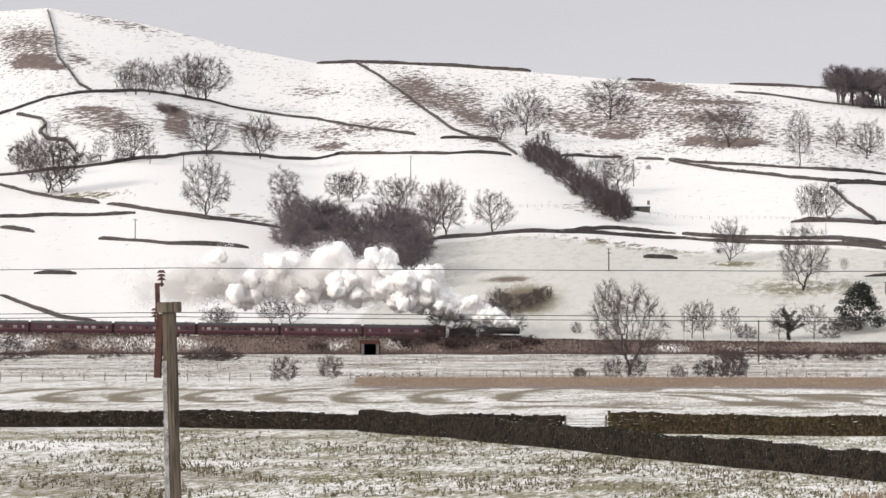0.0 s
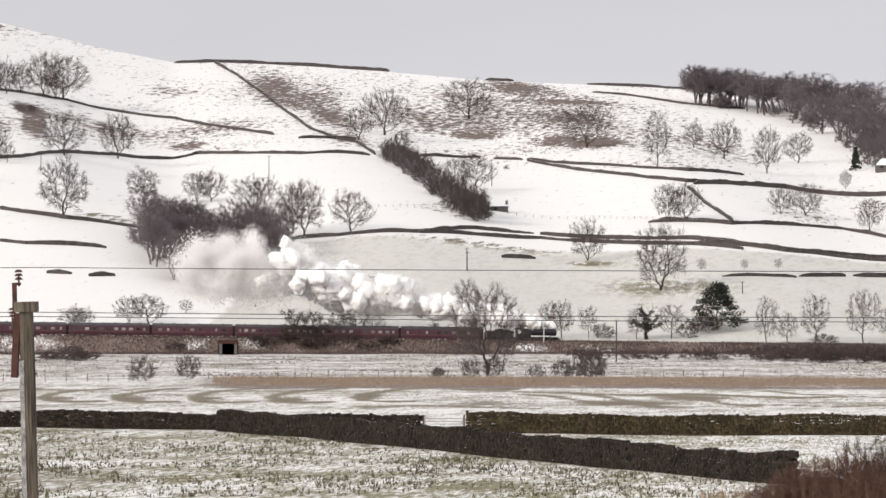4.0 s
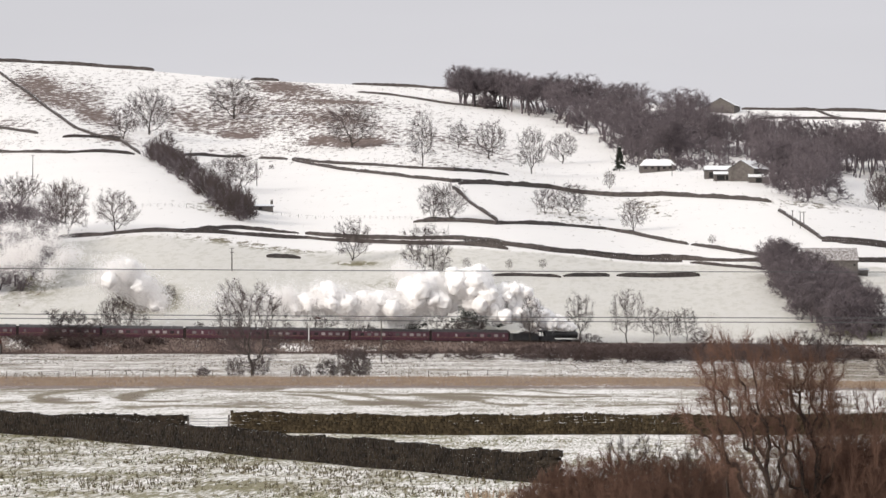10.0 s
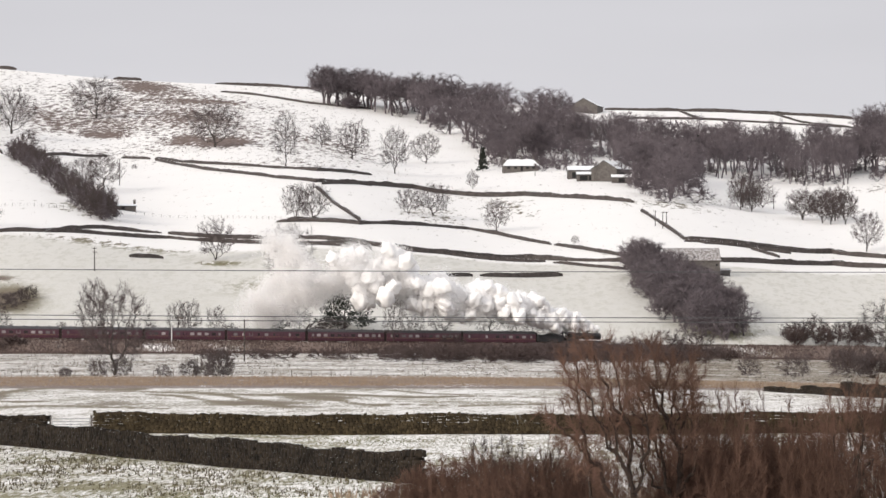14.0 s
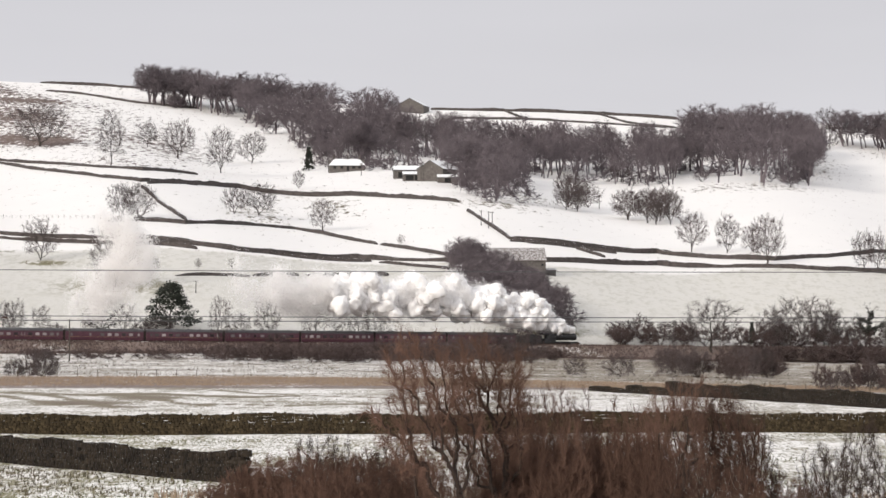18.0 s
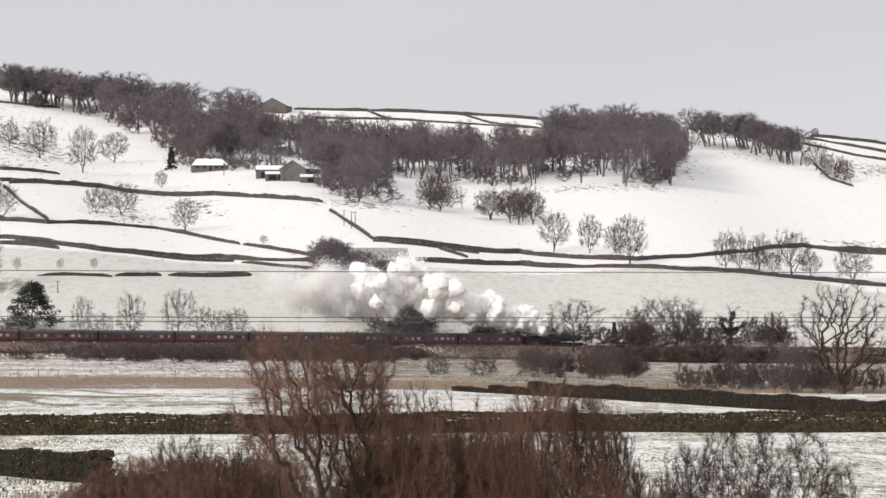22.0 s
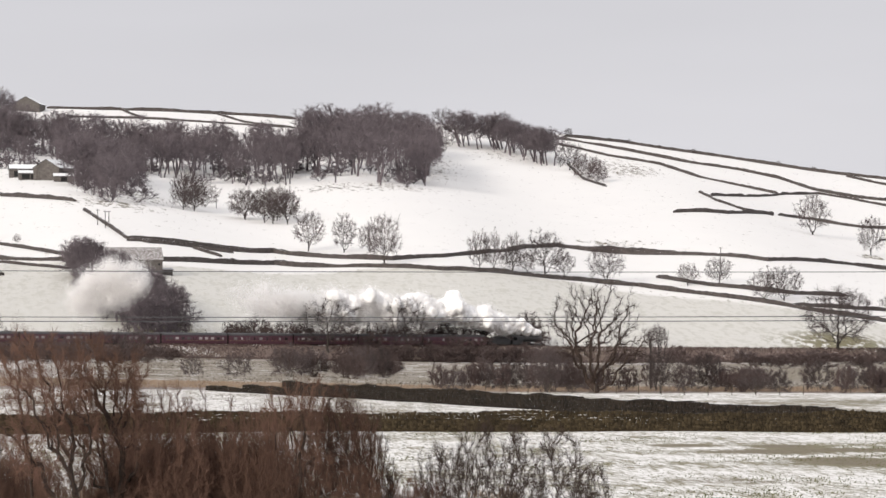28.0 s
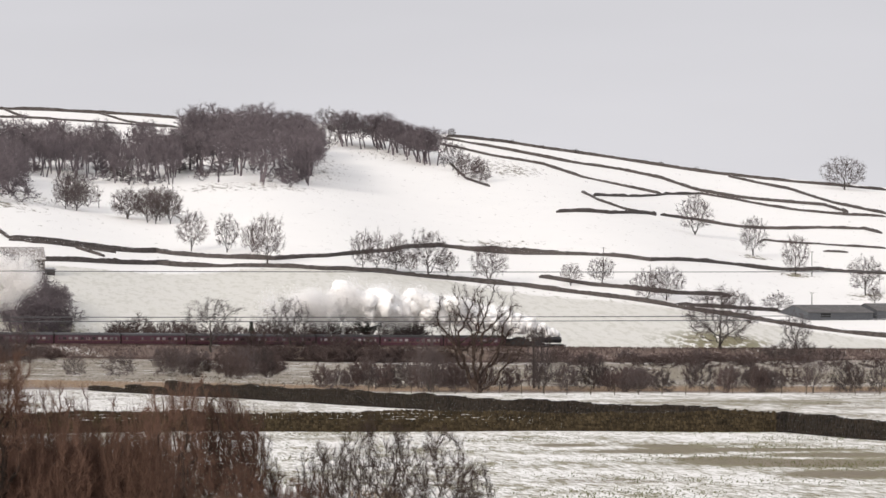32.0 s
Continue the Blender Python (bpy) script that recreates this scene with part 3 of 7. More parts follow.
swath([(-4.84, 495.0), (-3.86, 478.0), (-3.04, 485.0), (-2.31, 475.0)])
swath([(-2.46, 475.0), (-1.64, 462.0), (-0.82, 469.0)])
swath([(-5.73, 500.0), (-4.75, 485.0), (-3.60, 475.0), (-2.79, 481.0)])
swath([(-2.52, 476.0), (-1.55, 463.0), (-0.41, 472.0), (0.57, 456.0)])
swath([(-2.03, 429.0), (-0.90, 421.0), (0.16, 428.0)])
swath([(0.89, 438.0), (1.71, 427.0), (2.69, 422.0)])

PALE = ((-18.23, 957), (-10.14, 988), (-9.00, 1121), (-8.75, 1174), (-6.05, 1194), (-2.24, 1185), (-0.00, 1209), (2.85, 1211), (5.64, 1254), (8.69, 1275), (11.14, 1249), (13.58, 1224), (15.53, 1203)
)


def cover_of(b, d, x, y):
    """Share of snow and brownness of what grows, over the whole land."""
    r = rail_reach(b)
    cover, hue = 1.0 - 0.06 * smooth(1420, 1560, d) * (1 - smooth(-2, 4, b)), np.full(b.shape, 0.6)
    # the rough upper pasture shows through in drifts
    drift = np.sin(x * 0.031 + 1.9 * np.sin(d * 0.013)) * np.sin(d * 0.021 + 1.3 * np.sin(x * 0.017)) + 0.5 * np.sin(x * 0.09 + d * 0.05)
    cover -= np.clip(0.08 + 0.12 * drift, 0, 0.25) * smooth(1440, 1640, d) * (1 - smooth(-3.5, -1.5, b))
    hue += 0.4 * smooth(1420, 1560, d)
    # pasture above the line, thinly covered
    pale = np.interp(b, [p[0] for p in PALE], [p[1] for p in PALE])
    thin = smooth(0, 12, pale - d) * (d > r)
    cover -= 0.38 * thin
    hue -= 0.5 * thin
    low = d < r + 6
    # the line's bank, the rough field and the strip of dead grass below it
    def band(lo, hi, soft, c, h):
        k = smooth(lo - soft, lo + soft, d) * (1 - smooth(hi - soft, hi + soft, d)) * low
        if h > 1:
            k, h = k * smooth(-10.3, -9.6, b), 1.0
        return k, c, h
    wide, east = smooth(0, 9, b), smooth(1.0, 2.6, b)
    for k, c, h in (band(100, 345, 2, 0.6, 0.3), band(345, 610 - 60 * wide, 4, 0.59, 0.45), band(518 - 22 * wide, 610 - 60 * wide, 6, 0.24, 1.1),
                    band(610 - 60 * wide, r - 62, 8, 0.53 - 0.2 * east, 0.65), band(r - 62, r - 24, 4, 0.52 - 0.2 * east, 0.75), band(r - 24, r + 5, 3, 0.13, 1.0)):
        cover, hue = cover * (1 - k) + c * k, hue * (1 - k) + h * k
    # the stubble field keeps less snow than the meadow beside it
    stubble = (d < 345) * (1 - smooth(-2.5, -1.0, b))
    cover -= 0.09 * stubble
    hue -= 0.1 * stubble
    for pb, pd, rb, rd, snow, brown in PATCHES:
        k = np.exp(-(((b - pb) / rb) ** 2 + ((d - pd) / rd) ** 2) ** 1.5)
        cover, hue, thin = cover + snow * k, hue * (1 - k) + brown * k, thin * (1 - k)
    return np.clip(cover, 0, 1.15), np.clip(hue, 0, 1), np.maximum(0.88 * thin, (0.16 - 0.12 * (d < 345)) * (d < r - 24))


def build_ground():
    bear = np.concatenate([np.arange(-180, -20, 8.0), np.arange(-20, -17, 1.0), np.arange(-17, 17.001, 0.1), np.arange(18, 20.5, 1.0), np.arange(26, 180, 8.0)])
    dist = np.concatenate([[0.05, 20, 40], np.arange(60, 200, 6.0), np.arange(200, 420, 1.5), np.arange(420, 640, 2.4), np.arange(640, 930, 4.5), np.arange(930, 1190, 1.5), np.arange(1190, 1290, 5),
                           np.arange(1290, 2000, 8.0), np.arange(2000, 2060, 4.0), [2080, 2120, 2200, 2400, 2700, 3200, 3800, 4700]])
    B, D = np.meshgrid(bear, dist)
    Z = land(B, D)
    X, Y = D * np.sin(np.radians(B)), D * np.cos(np.radians(B))
    Z = Z + 0.05 * np.sin(X * 0.21 + 1.3 * np.sin(Y * 0.11)) * np.sin(Y * 0.17)
    nr, nc = B.shape
    verts = np.stack([X, Y, Z], -1).reshape(-1, 3)
    idx = np.arange(nr * nc).reshape(nr, nc)
    nxt = np.roll(idx, -1, axis=1)
    quads = np.stack([idx[:-1], idx[1:], nxt[1:], nxt[:-1]], -1).reshape(-1, 4)
    me = bpy.data.meshes.new("ground")
    me.from_pydata(verts.tolist(), [], quads.tolist())
    cover, hue, even = cover_of(B, D, X, Y)
    for name, values in (("cover", cover), ("hue", hue), ("even", even)):
        a = me.attributes.new(name, "FLOAT", "POINT")
        a.data.foreach_set("value", values.reshape(-1).astype(np.float32))
    lie = me.attributes.new("lie", "FLOAT_VECTOR", "POINT")
    lie.data.foreach_set("vector", np.stack([np.radians(B) * D, D, Z], -1).reshape(-1).astype(np.float32))
    me.shade_smooth()
    me.materials.append(M_GROUND)
    return tagged(new("ground", me), "snow-covered valley floor and hillside pasture", "ground", kind="structure")


build_ground()


# ---- walls ----
def ribbon(points, step):
    """Points at even steps along a line of (x, y)."""
    pts = np.array(points, float)
    run = np.concatenate([[0], np.cumsum(np.hypot(*np.diff(pts, axis=0).T))])
    s = np.linspace(0, run[-1], max(3, int(run[-1] / step) + 1))
    return np.stack([np.interp(s, run, pts[:, 0]), np.interp(s, run, pts[:, 1])], 1)


def wall_mesh(points, height, material, step, thick, rough, name):
    rng = np.random.default_rng(int(abs(points[0][0]) * 10 + len(points)))
    p = ribbon(points, step)
    t = np.gradient(p, axis=0)
    t /= np.maximum(np.hypot(t[:, 0], t[:, 1]), 1e-6)[:, None]
    nrm = np.stack([-t[:, 1], t[:, 0]], 1)
    n = len(p)
    p = p + nrm * rng.normal(0, 0.06, n)[:, None]
    base = np.array([ground_at(x, y) for x, y in p])
    knots = np.arange(0, n + 5, 5)
    sag = height * np.clip(0.14 * np.interp(np.arange(n), knots, rng.normal(0, 1, len(knots))), -0.4, 0.22)
    run = np.arange(n) * step
    sag -= height * 0.55 * (1 - smooth(0, 2.5, np.minimum(run, run[-1] - run)))
    verts = []
    levels = ((-0.5, 1.0), (0.15, 0.97), (0.32, 0.93), (0.48, 0.88), (0.62, 0.83), (0.75, 0.78), (0.86, 0.75), (0.94, 0.7), (1.0, 0.35)) if step < 1 else ((-0.5, 1.0), (0.35, 0.92), (0.75, 0.75), (0.93, 0.72), (1.0, 0.35))
    for side in (1, -1):
        for f, w in (levels if side == 1 else levels[::-1]):
            jit = rng.normal(0, rough, n)
            off = side * thick * w * 0.5 * (1 + rng.normal(0, rough * 1.4, n))
            z = base + f * (height + sag * max(f, 0)) + jit * height * max(f, 0)
            verts.append(np.stack([p[:, 0] + nrm[:, 0] * off, p[:, 1] + nrm[:, 1] * off, z], 1))
    V = np.concatenate(verts)
    faces = []
    for a in range(len(verts) - 1):
        i = np.arange(n - 1)
        faces.append(np.stack([a * n + i, a * n + i + 1, (a + 1) * n + i + 1, (a + 1) * n + i], 1))
    F = np.concatenate(faces).tolist()
    F.append([a * n for a in range(len(verts))])
    F.append([a * n + n - 1 for a in range(len(verts))][::-1])
    return mesh_from(name, V.tolist(), F, material)


def stone_wall(points, height):
    tagged(new("dry_stone_wall", wall_mesh(points, height, M_WALL, 1.6, 0.75, 0.07, "dry_stone_wall")),
           "dark dry stone wall crossing the snowy hillside", "stone wall", "hillside walls")


def stone_course(points, height, thick):
    """Dry stone walling stone by stone: uneven courses of through-stones under a row of upright copes."""
    rng = np.random.default_rng(int(abs(points[0][1]) * 7))
    p = ribbon(points, 0.5)
    run = np.concatenate([[0], np.cumsum(np.hypot(*np.diff(p, axis=0).T))])
    ends, lows, tops, wides, fronts = [], [], [], [], []
    z = -0.3
    while z < height:
        cope = z > height - 0.3
        h = 0.3 if cope else 0.15 + 0.09 * rng.random()
        cut = np.cumsum((0.14 if cope else 0.26) * (0.6 + 1.1 * rng.random(int(run[-1] / 0.1))))
        cut = np.concatenate([[0], cut[cut < run[-1]]])
        k = len(cut) - 1
        ends.append(np.stack([cut[:-1] + 0.008, cut[1:] - 0.008], 1))
        settle = 0.1 * np.sin(cut[:-1] * 0.23 + 1) + 0.07 * np.sin(cut[:-1] * 0.71)
        lift = settle * max(z, 0) / height
        lows.append(z + lift + rng.normal(0, 0.012, k))
        tops.append(z + h + lift + (np.abs(rng.normal(0, 0.06, k)) - 0.06 if cope else rng.normal(0, 0.02, k)))
        w = thick * (1 - 0.32 * max(z, 0) / height) / 2
        wides.append(w + rng.normal(0, 0.035, k))
        fronts.append(w + rng.normal(0, 0.035, k))
        z += h
    E, lo, hi, wa, wb = np.concatenate(ends), np.concatenate(lows), np.concatenate(tops), np.concatenate(wides), np.concatenate(fronts)
    t = np.gradient(p, axis=0)
    t = unit(t)
    corners = []
    base = np.array([ground_at(x, y) for x, y in p])
    for j in (0, 1):
        x, y, g = np.interp(E[:, j], run, p[:, 0]), np.interp(E[:, j], run, p[:, 1]), np.interp(E[:, j], run, base)
        nx, ny = -np.interp(E[:, j], run, t[:, 1]), np.interp(E[:, j], run, t[:, 0])
        for w in (-wa, wb):
            for z in (lo, hi):
                jit = rng.normal(0, 0.018, (len(lo), 3))
                corners.append(np.stack([x + nx * w, y + ny * w, g + z], 1) + jit)
    V = np.stack(corners, 1).reshape(-1, 3)
    o = np.arange(len(lo))[:, None] * 8
    tri = []
    for q in ((0, 1, 3, 2), (4, 6, 7, 5), (0, 4, 5, 1), (2, 3, 7, 6), (1, 5, 7, 3)):
        tri += [(q[0], q[1], q[2]), (q[0], q[2], q[3])]
    return V, np.concatenate([o + np.array([f]) for f in tri])


def field_wall(points, height, moss):
    ob = tagged(new("field_wall"), "mossy dry stone wall with snow between fields" if moss > 0.5 else "rough dark dry stone wall beside the stubble field", "stone wall", "valley walls")
    material = M_MOSS if moss > 0.5 else M_NEARWALL
    heart = new("hearting", wall_mesh(points, (height - 0.3) * 0.8, material, 0.5, 0.5, 0.03, "hearting"))
    heart.parent = ob
    stones = new("walling_stones", tri_mesh("walling_stones", *stone_course(points, height, 0.85), material))
    stones.parent = ob
    tagged(stones, kind="stuff")


stone_wall([(-499.4, 1953.2), (-468.6, 1845.4), (-439.0, 1735.3), (-414.7, 1661.0), (-396.0, 1600.7), (-382.5, 1570.1)], 1.09)
stone_wall([(-407.6, 1468.5), (-400.1, 1490.2), (-393.8, 1517.7), (-385.0, 1556.1), (-376.6, 1579.7), (-370.0, 1656.2), (-360.8, 1694.0), (-342.0, 1701.0), (-313.6, 1697.3), (-278.3, 1622.3), (-249.3, 1567.3)], 1.09)
stone_wall([(-390.0, 1477.4), (-370.6, 1441.1), (-362.5, 1415.3), (-358.9, 1391.5), (-347.8, 1360.2), (-338.1, 1350.3), (-327.9, 1319.9)], 1.09)
stone_wall([(-342.8, 1221.8), (-336.1, 1251.7), (-317.0, 1265.9), (-305.8, 1274.8), (-292.2, 1299.5), (-288.4, 1434.3), (-268.7, 1502.2), (-220.7, 1453.3), (-197.5, 1471.8)], 1.09)
stone_wall([(-193.3, 1480.4), (-184.0, 1565.2), (-168.7, 1592.1)], 1.09)
stone_wall([(-162.4, 1586.7), (-149.9, 1574.9)], 1.09)
stone_wall([(-147.4, 1572.1), (-126.9, 1529.7), (-92.8, 1473.1), (-78.0, 1469.9), (-59.2, 1512.8)], 1.09)
stone_wall([(-347.0, 1992.0), (-324.3, 1923.9), (-292.4, 1813.6), (-258.6, 1680.2), (-240.0, 1605.2), (-220.9, 1553.4), (-214.3, 1554.3), (-204.2, 1513.3), (-196.8, 1482.0)], 1.22)
stone_wall([(-367.6, 1989.3), (-347.6, 1996.0), (-328.7, 2002.2), (-305.9, 2006.8), (-280.1, 2010.6), (-260.0, 2013.3)], 1.50)
stone_wall([(-235.3, 1543.2), (-225.5, 1553.7), (-216.0, 1567.2)], 1.09)
stone_wall([(-340.5, 1226.6), (-328.0, 1221.7), (-316.8, 1207.1), (-310.6, 1197.4), (-296.3, 1183.5), (-284.9, 1177.0)], 1.09)
stone_wall([(-281.7, 1174.7), (-266.5, 1161.8), (-260.4, 1158.1), (-245.8, 1154.1), (-225.7, 1165.4)], 1.09)
stone_wall([(-312.9, 1127.4), (-305.7, 1138.7), (-290.8, 1147.7), (-274.5, 1151.7), (-268.2, 1154.3)], 1.09)
stone_wall([(-299.7, 1116.5), (-288.2, 1111.2)], 1.09)
stone_wall([(-267.3, 1104.1), (-245.0, 1097.0), (-223.9, 1105.6)], 1.09)
stone_wall([(-268.6, 1035.7), (-258.1, 1040.5)], 1.09)
stone_wall([(-228.9, 1049.3), (-222.2, 1050.8)], 1.09)
stone_wall([(-217.3, 1049.8), (-211.3, 1055.0)], 1.09)
stone_wall([(-268.1, 998.6), (-254.8, 982.5), (-244.7, 971.7), (-235.5, 969.8)], 0.88)
stone_wall([(-180.2, 1165.2), (-165.9, 1166.3), (-144.5, 1178.2), (-130.6, 1216.0), (-125.8, 1220.5), (-113.4, 1228.8)], 1.09)
stone_wall([(-111.1, 1228.0), (-99.7, 1222.9), (-76.0, 1205.6), (-46.8, 1194.1)], 1.09)
stone_wall([(-143.6, 1178.3), (-127.0, 1198.3), (-109.5, 1214.1), (-93.2, 1206.4), (-75.1, 1191.6), (-46.2, 1180.1)], 1.09)
stone_wall([(-146.8, 1566.1), (-119.2, 1488.2), (-89.5, 1421.2), (-74.4, 1402.0), (-56.1, 1433.9)], 1.09)
stone_wall([(-72.9, 1374.1), (-64.0, 1312.4), (-52.4, 1256.9)], 1.09)
stone_wall([(-114.8, 1145.3), (-106.0, 1153.1)], 1.36)
stone_wall([(-75.7, 1258.7), (-64.6, 1251.3), (-52.2, 1251.9)], 1.09)
stone_wall([(-211.0, 2019.0), (-196.6, 2020.5)], 1.36)
stone_wall([(-159.2, 2023.7), (-133.3, 2025.6), (-107.2, 2022.2)], 1.22)
stone_wall([(-152.3, 1972.1), (-132.2, 1965.6), (-105.5, 1939.1), (-75.8, 1938.5)], 0.95)
stone_wall([(-71.8, 1393.2), (-42.4, 1478.4), (-0.1, 1470.0), (30.2, 1415.7), (37.9, 1401.5)], 1.50)
stone_wall([(-79.0, 1253.5), (-64.3, 1248.3), (-52.7, 1247.9), (-40.0, 1270.4), (-27.8, 1294.7), (-18.7, 1304.9), (-9.4, 1297.0), (8.0, 1263.0)], 1.09)
stone_wall([(9.3, 1261.0), (17.7, 1244.9), (31.9, 1212.6)], 1.09)
stone_wall([(-61.3, 1189.4), (-34.1, 1189.5), (-0.1, 1218.0), (30.8, 1202.6), (60.4, 1212.5), (101.7, 1258.9)], 1.36)
stone_wall([(-64.6, 1187.2), (-25.7, 1196.7), (5.9, 1209.0)], 0.95)
stone_wall([(8.5, 1206.0), (30.3, 1182.6)], 0.95)
stone_wall([(39.7, 1361.4), (44.9, 1314.2), (50.5, 1267.0), (57.4, 1259.7), (72.3, 1269.9), (85.3, 1275.2)], 1.09)
stone_wall([(72.1, 1266.0), (80.3, 1254.4)], 0.95)
stone_wall([(-28.3, 1130.6), (-15.7, 1147.9)], 1.22)
stone_wall([(-13.2, 1151.9), (10.8, 1170.0)], 1.22)
stone_wall([(-49.5, 1114.9), (-29.1, 1127.6)], 0.82)
stone_wall([(50.5, 1260.0), (72.7, 1269.9), (82.3, 1277.4)], 0.95)
stone_wall([(50.5, 1267.0), (73.0, 1281.9), (105.1, 1300.8)], 1.09)
stone_wall([(67.5, 1266.2), (99.8, 1295.2), (125.4, 1270.8), (135.5, 1262.7), (152.8, 1269.8), (164.0, 1285.6), (179.1, 1314.9), (191.8, 1350.4), (206.3, 1381.7), (228.3, 1393.4), (248.3, 1371.7)], 1.36)
stone_wall([(56.8, 1208.7), (96.6, 1253.3), (123.1, 1247.9), (148.6, 1235.1), (177.2, 1247.5), (207.4, 1266.1), (226.7, 1252.7)], 1.29)
stone_wall([(109.7, 2027.0), (141.6, 2025.1), (166.8, 2013.1)], 1.36)
stone_wall([(127.0, 2024.0), (138.3, 1978.2), (161.8, 1953.3)], 1.09)
stone_wall([(40.4, 2029.6), (80.9, 2028.4), (127.0, 2026.0), (161.3, 2023.6)], 1.36)
stone_wall([(50.8, 1980.3), (84.7, 1983.2), (118.0, 1972.5), (155.9, 1955.8)], 0.95)
stone_wall([(78.0, 2028.5), (87.4, 1980.1)], 1.09)
stone_wall([(300.9, 1988.4), (335.2, 2002.1), (378.1, 1994.5), (427.2, 1975.3), (471.0, 1948.9), (516.9, 1936.2)], 1.36)
stone_wall([(295.7, 1973.0), (326.7, 1950.8), (351.3, 1928.3), (379.5, 1927.0), (396.1, 1910.4), (404.6, 1870.8), (417.9, 1843.2), (438.8, 1815.7), (450.8, 1798.4), (449.8, 1752.2)], 1.36)
stone_wall([(290.8, 1940.3), (309.9, 1900.9), (332.6, 1886.9), (342.6, 1836.3), (362.2, 1825.4), (376.6, 1816.4)], 1.22)
stone_wall([(321.0, 1720.3), (319.7, 1673.7), (325.0, 1638.1), (339.5, 1649.4)], 1.22)
stone_wall([(282.3, 1568.8), (307.7, 1586.4), (341.7, 1660.2)], 1.36)
stone_wall([(323.5, 1706.6), (356.9, 1772.4), (380.6, 1822.7), (403.2, 1851.6), (415.0, 1830.6), (429.2, 1775.9), (444.8, 1732.8), (460.4, 1724.6)], 1.09)
stone_wall([(440.7, 1957.0), (458.3, 1896.4), (459.6, 1811.6), (466.9, 1748.8)], 1.22)
stone_wall([(344.5, 1661.7), (365.0, 1688.0), (386.1, 1670.0), (413.2, 1658.3), (426.9, 1634.2), (426.4, 1604.3)], 1.22)
stone_wall([(373.0, 1592.9), (389.5, 1563.2), (402.6, 1508.2)], 0.82)
stone_wall([(380.3, 1519.1), (386.1, 1504.2)], 0.82)
stone_wall([(211.6, 1384.9), (225.3, 1381.8), (248.9, 1366.5), (275.1, 1346.2), (317.7, 1401.4), (354.4, 1422.5), (369.6, 1384.5)], 1.29)
stone_wall([(192.6, 1260.4), (214.8, 1260.8), (241.3, 1225.5), (258.9, 1205.5), (287.5, 1189.8), (312.0, 1169.1), (322.0, 1159.1)], 1.29)
stone_wall([(226.5, 1290.3), (239.1, 1261.5), (255.1, 1248.2), (263.7, 1245.4), (283.6, 1259.5)], 1.29)
stone_wall([(255.2, 1213.5), (276.8, 1221.0), (293.6, 1230.4)], 1.09)
stone_wall([(280.2, 1840.8), (275.4, 1758.6), (279.4, 1720.5)], 1.09)
field_wall([(-99.9, 334.4), (-90.2, 336.1), (-75.2, 336.7), (-57.3, 331.1), (-48.7, 325.9), (-39.1, 324.1)], 1.45, 0.3)
field_wall([(-35.5, 324.6), (-25.0, 323.5), (-12.7, 322.3), (-0.0, 322.0), (13.9, 325.7), (27.6, 327.8), (46.3, 326.2), (54.3, 324.5), (70.1, 322.0), (76.4, 320.6)], 1.45, 0.8)
field_wall([(-56.7, 327.6), (-46.7, 312.5), (-29.3, 276.0), (-17.7, 251.9), (-9.3, 235.8), (-6.0, 230.9)], 1.6, 0.2)
field_wall([(30.7, 506.1), (34.2, 489.8)], 0.45, 0.3)
field_wall([(34.2, 489.8), (38.0, 475.5)], 0.8, 0.3)
field_wall([(38.0, 475.5), (44.5, 450.8), (51.1, 424.9), (56.8, 400.0), (61.7, 377.0), (66.0, 364.6), (73.7, 341.1), (76.8, 317.9), (79.4, 297.6), (80.7, 284.3)], 1.35, 0.3)


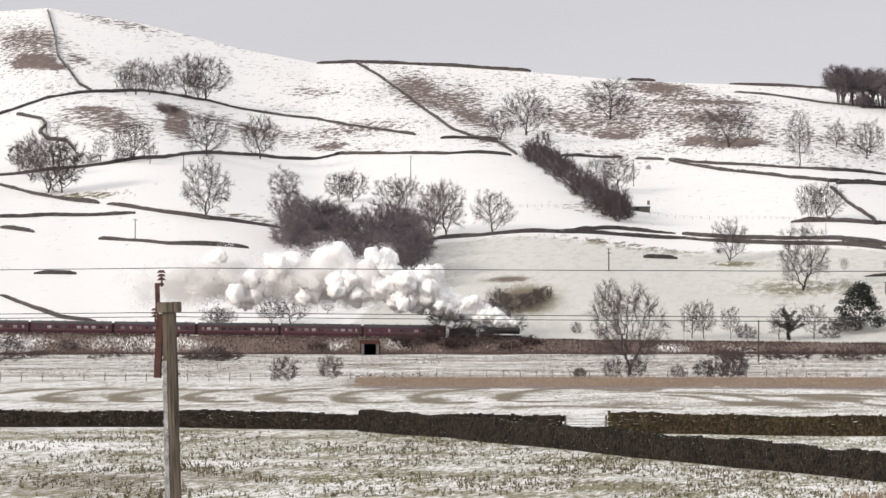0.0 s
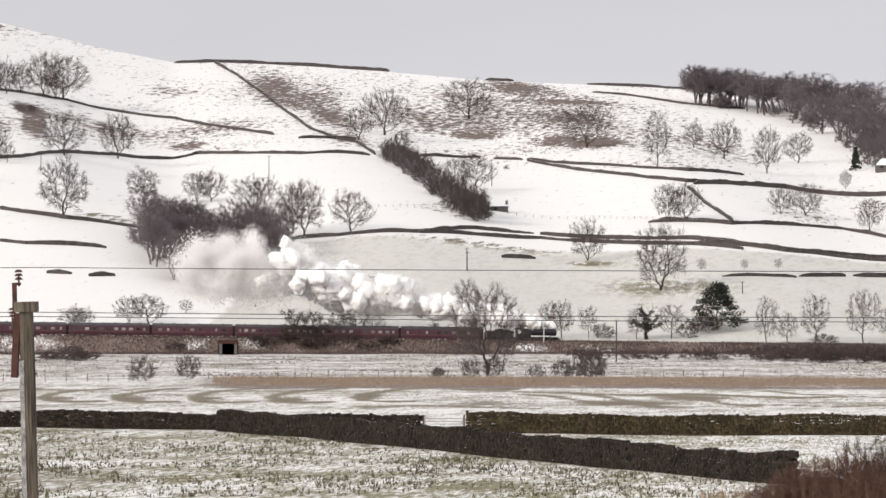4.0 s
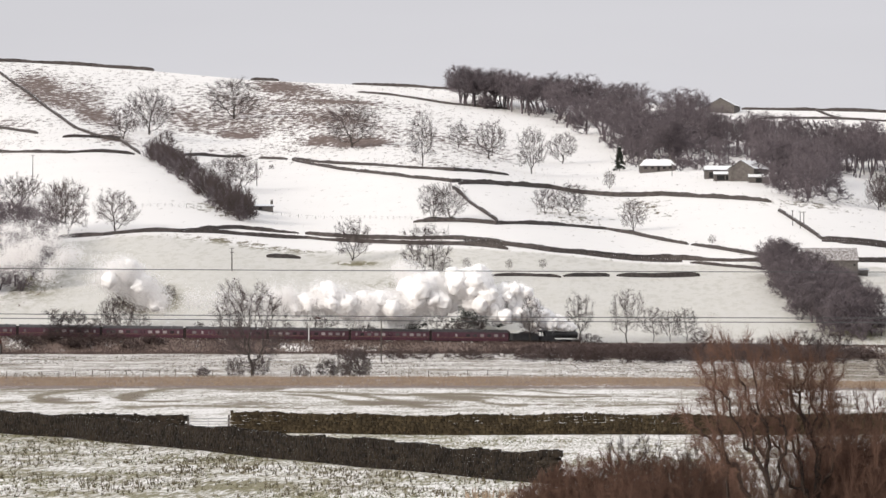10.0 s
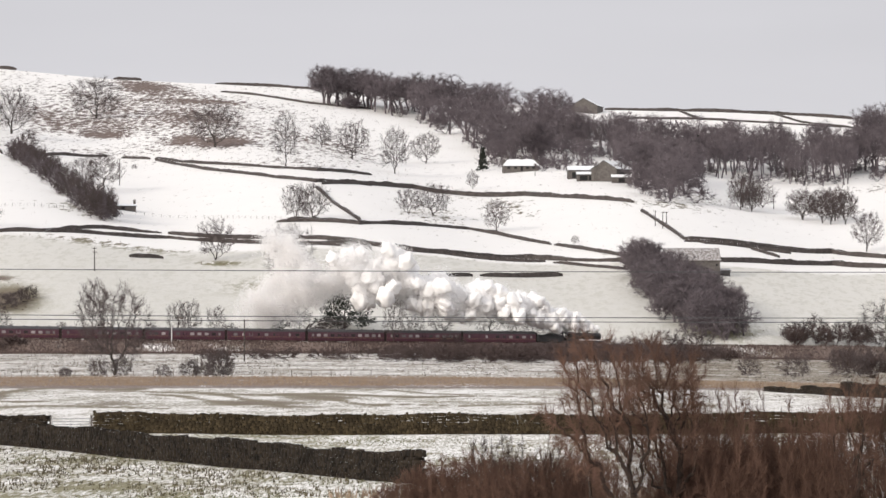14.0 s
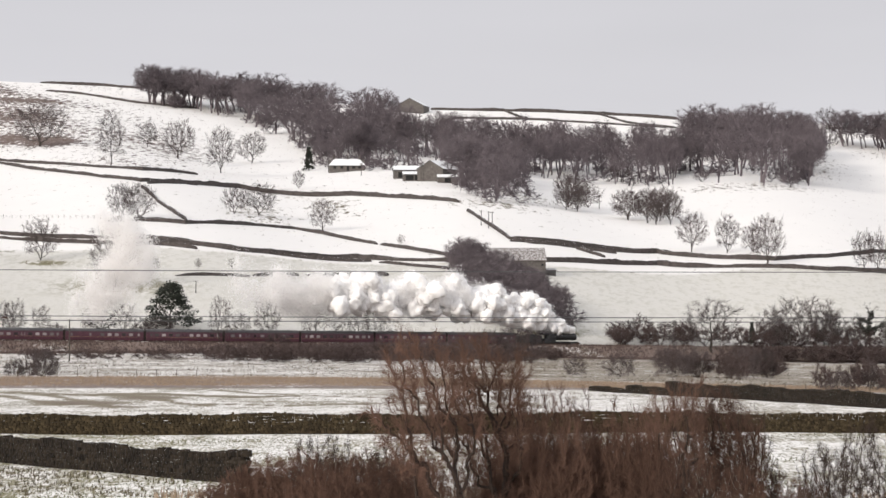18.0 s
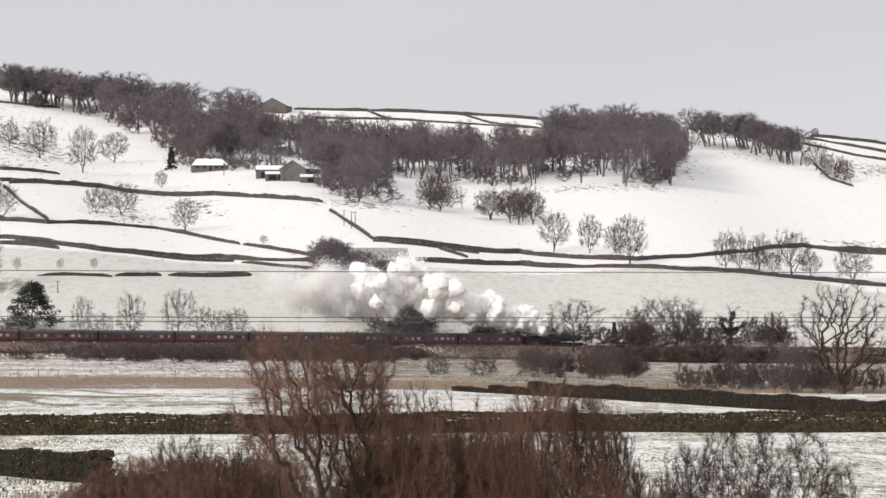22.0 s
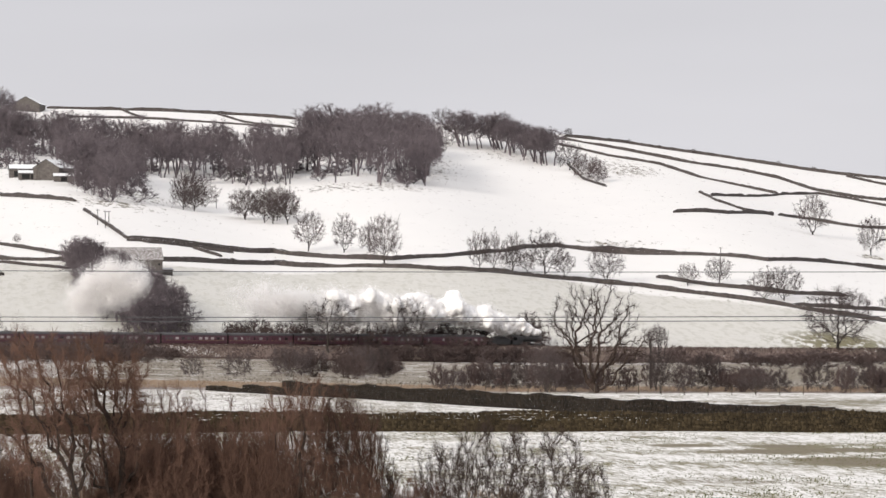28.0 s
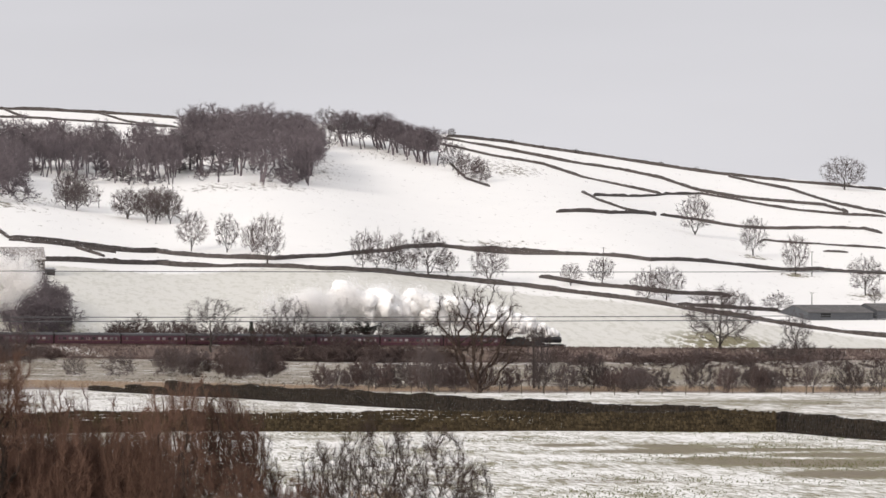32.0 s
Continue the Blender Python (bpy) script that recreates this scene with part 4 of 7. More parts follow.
# ---- trees ----
def grow(rng, height, width, clear=0.2, count=420, stems=1, thick=0.018, lumpy=0.25, up=0.1, low=-0.6, core=0.2, fine=4, twig=0.055, step=0.045, crook=0.3, droop=0.0, shape=2.3, mid_at=0.45, taper=0.58, shell=0.38):
    """Segments (start, end, radius at start, radius at end, level) of a bare tree: limbs fork towards buds spread through an uneven
    crown, thin as they divide, and end in sprays of twigs."""
    mid = np.array([0, 0, height * (clear + (1 - clear) * mid_at)])
    above, below, side = height - mid[2], mid[2] - height * clear, width / 2
    seed = Vector(rng.normal(0, 9, 3))
    d = unit(rng.normal(0, 1, (count * 4, 3)))
    d = d[d[:, 2] > low][:count]
    full = (np.abs(d) ** shape).sum(1) ** (-1 / shape)
    lump = np.array([1 + 1.5 * lumpy * noise.noise(Vector(q) * 1.7 + seed) + 0.8 * lumpy * noise.noise(Vector(q) * 3.9 + seed) for q in d])
    k = (core + (1 - core) * rng.random(len(d)) ** shell) * full * lump
    A = mid + d * np.where(d[:, 2:] > 0, [[side, side, above]], [[side, side, below]]) * k[:, None]
    A = A[A[:, 2] > 0.02 * height]
    L = height * step
    N, par, kids = ([], [], []) if stems == 1 else ([np.array([0, 0, -0.5])], [-1], [9])
    for i in range(stems):
        a = i * 2.4 + rng.random()
        p = np.array([math.cos(a), math.sin(a), 0]) * (width * 0.09 * rng.random() if stems > 1 else 0) + [0, 0, -0.3]
        tilt = unit(np.array([math.cos(a) * 0.5, math.sin(a) * 0.5, 1.0])) if stems > 1 else np.array([0, 0, 1.0])
        run = max(2, int(height * clear / L)) if stems == 1 else 2
        for j in range(run + 1):
            N.append(p)
            par.append(len(N) - 2 if j else 0 if stems > 1 else -1)
            kids.append(1)
            tilt = unit(tilt + rng.normal(0, 0.12 * crook / 0.3, 3) * [1, 1, 0.3])
            p = p + tilt * L
        kids[-1] = 0
    N, par, kids = np.array(N), list(par), list(kids)
    best = np.argmin(((A[:, None] - N[None]) ** 2).sum(2), 1)
    near = ((A - N[best]) ** 2).sum(1)
    for turn in range(70):
        if not len(A):
            break
        way = np.zeros((len(N), 3))
        np.add.at(way, best, unit(A - N[best]))
        grown = np.array([i for i in np.unique(best) if kids[i] < 3], int)
        if not len(grown):
            break
        P = N[grown] + L * unit(unit(way[grown]) + rng.normal(0, crook, (len(grown), 3)) + [0, 0, up])
        for i in grown:
            kids[i] += 1
            par.append(int(i))
            kids.append(0)
        n0 = len(N)
        N = np.concatenate([N, P])
        d2 = ((A[:, None] - P[None]) ** 2).sum(2)
        j = np.argmin(d2, 1)
        dj = d2[np.arange(len(A)), j]
        closer = dj < near
        best, near = np.where(closer, n0 + j, best), np.minimum(dj, near)
        far = near > (L * 1.3) ** 2
        A, best, near = A[far], best[far], near[far]
    load = np.zeros(len(N))
    for i in range(len(N) - 1, -1, -1):
        if not kids[i]:
            load[i] += 1
        if par[i] >= 0:
            load[par[i]] += load[i]
    total = load[np.array(par) < 0].max()
    r0 = height * thick
    R = r0 * (np.maximum(load, 1) / total) ** taper
    segs = []
    for i, q in enumerate(par):
        if q >= 0:
            segs.append((Vector(N[q]), Vector(N[i]), R[q] if load[q] < load[i] * 2.2 else R[i] * 1.15, R[i] if load[i] > 2 else 0.0, 1 if R[i] > r0 * 0.16 else 2))
    rt, span = r0 * 0.02, height * twig
    for i, q in enumerate(par):
        if q < 0 or load[i] > 7:
            continue
        along_d, out = unit(N[i] - N[q]), unit(N[i] - mid)
        for w in range(fine):
            a = N[q] + (N[i] - N[q]) * rng.random()
            v = unit(along_d * 0.7 + out * 0.45 + rng.normal(0, 0.5, 3) + [0, 0, 0.15 - droop])
            e = a + v * span * (0.5 + 0.9 * rng.random())
            segs.append((Vector(a), Vector(e), rt, 0.0, 3))
            if w % 2:
                b = a + (e - a) * 0.45
                segs.append((Vector(b), Vector(b + unit(v + rng.normal(0, 0.5, 3)) * span * 0.6), rt * 0.7, 0.0, 4))
    return segs


def stick_arrays(segs, fat=1.0, least=0.0):
    """All segments as three-sided tapered sticks: corners and triangles."""
    a = np.array([s[0] for s in segs])
    b = np.array([s[1] for s in segs])
    whole = np.array([s[3] > 0 for s in segs])
    floor = np.where(whole, 0.4 * least, least)
    ra, rb = np.maximum(np.array([s[2] for s in segs]) * fat, floor), np.maximum(np.array([s[3] for s in segs]) * fat, floor * 0.7)
    d = unit(b - a)
    ref = np.where(np.abs(d[:, 2:3]) > 0.9, np.array([[1.0, 0, 0]]), np.array([[0, 0, 1.0]]))
    u = unit(np.cross(d, ref))
    w = np.cross(d, u)
    ring = [(math.cos(k), math.sin(k)) for k in (0.3, 0.3 + math.tau / 3, 0.3 + 2 * math.tau / 3)]
    V = np.stack([a + ra[:, None] * (c * u + s * w) for c, s in ring] + [b + rb[:, None] * (c * u + s * w) for c, s in ring], 1)
    VA = V[whole].reshape(-1, 3)
    o = np.arange(int(whole.sum()))[:, None] * 6
    F = [o + np.array([t]) for t in ((0, 1, 4), (0, 4, 3), (1, 2, 5), (1, 5, 4), (2, 0, 3), (2, 3, 5))]
    # twigs run out to a point
    k = np.arange(int((~whole).sum()))
    c, e = np.cos(k * 2.4)[:, None], np.sin(k * 2.4)[:, None]
    side = ra[~whole][:, None] * (c * u[~whole] + e * w[~whole])
    VB = np.stack([a[~whole] + side, a[~whole] - side, b[~whole]], 1).reshape(-1, 3)
    F.append(len(VA) + k[:, None] * 3 + np.array([[0, 1, 2]]))
    return np.concatenate([VA, VB]), np.concatenate(F)


def sticks(segs, material, name, fat=1.0, least=0.0):
    V, F = stick_arrays(segs, fat, least)
    me = tri_mesh(name, V, F, material)
    me.shade_smooth()
    return me


def leaves(rng, centres, radius, count, size, material, name, flat=1.0):
    """Many small leaf-like triangles scattered round centres."""
    c = np.array(centres)[rng.integers(0, len(centres), count)]
    off = rng.normal(0, 1, (count, 3))
    off *= (radius * rng.random(count) ** 0.4 / np.linalg.norm(off, axis=1))[:, None]
    off[:, 2] *= flat
    p = c + off
    tri = rng.normal(0, size, (count, 3, 3))
    V = (p[:, None, :] + tri).reshape(-1, 3)
    return tri_mesh(name, V, np.arange(count * 3).reshape(-1, 3), material)


STOCK = {}


def stock(kind, segs, twig_material=None, fat=1.0, least=0.02, extra=()):
    wood = [s for s in segs if s[4] <= 1]
    fine = [s for s in segs if s[4] > 1]
    top = np.percentile([s[1].z for s in segs], 99)
    reach = np.percentile([math.hypot(s[1].x, s[1].y) for s in segs], 95)
    bark = M_CROOKTWIG if kind == "willow" else M_DARKBARK if kind in ("crooked", "big", "fan") else M_BARK
    meshes = [("trunk", sticks(wood, bark, kind + "_trunk", fat))]
    if fine:
        meshes.append(("crown", sticks(fine, twig_material or M_TWIG, kind + "_crown", fat, least)))
    for name, me in extra:
        meshes.append((name, me))
    STOCK.setdefault(kind, []).append((meshes, top, max(reach, 0.3)))


def rnd(k):
    return np.random.default_rng(k)


for k in range(8):
    stock("oak", grow(rnd(10 + k), 12, 12, 0.1, 480, thick=0.026, lumpy=0.2, up=0.0, low=-0.85, core=0.1, fine=9, crook=0.3, twig=0.095, step=0.04, taper=0.56, mid_at=0.48), least=0.015)
for k in range(6):
    stock("ash", grow(rnd(20 + k), 12, 7.5, 0.12, 400, thick=0.015, lumpy=0.24, up=0.2, low=-0.85, core=0.1, fine=9, twig=0.09, crook=0.25, mid_at=0.5, step=0.04, taper=0.56), least=0.0135)
for k in range(3):
    stock("dense", grow(rnd(30 + k), 13, 10, 0.06, 560, thick=0.02, lumpy=0.3, low=-0.85, fine=11, twig=0.08, taper=0.6), least=0.03)
for k in range(6):
    stock("bush", grow(rnd(40 + k), 4.5, 5, 0.0, 300, stems=7, thick=0.011, lumpy=0.35, low=-0.8, fine=12, twig=0.17, step=0.062, taper=0.65), least=0.0105)
stock("weep", grow(rnd(50), 13, 10, 0.15, 420, thick=0.02, droop=0.9, fine=12, twig=0.1), least=0.018)
for k in range(2):
    stock("big", grow(rnd(61 + k), 12, 12, 0.2, 460, thick=0.045, lumpy=0.4, low=-0.6, fine=9, twig=0.06, crook=0.45, step=0.038, core=0.3, taper=0.5), M_DARKBARK, least=0.009)
for k in range(4):
    stock("crooked", grow(rnd(65 + k), 9, 5.5, 0.48, 620, thick=0.03, lumpy=0.35, up=0.05, low=-0.85, fine=15, twig=0.075, crook=0.5, step=0.032, core=0.2, taper=0.5), M_REDTWIG, least=0.007)
for k in range(6):
    stock("willow", grow(rnd(70 + k), 6, 4.5, 0.0, 420, stems=9, thick=0.008, up=0.15, low=-0.5, lumpy=0.3, fine=11, twig=0.09, step=0.045, crook=0.3), M_REDTWIG, least=0.009)
for k in range(3):
    stock("fan", grow(rnd(80 + k), 6, 5.4, 0.0, 700, stems=6, thick=0.016, up=0.05, low=-0.25, lumpy=0.25, fine=7, twig=0.07, step=0.032, crook=0.32, core=0.1, taper=0.48), M_DARKBARK, least=0.0075)
FAR_TREES, FAR_SCRUB = [], []
for k in range(9):
    t = grow(rnd(90 + k), 13, 9, 0.3, 190, thick=0.02, lumpy=0.1, low=-0.85, fine=11, twig=0.105, step=0.06, shape=2.0, taper=0.62, up=0.0, crook=0.22)
    FAR_TREES.append((*stick_arrays(t, 1.0, 0.029), np.percentile([q[1].z for q in t], 99), np.percentile([math.hypot(q[1].x, q[1].y) for q in t], 95)))
for k in range(6):
    t = grow(rnd(190 + k), 4.5, 5, 0.0, 80, stems=4, thick=0.012, lumpy=0.25, low=-0.6, fine=9, twig=0.2, step=0.085, taper=0.65)
    FAR_SCRUB.append((*stick_arrays(t, 1.0, 0.03), np.percentile([q[1].z for q in t], 99), np.percentile([math.hypot(q[1].x, q[1].y) for q in t], 95)))


def evergreen(kind, k, height, centres, radius, count, size, flat=0.6):
    r = rnd(k)
    segs = grow(r, height, height * 0.7, 0.15, 160, thick=0.022, fine=2, low=-0.8)
    stock(kind, segs, extra=[("foliage", leaves(r, centres(r, segs), radius, count, size, M_IVY if kind == "ivy" else M_NEEDLE, kind + "_foliage", flat))])


def cone_of(r, segs):
    out = []
    for i in range(90):
        z = 0.6 + 8.4 * r.random()
        a, w = r.random() * math.tau, 1.9 * (1 - z / 9.3) * r.random() ** 0.5
        out.append(Vector((w * math.cos(a), w * math.sin(a), z)))
    return out


def tiers_of(r, segs):
    """Spreading layers that narrow towards a blunt top."""
    out = []
    for i in range(150):
        z = 1.2 + 7.6 * r.random()
        z = round(z / 1.05) * 1.05 + r.normal(0, 0.26)
        a, w = r.random() * math.tau, 4.4 * (1 - (z / 9.6) ** 1.7) * (0.25 + 0.75 * r.random() ** 0.5)
        out.append(Vector((w * math.cos(a), w * math.sin(a), z - 0.06 * w)))
    return out


def high_of(r, segs):
    return [s[1] for s in segs if s[4] >= 2 and s[1].z > 7.5]


evergreen("yew", 81, 9, tiers_of, 0.9, 7500, 0.13, 0.6)
evergreen("conifer", 82, 9, cone_of, 0.55, 3200, 0.2)
evergreen("pine", 83, 12, high_of, 0.7, 900, 0.15, 0.4)
evergreen("ivy", 84, 9, lambda r, s: [x[1] for x in s if x[4] <= 1 and x[1].z < 7.0], 0.36, 2600, 0.12, 1.0)
WORDS = {"oak": ("tree", "bare spreading broadleaf tree on snowy pasture", "tree"), "ash": ("tree", "slender bare tree with upswept twigs", "tree"),
         "dense": ("tree", "dark close-grown bare woodland tree", "tree"), "bush": ("bush", "leafless grey-brown thorn bush in snow", "bush"),
         "weep": ("tree", "bare tree with hanging twigs", "tree"), "crooked": ("tree", "crooked bare riverside tree with reddish twigs", "tree"), "big": ("tree", "gnarled bare tree with crooked limbs", "tree"),
         "fan": ("riverside_shrub", "spreading bare riverside shrub with dark forked stems", "bush"),
         "willow": ("willow_bush", "thicket of reddish-brown bare willow stems", "bush"), "yew": ("evergreen_tree", "dark evergreen tree beside the railway", "tree"),
         "conifer": ("conifer", "narrow dark conifer beside the farmhouse", "tree"), "pine": ("pine_tree", "pine with a dark high crown", "tree"),
         "ivy": ("ivy_clad_tree", "bare tree wrapped in dark ivy", "tree")}
planted = [0]


def plant(kind, x, y, height, width):
    k = planted[0]
    planted[0] += 1
    meshes, top, reach = STOCK[kind][k % len(STOCK[kind])]
    name, label, category = WORDS[kind]
    ob = new(name)
    ob.location = (x, y, ground_at(x, y) - 0.1)
    ob.rotation_euler = (0, 0, (k * 2.399) % math.tau)
    ob.scale = (width / (2 * reach), width / (2 * reach), height / top)
    for part_name, me in meshes:
        shared(part_name, me, ob)
    return tagged(ob, label, category)


def woodland(name, label, spots, seed, scrub=False):
    """A close wood seen from afar, in one mesh. Spots: (x, y, height, width)."""
    rng = np.random.default_rng(seed)
    if name == "undergrowth":
        spots = spots[::3]
    V, F, n = [], [], 0
    for k, (x, y, h, w) in enumerate(spots):
        tv, tf, top, reach = (FAR_SCRUB if scrub else FAR_TREES)[(k * 5 + seed) % (6 if scrub else 9)]
        a = rng.random() * math.tau
        sx, sz = w / (2 * reach), h / top
        V.append(np.stack([(tv[:, 0] * math.cos(a) - tv[:, 1] * math.sin(a)) * sx + x, (tv[:, 0] * math.sin(a) + tv[:, 1] * math.cos(a)) * sx + y,
                           tv[:, 2] * sz + ground_at(x, y)], 1))
        F.append(tf + n)
        n += len(tv)
    # far trees and grey scrub carry the haze in their twig colour
    me = tri_mesh(name, np.concatenate(V), np.concatenate(F), M_SCRUB if scrub == "brown" else M_HAZETWIG)
    return tagged(new(name, me), label, "wood", kind="stuff")


def wood_spots(line, count, height, width, seed):
    """Trees scattered in a strip. Line: (x of the lower edge, y, x of the upper edge, y) along the wood."""
    rng = np.random.default_rng(seed)
    L = np.array(line, float)
    out = []
    for k in range(count):
        f = rng.random() * (len(L) - 1)
        i = min(int(f), len(L) - 2)
        row = L[i] * (1 - f + i) + L[i + 1] * (f - i)
        g = rng.random()
        out.append((row[0] + (row[2] - row[0]) * g, row[1] + (row[3] - row[1]) * g, height * (0.85 + 0.3 * rng.random()), width * (0.8 + 0.4 * rng.random())))
    return out


woodland('plantation_wood', 'dark bare broadleaf plantation along the hill brow', wood_spots([(-101, 1939, -102, 1951), (-83, 1932, -85, 1962), (-63, 1911, -65, 1959), (-40, 1844, -42, 1955), (-20, 1726, -23, 1939), (-8, 1641, -9, 1927), (6, 1628, 8, 1927), (15, 1631, 17, 1915)], 110, 17.2, 18.7, 1), 1)
woodland('farm_wood', 'open bare woodland above the farm', wood_spots([(8, 1721, 9, 1760), (36, 1671, 38, 1778), (46, 1627, 51, 1799), (75, 1655, 82, 1808), (108, 1684, 116, 1808), (138, 1639, 149, 1780)], 84, 16.7, 13.3, 2), 2)
woodland('farm_wood', 'dense dark thicket of bare trees below the farm', wood_spots([(40, 1477, 44, 1621), (46, 1396, 54, 1646), (59, 1426, 69, 1668)], 26, 16.4, 17.2, 3), 3)
woodland('brow_wood', 'close dark wood of bare trees on the slope', wood_spots([(139, 1626, 157, 1834), (147, 1608, 171, 1864), (159, 1587, 189, 1888), (168, 1541, 203, 1869), (181, 1581, 210, 1836), (190, 1632, 208, 1786)], 100, 19.2, 17.0, 4), 4)
woodland('brow_wood', 'strip of dark bare trees under the ridge', wood_spots([(236, 1895, 239, 1918), (249, 1884, 253, 1918), (261, 1859, 265, 1887), (270, 1811, 274, 1835)], 36, 16.1, 16.6, 5), 5)
woodland('pasture_wood', 'dense dark brown clump of bare trees in pasture', wood_spots([(-208, 1084, -221, 1148), (-195, 1058, -213, 1155), (-182, 1033, -203, 1156), (-172, 1036, -192, 1158), (-165, 1049, -181, 1151)], 80, 13.1, 12.2, 6), 6)
woodland('barn_thicket', 'tall dark thicket of bare shrubs beside the barn', wood_spots([(32, 1146, 33, 1183), (34, 1109, 36, 1165), (38, 1076, 41, 1153), (45, 1045, 48, 1131), (49, 1046, 52, 1104)], 60, 10.8, 11.5, 7), 7)
woodland('gully_thicket', 'dark thorn thicket along the gully', wood_spots([(-189, 1457, -196, 1510), (-176, 1405, -186, 1481), (-161, 1333, -173, 1433), (-147, 1280, -156, 1360), (-135, 1240, -143, 1309), (-131, 1242, -135, 1282)], 60, 6.5, 6.8, 8), 8, "grey")
woodland('undergrowth', 'dark undergrowth along the edge of the plantation', wood_spots([(-97, 1937, -98, 1949), (-63, 1906, -64, 1935), (-40, 1832, -41, 1895), (-20, 1714, -22, 1836), (-7, 1628, -8, 1786), (16, 1616, 17, 1776)], 90, 6.5, 10.1, 31), 31, "grey")
woodland('undergrowth', 'dark undergrowth in the open woodland', wood_spots([(10, 1713, 10, 1772), (46, 1617, 50, 1766), (75, 1646, 80, 1759), (137, 1633, 145, 1731)], 70, 4.7, 10.4, 32), 32, "grey")
woodland('undergrowth', 'dark undergrowth below the close wood', wood_spots([(138, 1621, 147, 1733), (156, 1580, 171, 1732), (167, 1534, 187, 1715), (188, 1614, 203, 1747)], 60, 5.9, 9.1, 33), 33, "grey")
woodland('undergrowth', 'dark undergrowth in the pasture clump', wood_spots([(-209, 1081, -219, 1133), (-195, 1056, -209, 1134), (-181, 1031, -198, 1128), (-171, 1034, -186, 1126), (-164, 1044, -176, 1119)], 60, 6.1, 9.1, 34), 34, "grey")
woodland('undergrowth', 'dark hedge behind the farm', wood_spots([(-15, 1616, -15, 1642), (-0, 1615, -0, 1642), (18, 1582, 18, 1610), (39, 1540, 41, 1581)], 26, 3.6, 6.8, 35), 35, "grey")
woodland('undergrowth', 'shrubs under the barn thicket', wood_spots([(31, 1153, 32, 1180), (38, 1075, 41, 1140), (49, 1046, 51, 1087)], 30, 4.7, 7.8, 36), 36, "grey")
woodland('lineside_thicket', 'low brown thorn scrub below the railway', wood_spots([(-215, 784, -237, 864), (-177, 791, -194, 871), (-163, 792, -179, 873)], 20, 1.7, 5.1, 11), 11, "brown")
woodland('lineside_thicket', 'low brown thorn scrub below the railway', wood_spots([(-155, 941, -155, 944), (-137, 943, -138, 948), (-119, 945, -120, 950)], 14, 2.5, 6.0, 12), 12, "brown")
woodland('lineside_thicket', 'thick brown scrub hiding the railway bank', wood_spots([(-68, 797, -74, 877), (-49, 797, -56, 900), (-26, 787, -30, 910)], 20, 2.0, 5.7, 13), 13, "brown")
woodland('lineside_thicket', 'thick brown scrub hiding the railway bank', wood_spots([(-26, 787, -30, 910), (-9, 786, -11, 934), (8, 803, 9, 971), (26, 831, 31, 991), (45, 856, 52, 1008)], 90, 3.1, 7.2, 14), 14, "brown")
woodland('lineside_thicket', 'thick brown scrub hiding the railway bank', wood_spots([(-8, 768, -9, 911), (6, 788, 7, 940), (21, 818, 25, 977)], 34, 3.2, 7.5, 15), 15, "brown")
woodland('lineside_thicket', 'brown scrub along the line', wood_spots([(51, 667, 76, 983), (57, 659, 87, 1002), (64, 651, 101, 1023), (71, 660, 105, 982)], 34, 3.6, 5.3, 16), 16, "brown")
woodland('lineside_thicket', 'grey-brown hedge of scrub along the line', wood_spots([(101, 1023, 103, 1040), (116, 1024, 119, 1048), (130, 1022, 135, 1055), (152, 1042, 156, 1064)], 34, 4.4, 8.9, 17), 17, "brown")
woodland('lineside_thicket', 'grey-brown hedge of scrub along the line', wood_spots([(67, 1044, 68, 1050), (99, 1060, 99, 1067), (131, 1075, 132, 1081), (159, 1087, 160, 1092)], 40, 5.2, 6.7, 18), 18, "brown")
woodland('lineside_thicket', 'grey-brown hedge of scrub along the line', wood_spots([(128, 992, 136, 1054), (151, 990, 163, 1066), (181, 994, 196, 1077)], 30, 3.2, 7.2, 19), 19, "brown")
woodland('lineside_thicket', 'grey-brown hedge of scrub along the line', wood_spots([(174, 954, 196, 1075), (211, 929, 248, 1092), (249, 915, 301, 1107)], 44, 2.5, 8.2, 20), 20, "brown")
woodland('lineside_thicket', 'thorn hedge beside the field fence', wood_spots([(60, 505, 68, 581), (69, 496, 81, 586), (79, 487, 90, 557)], 26, 3.3, 3.1, 21), 21, "brown")
woodland('lineside_thicket', 'thorn hedge beside the field fence', wood_spots([(80, 486, 92, 557), (99, 484, 113, 555), (127, 475, 147, 552)], 34, 3.1, 3.2, 22), 22, "brown")
woodland('farm_wood', 'open bare woodland on the bank', wood_spots([(65, 1627, 69, 1734), (86, 1633, 92, 1755), (109, 1626, 117, 1743), (135, 1603, 144, 1713)], 56, 17.2, 12.5, 41), 41)
woodland('undergrowth', 'dark undergrowth in the open bank wood', wood_spots([(64, 1617, 68, 1718), (90, 1625, 97, 1739), (113, 1614, 120, 1723), (134, 1594, 143, 1700)], 26, 4.2, 9.2, 42), 42, "grey")
woodland('undergrowth', 'thick dark shrubs below the farm', wood_spots([(39, 1494, 43, 1637), (45, 1390, 53, 1643), (61, 1425, 72, 1678)], 46, 10.7, 13.1, 43), 43, "grey")
woodland('undergrowth', 'brown shrubs round the barn', wood_spots([(31, 1180, 32, 1194), (34, 1127, 36, 1170), (39, 1093, 41, 1158), (45, 1058, 49, 1137)], 40, 8.0, 9.5, 44), 44, "grey")
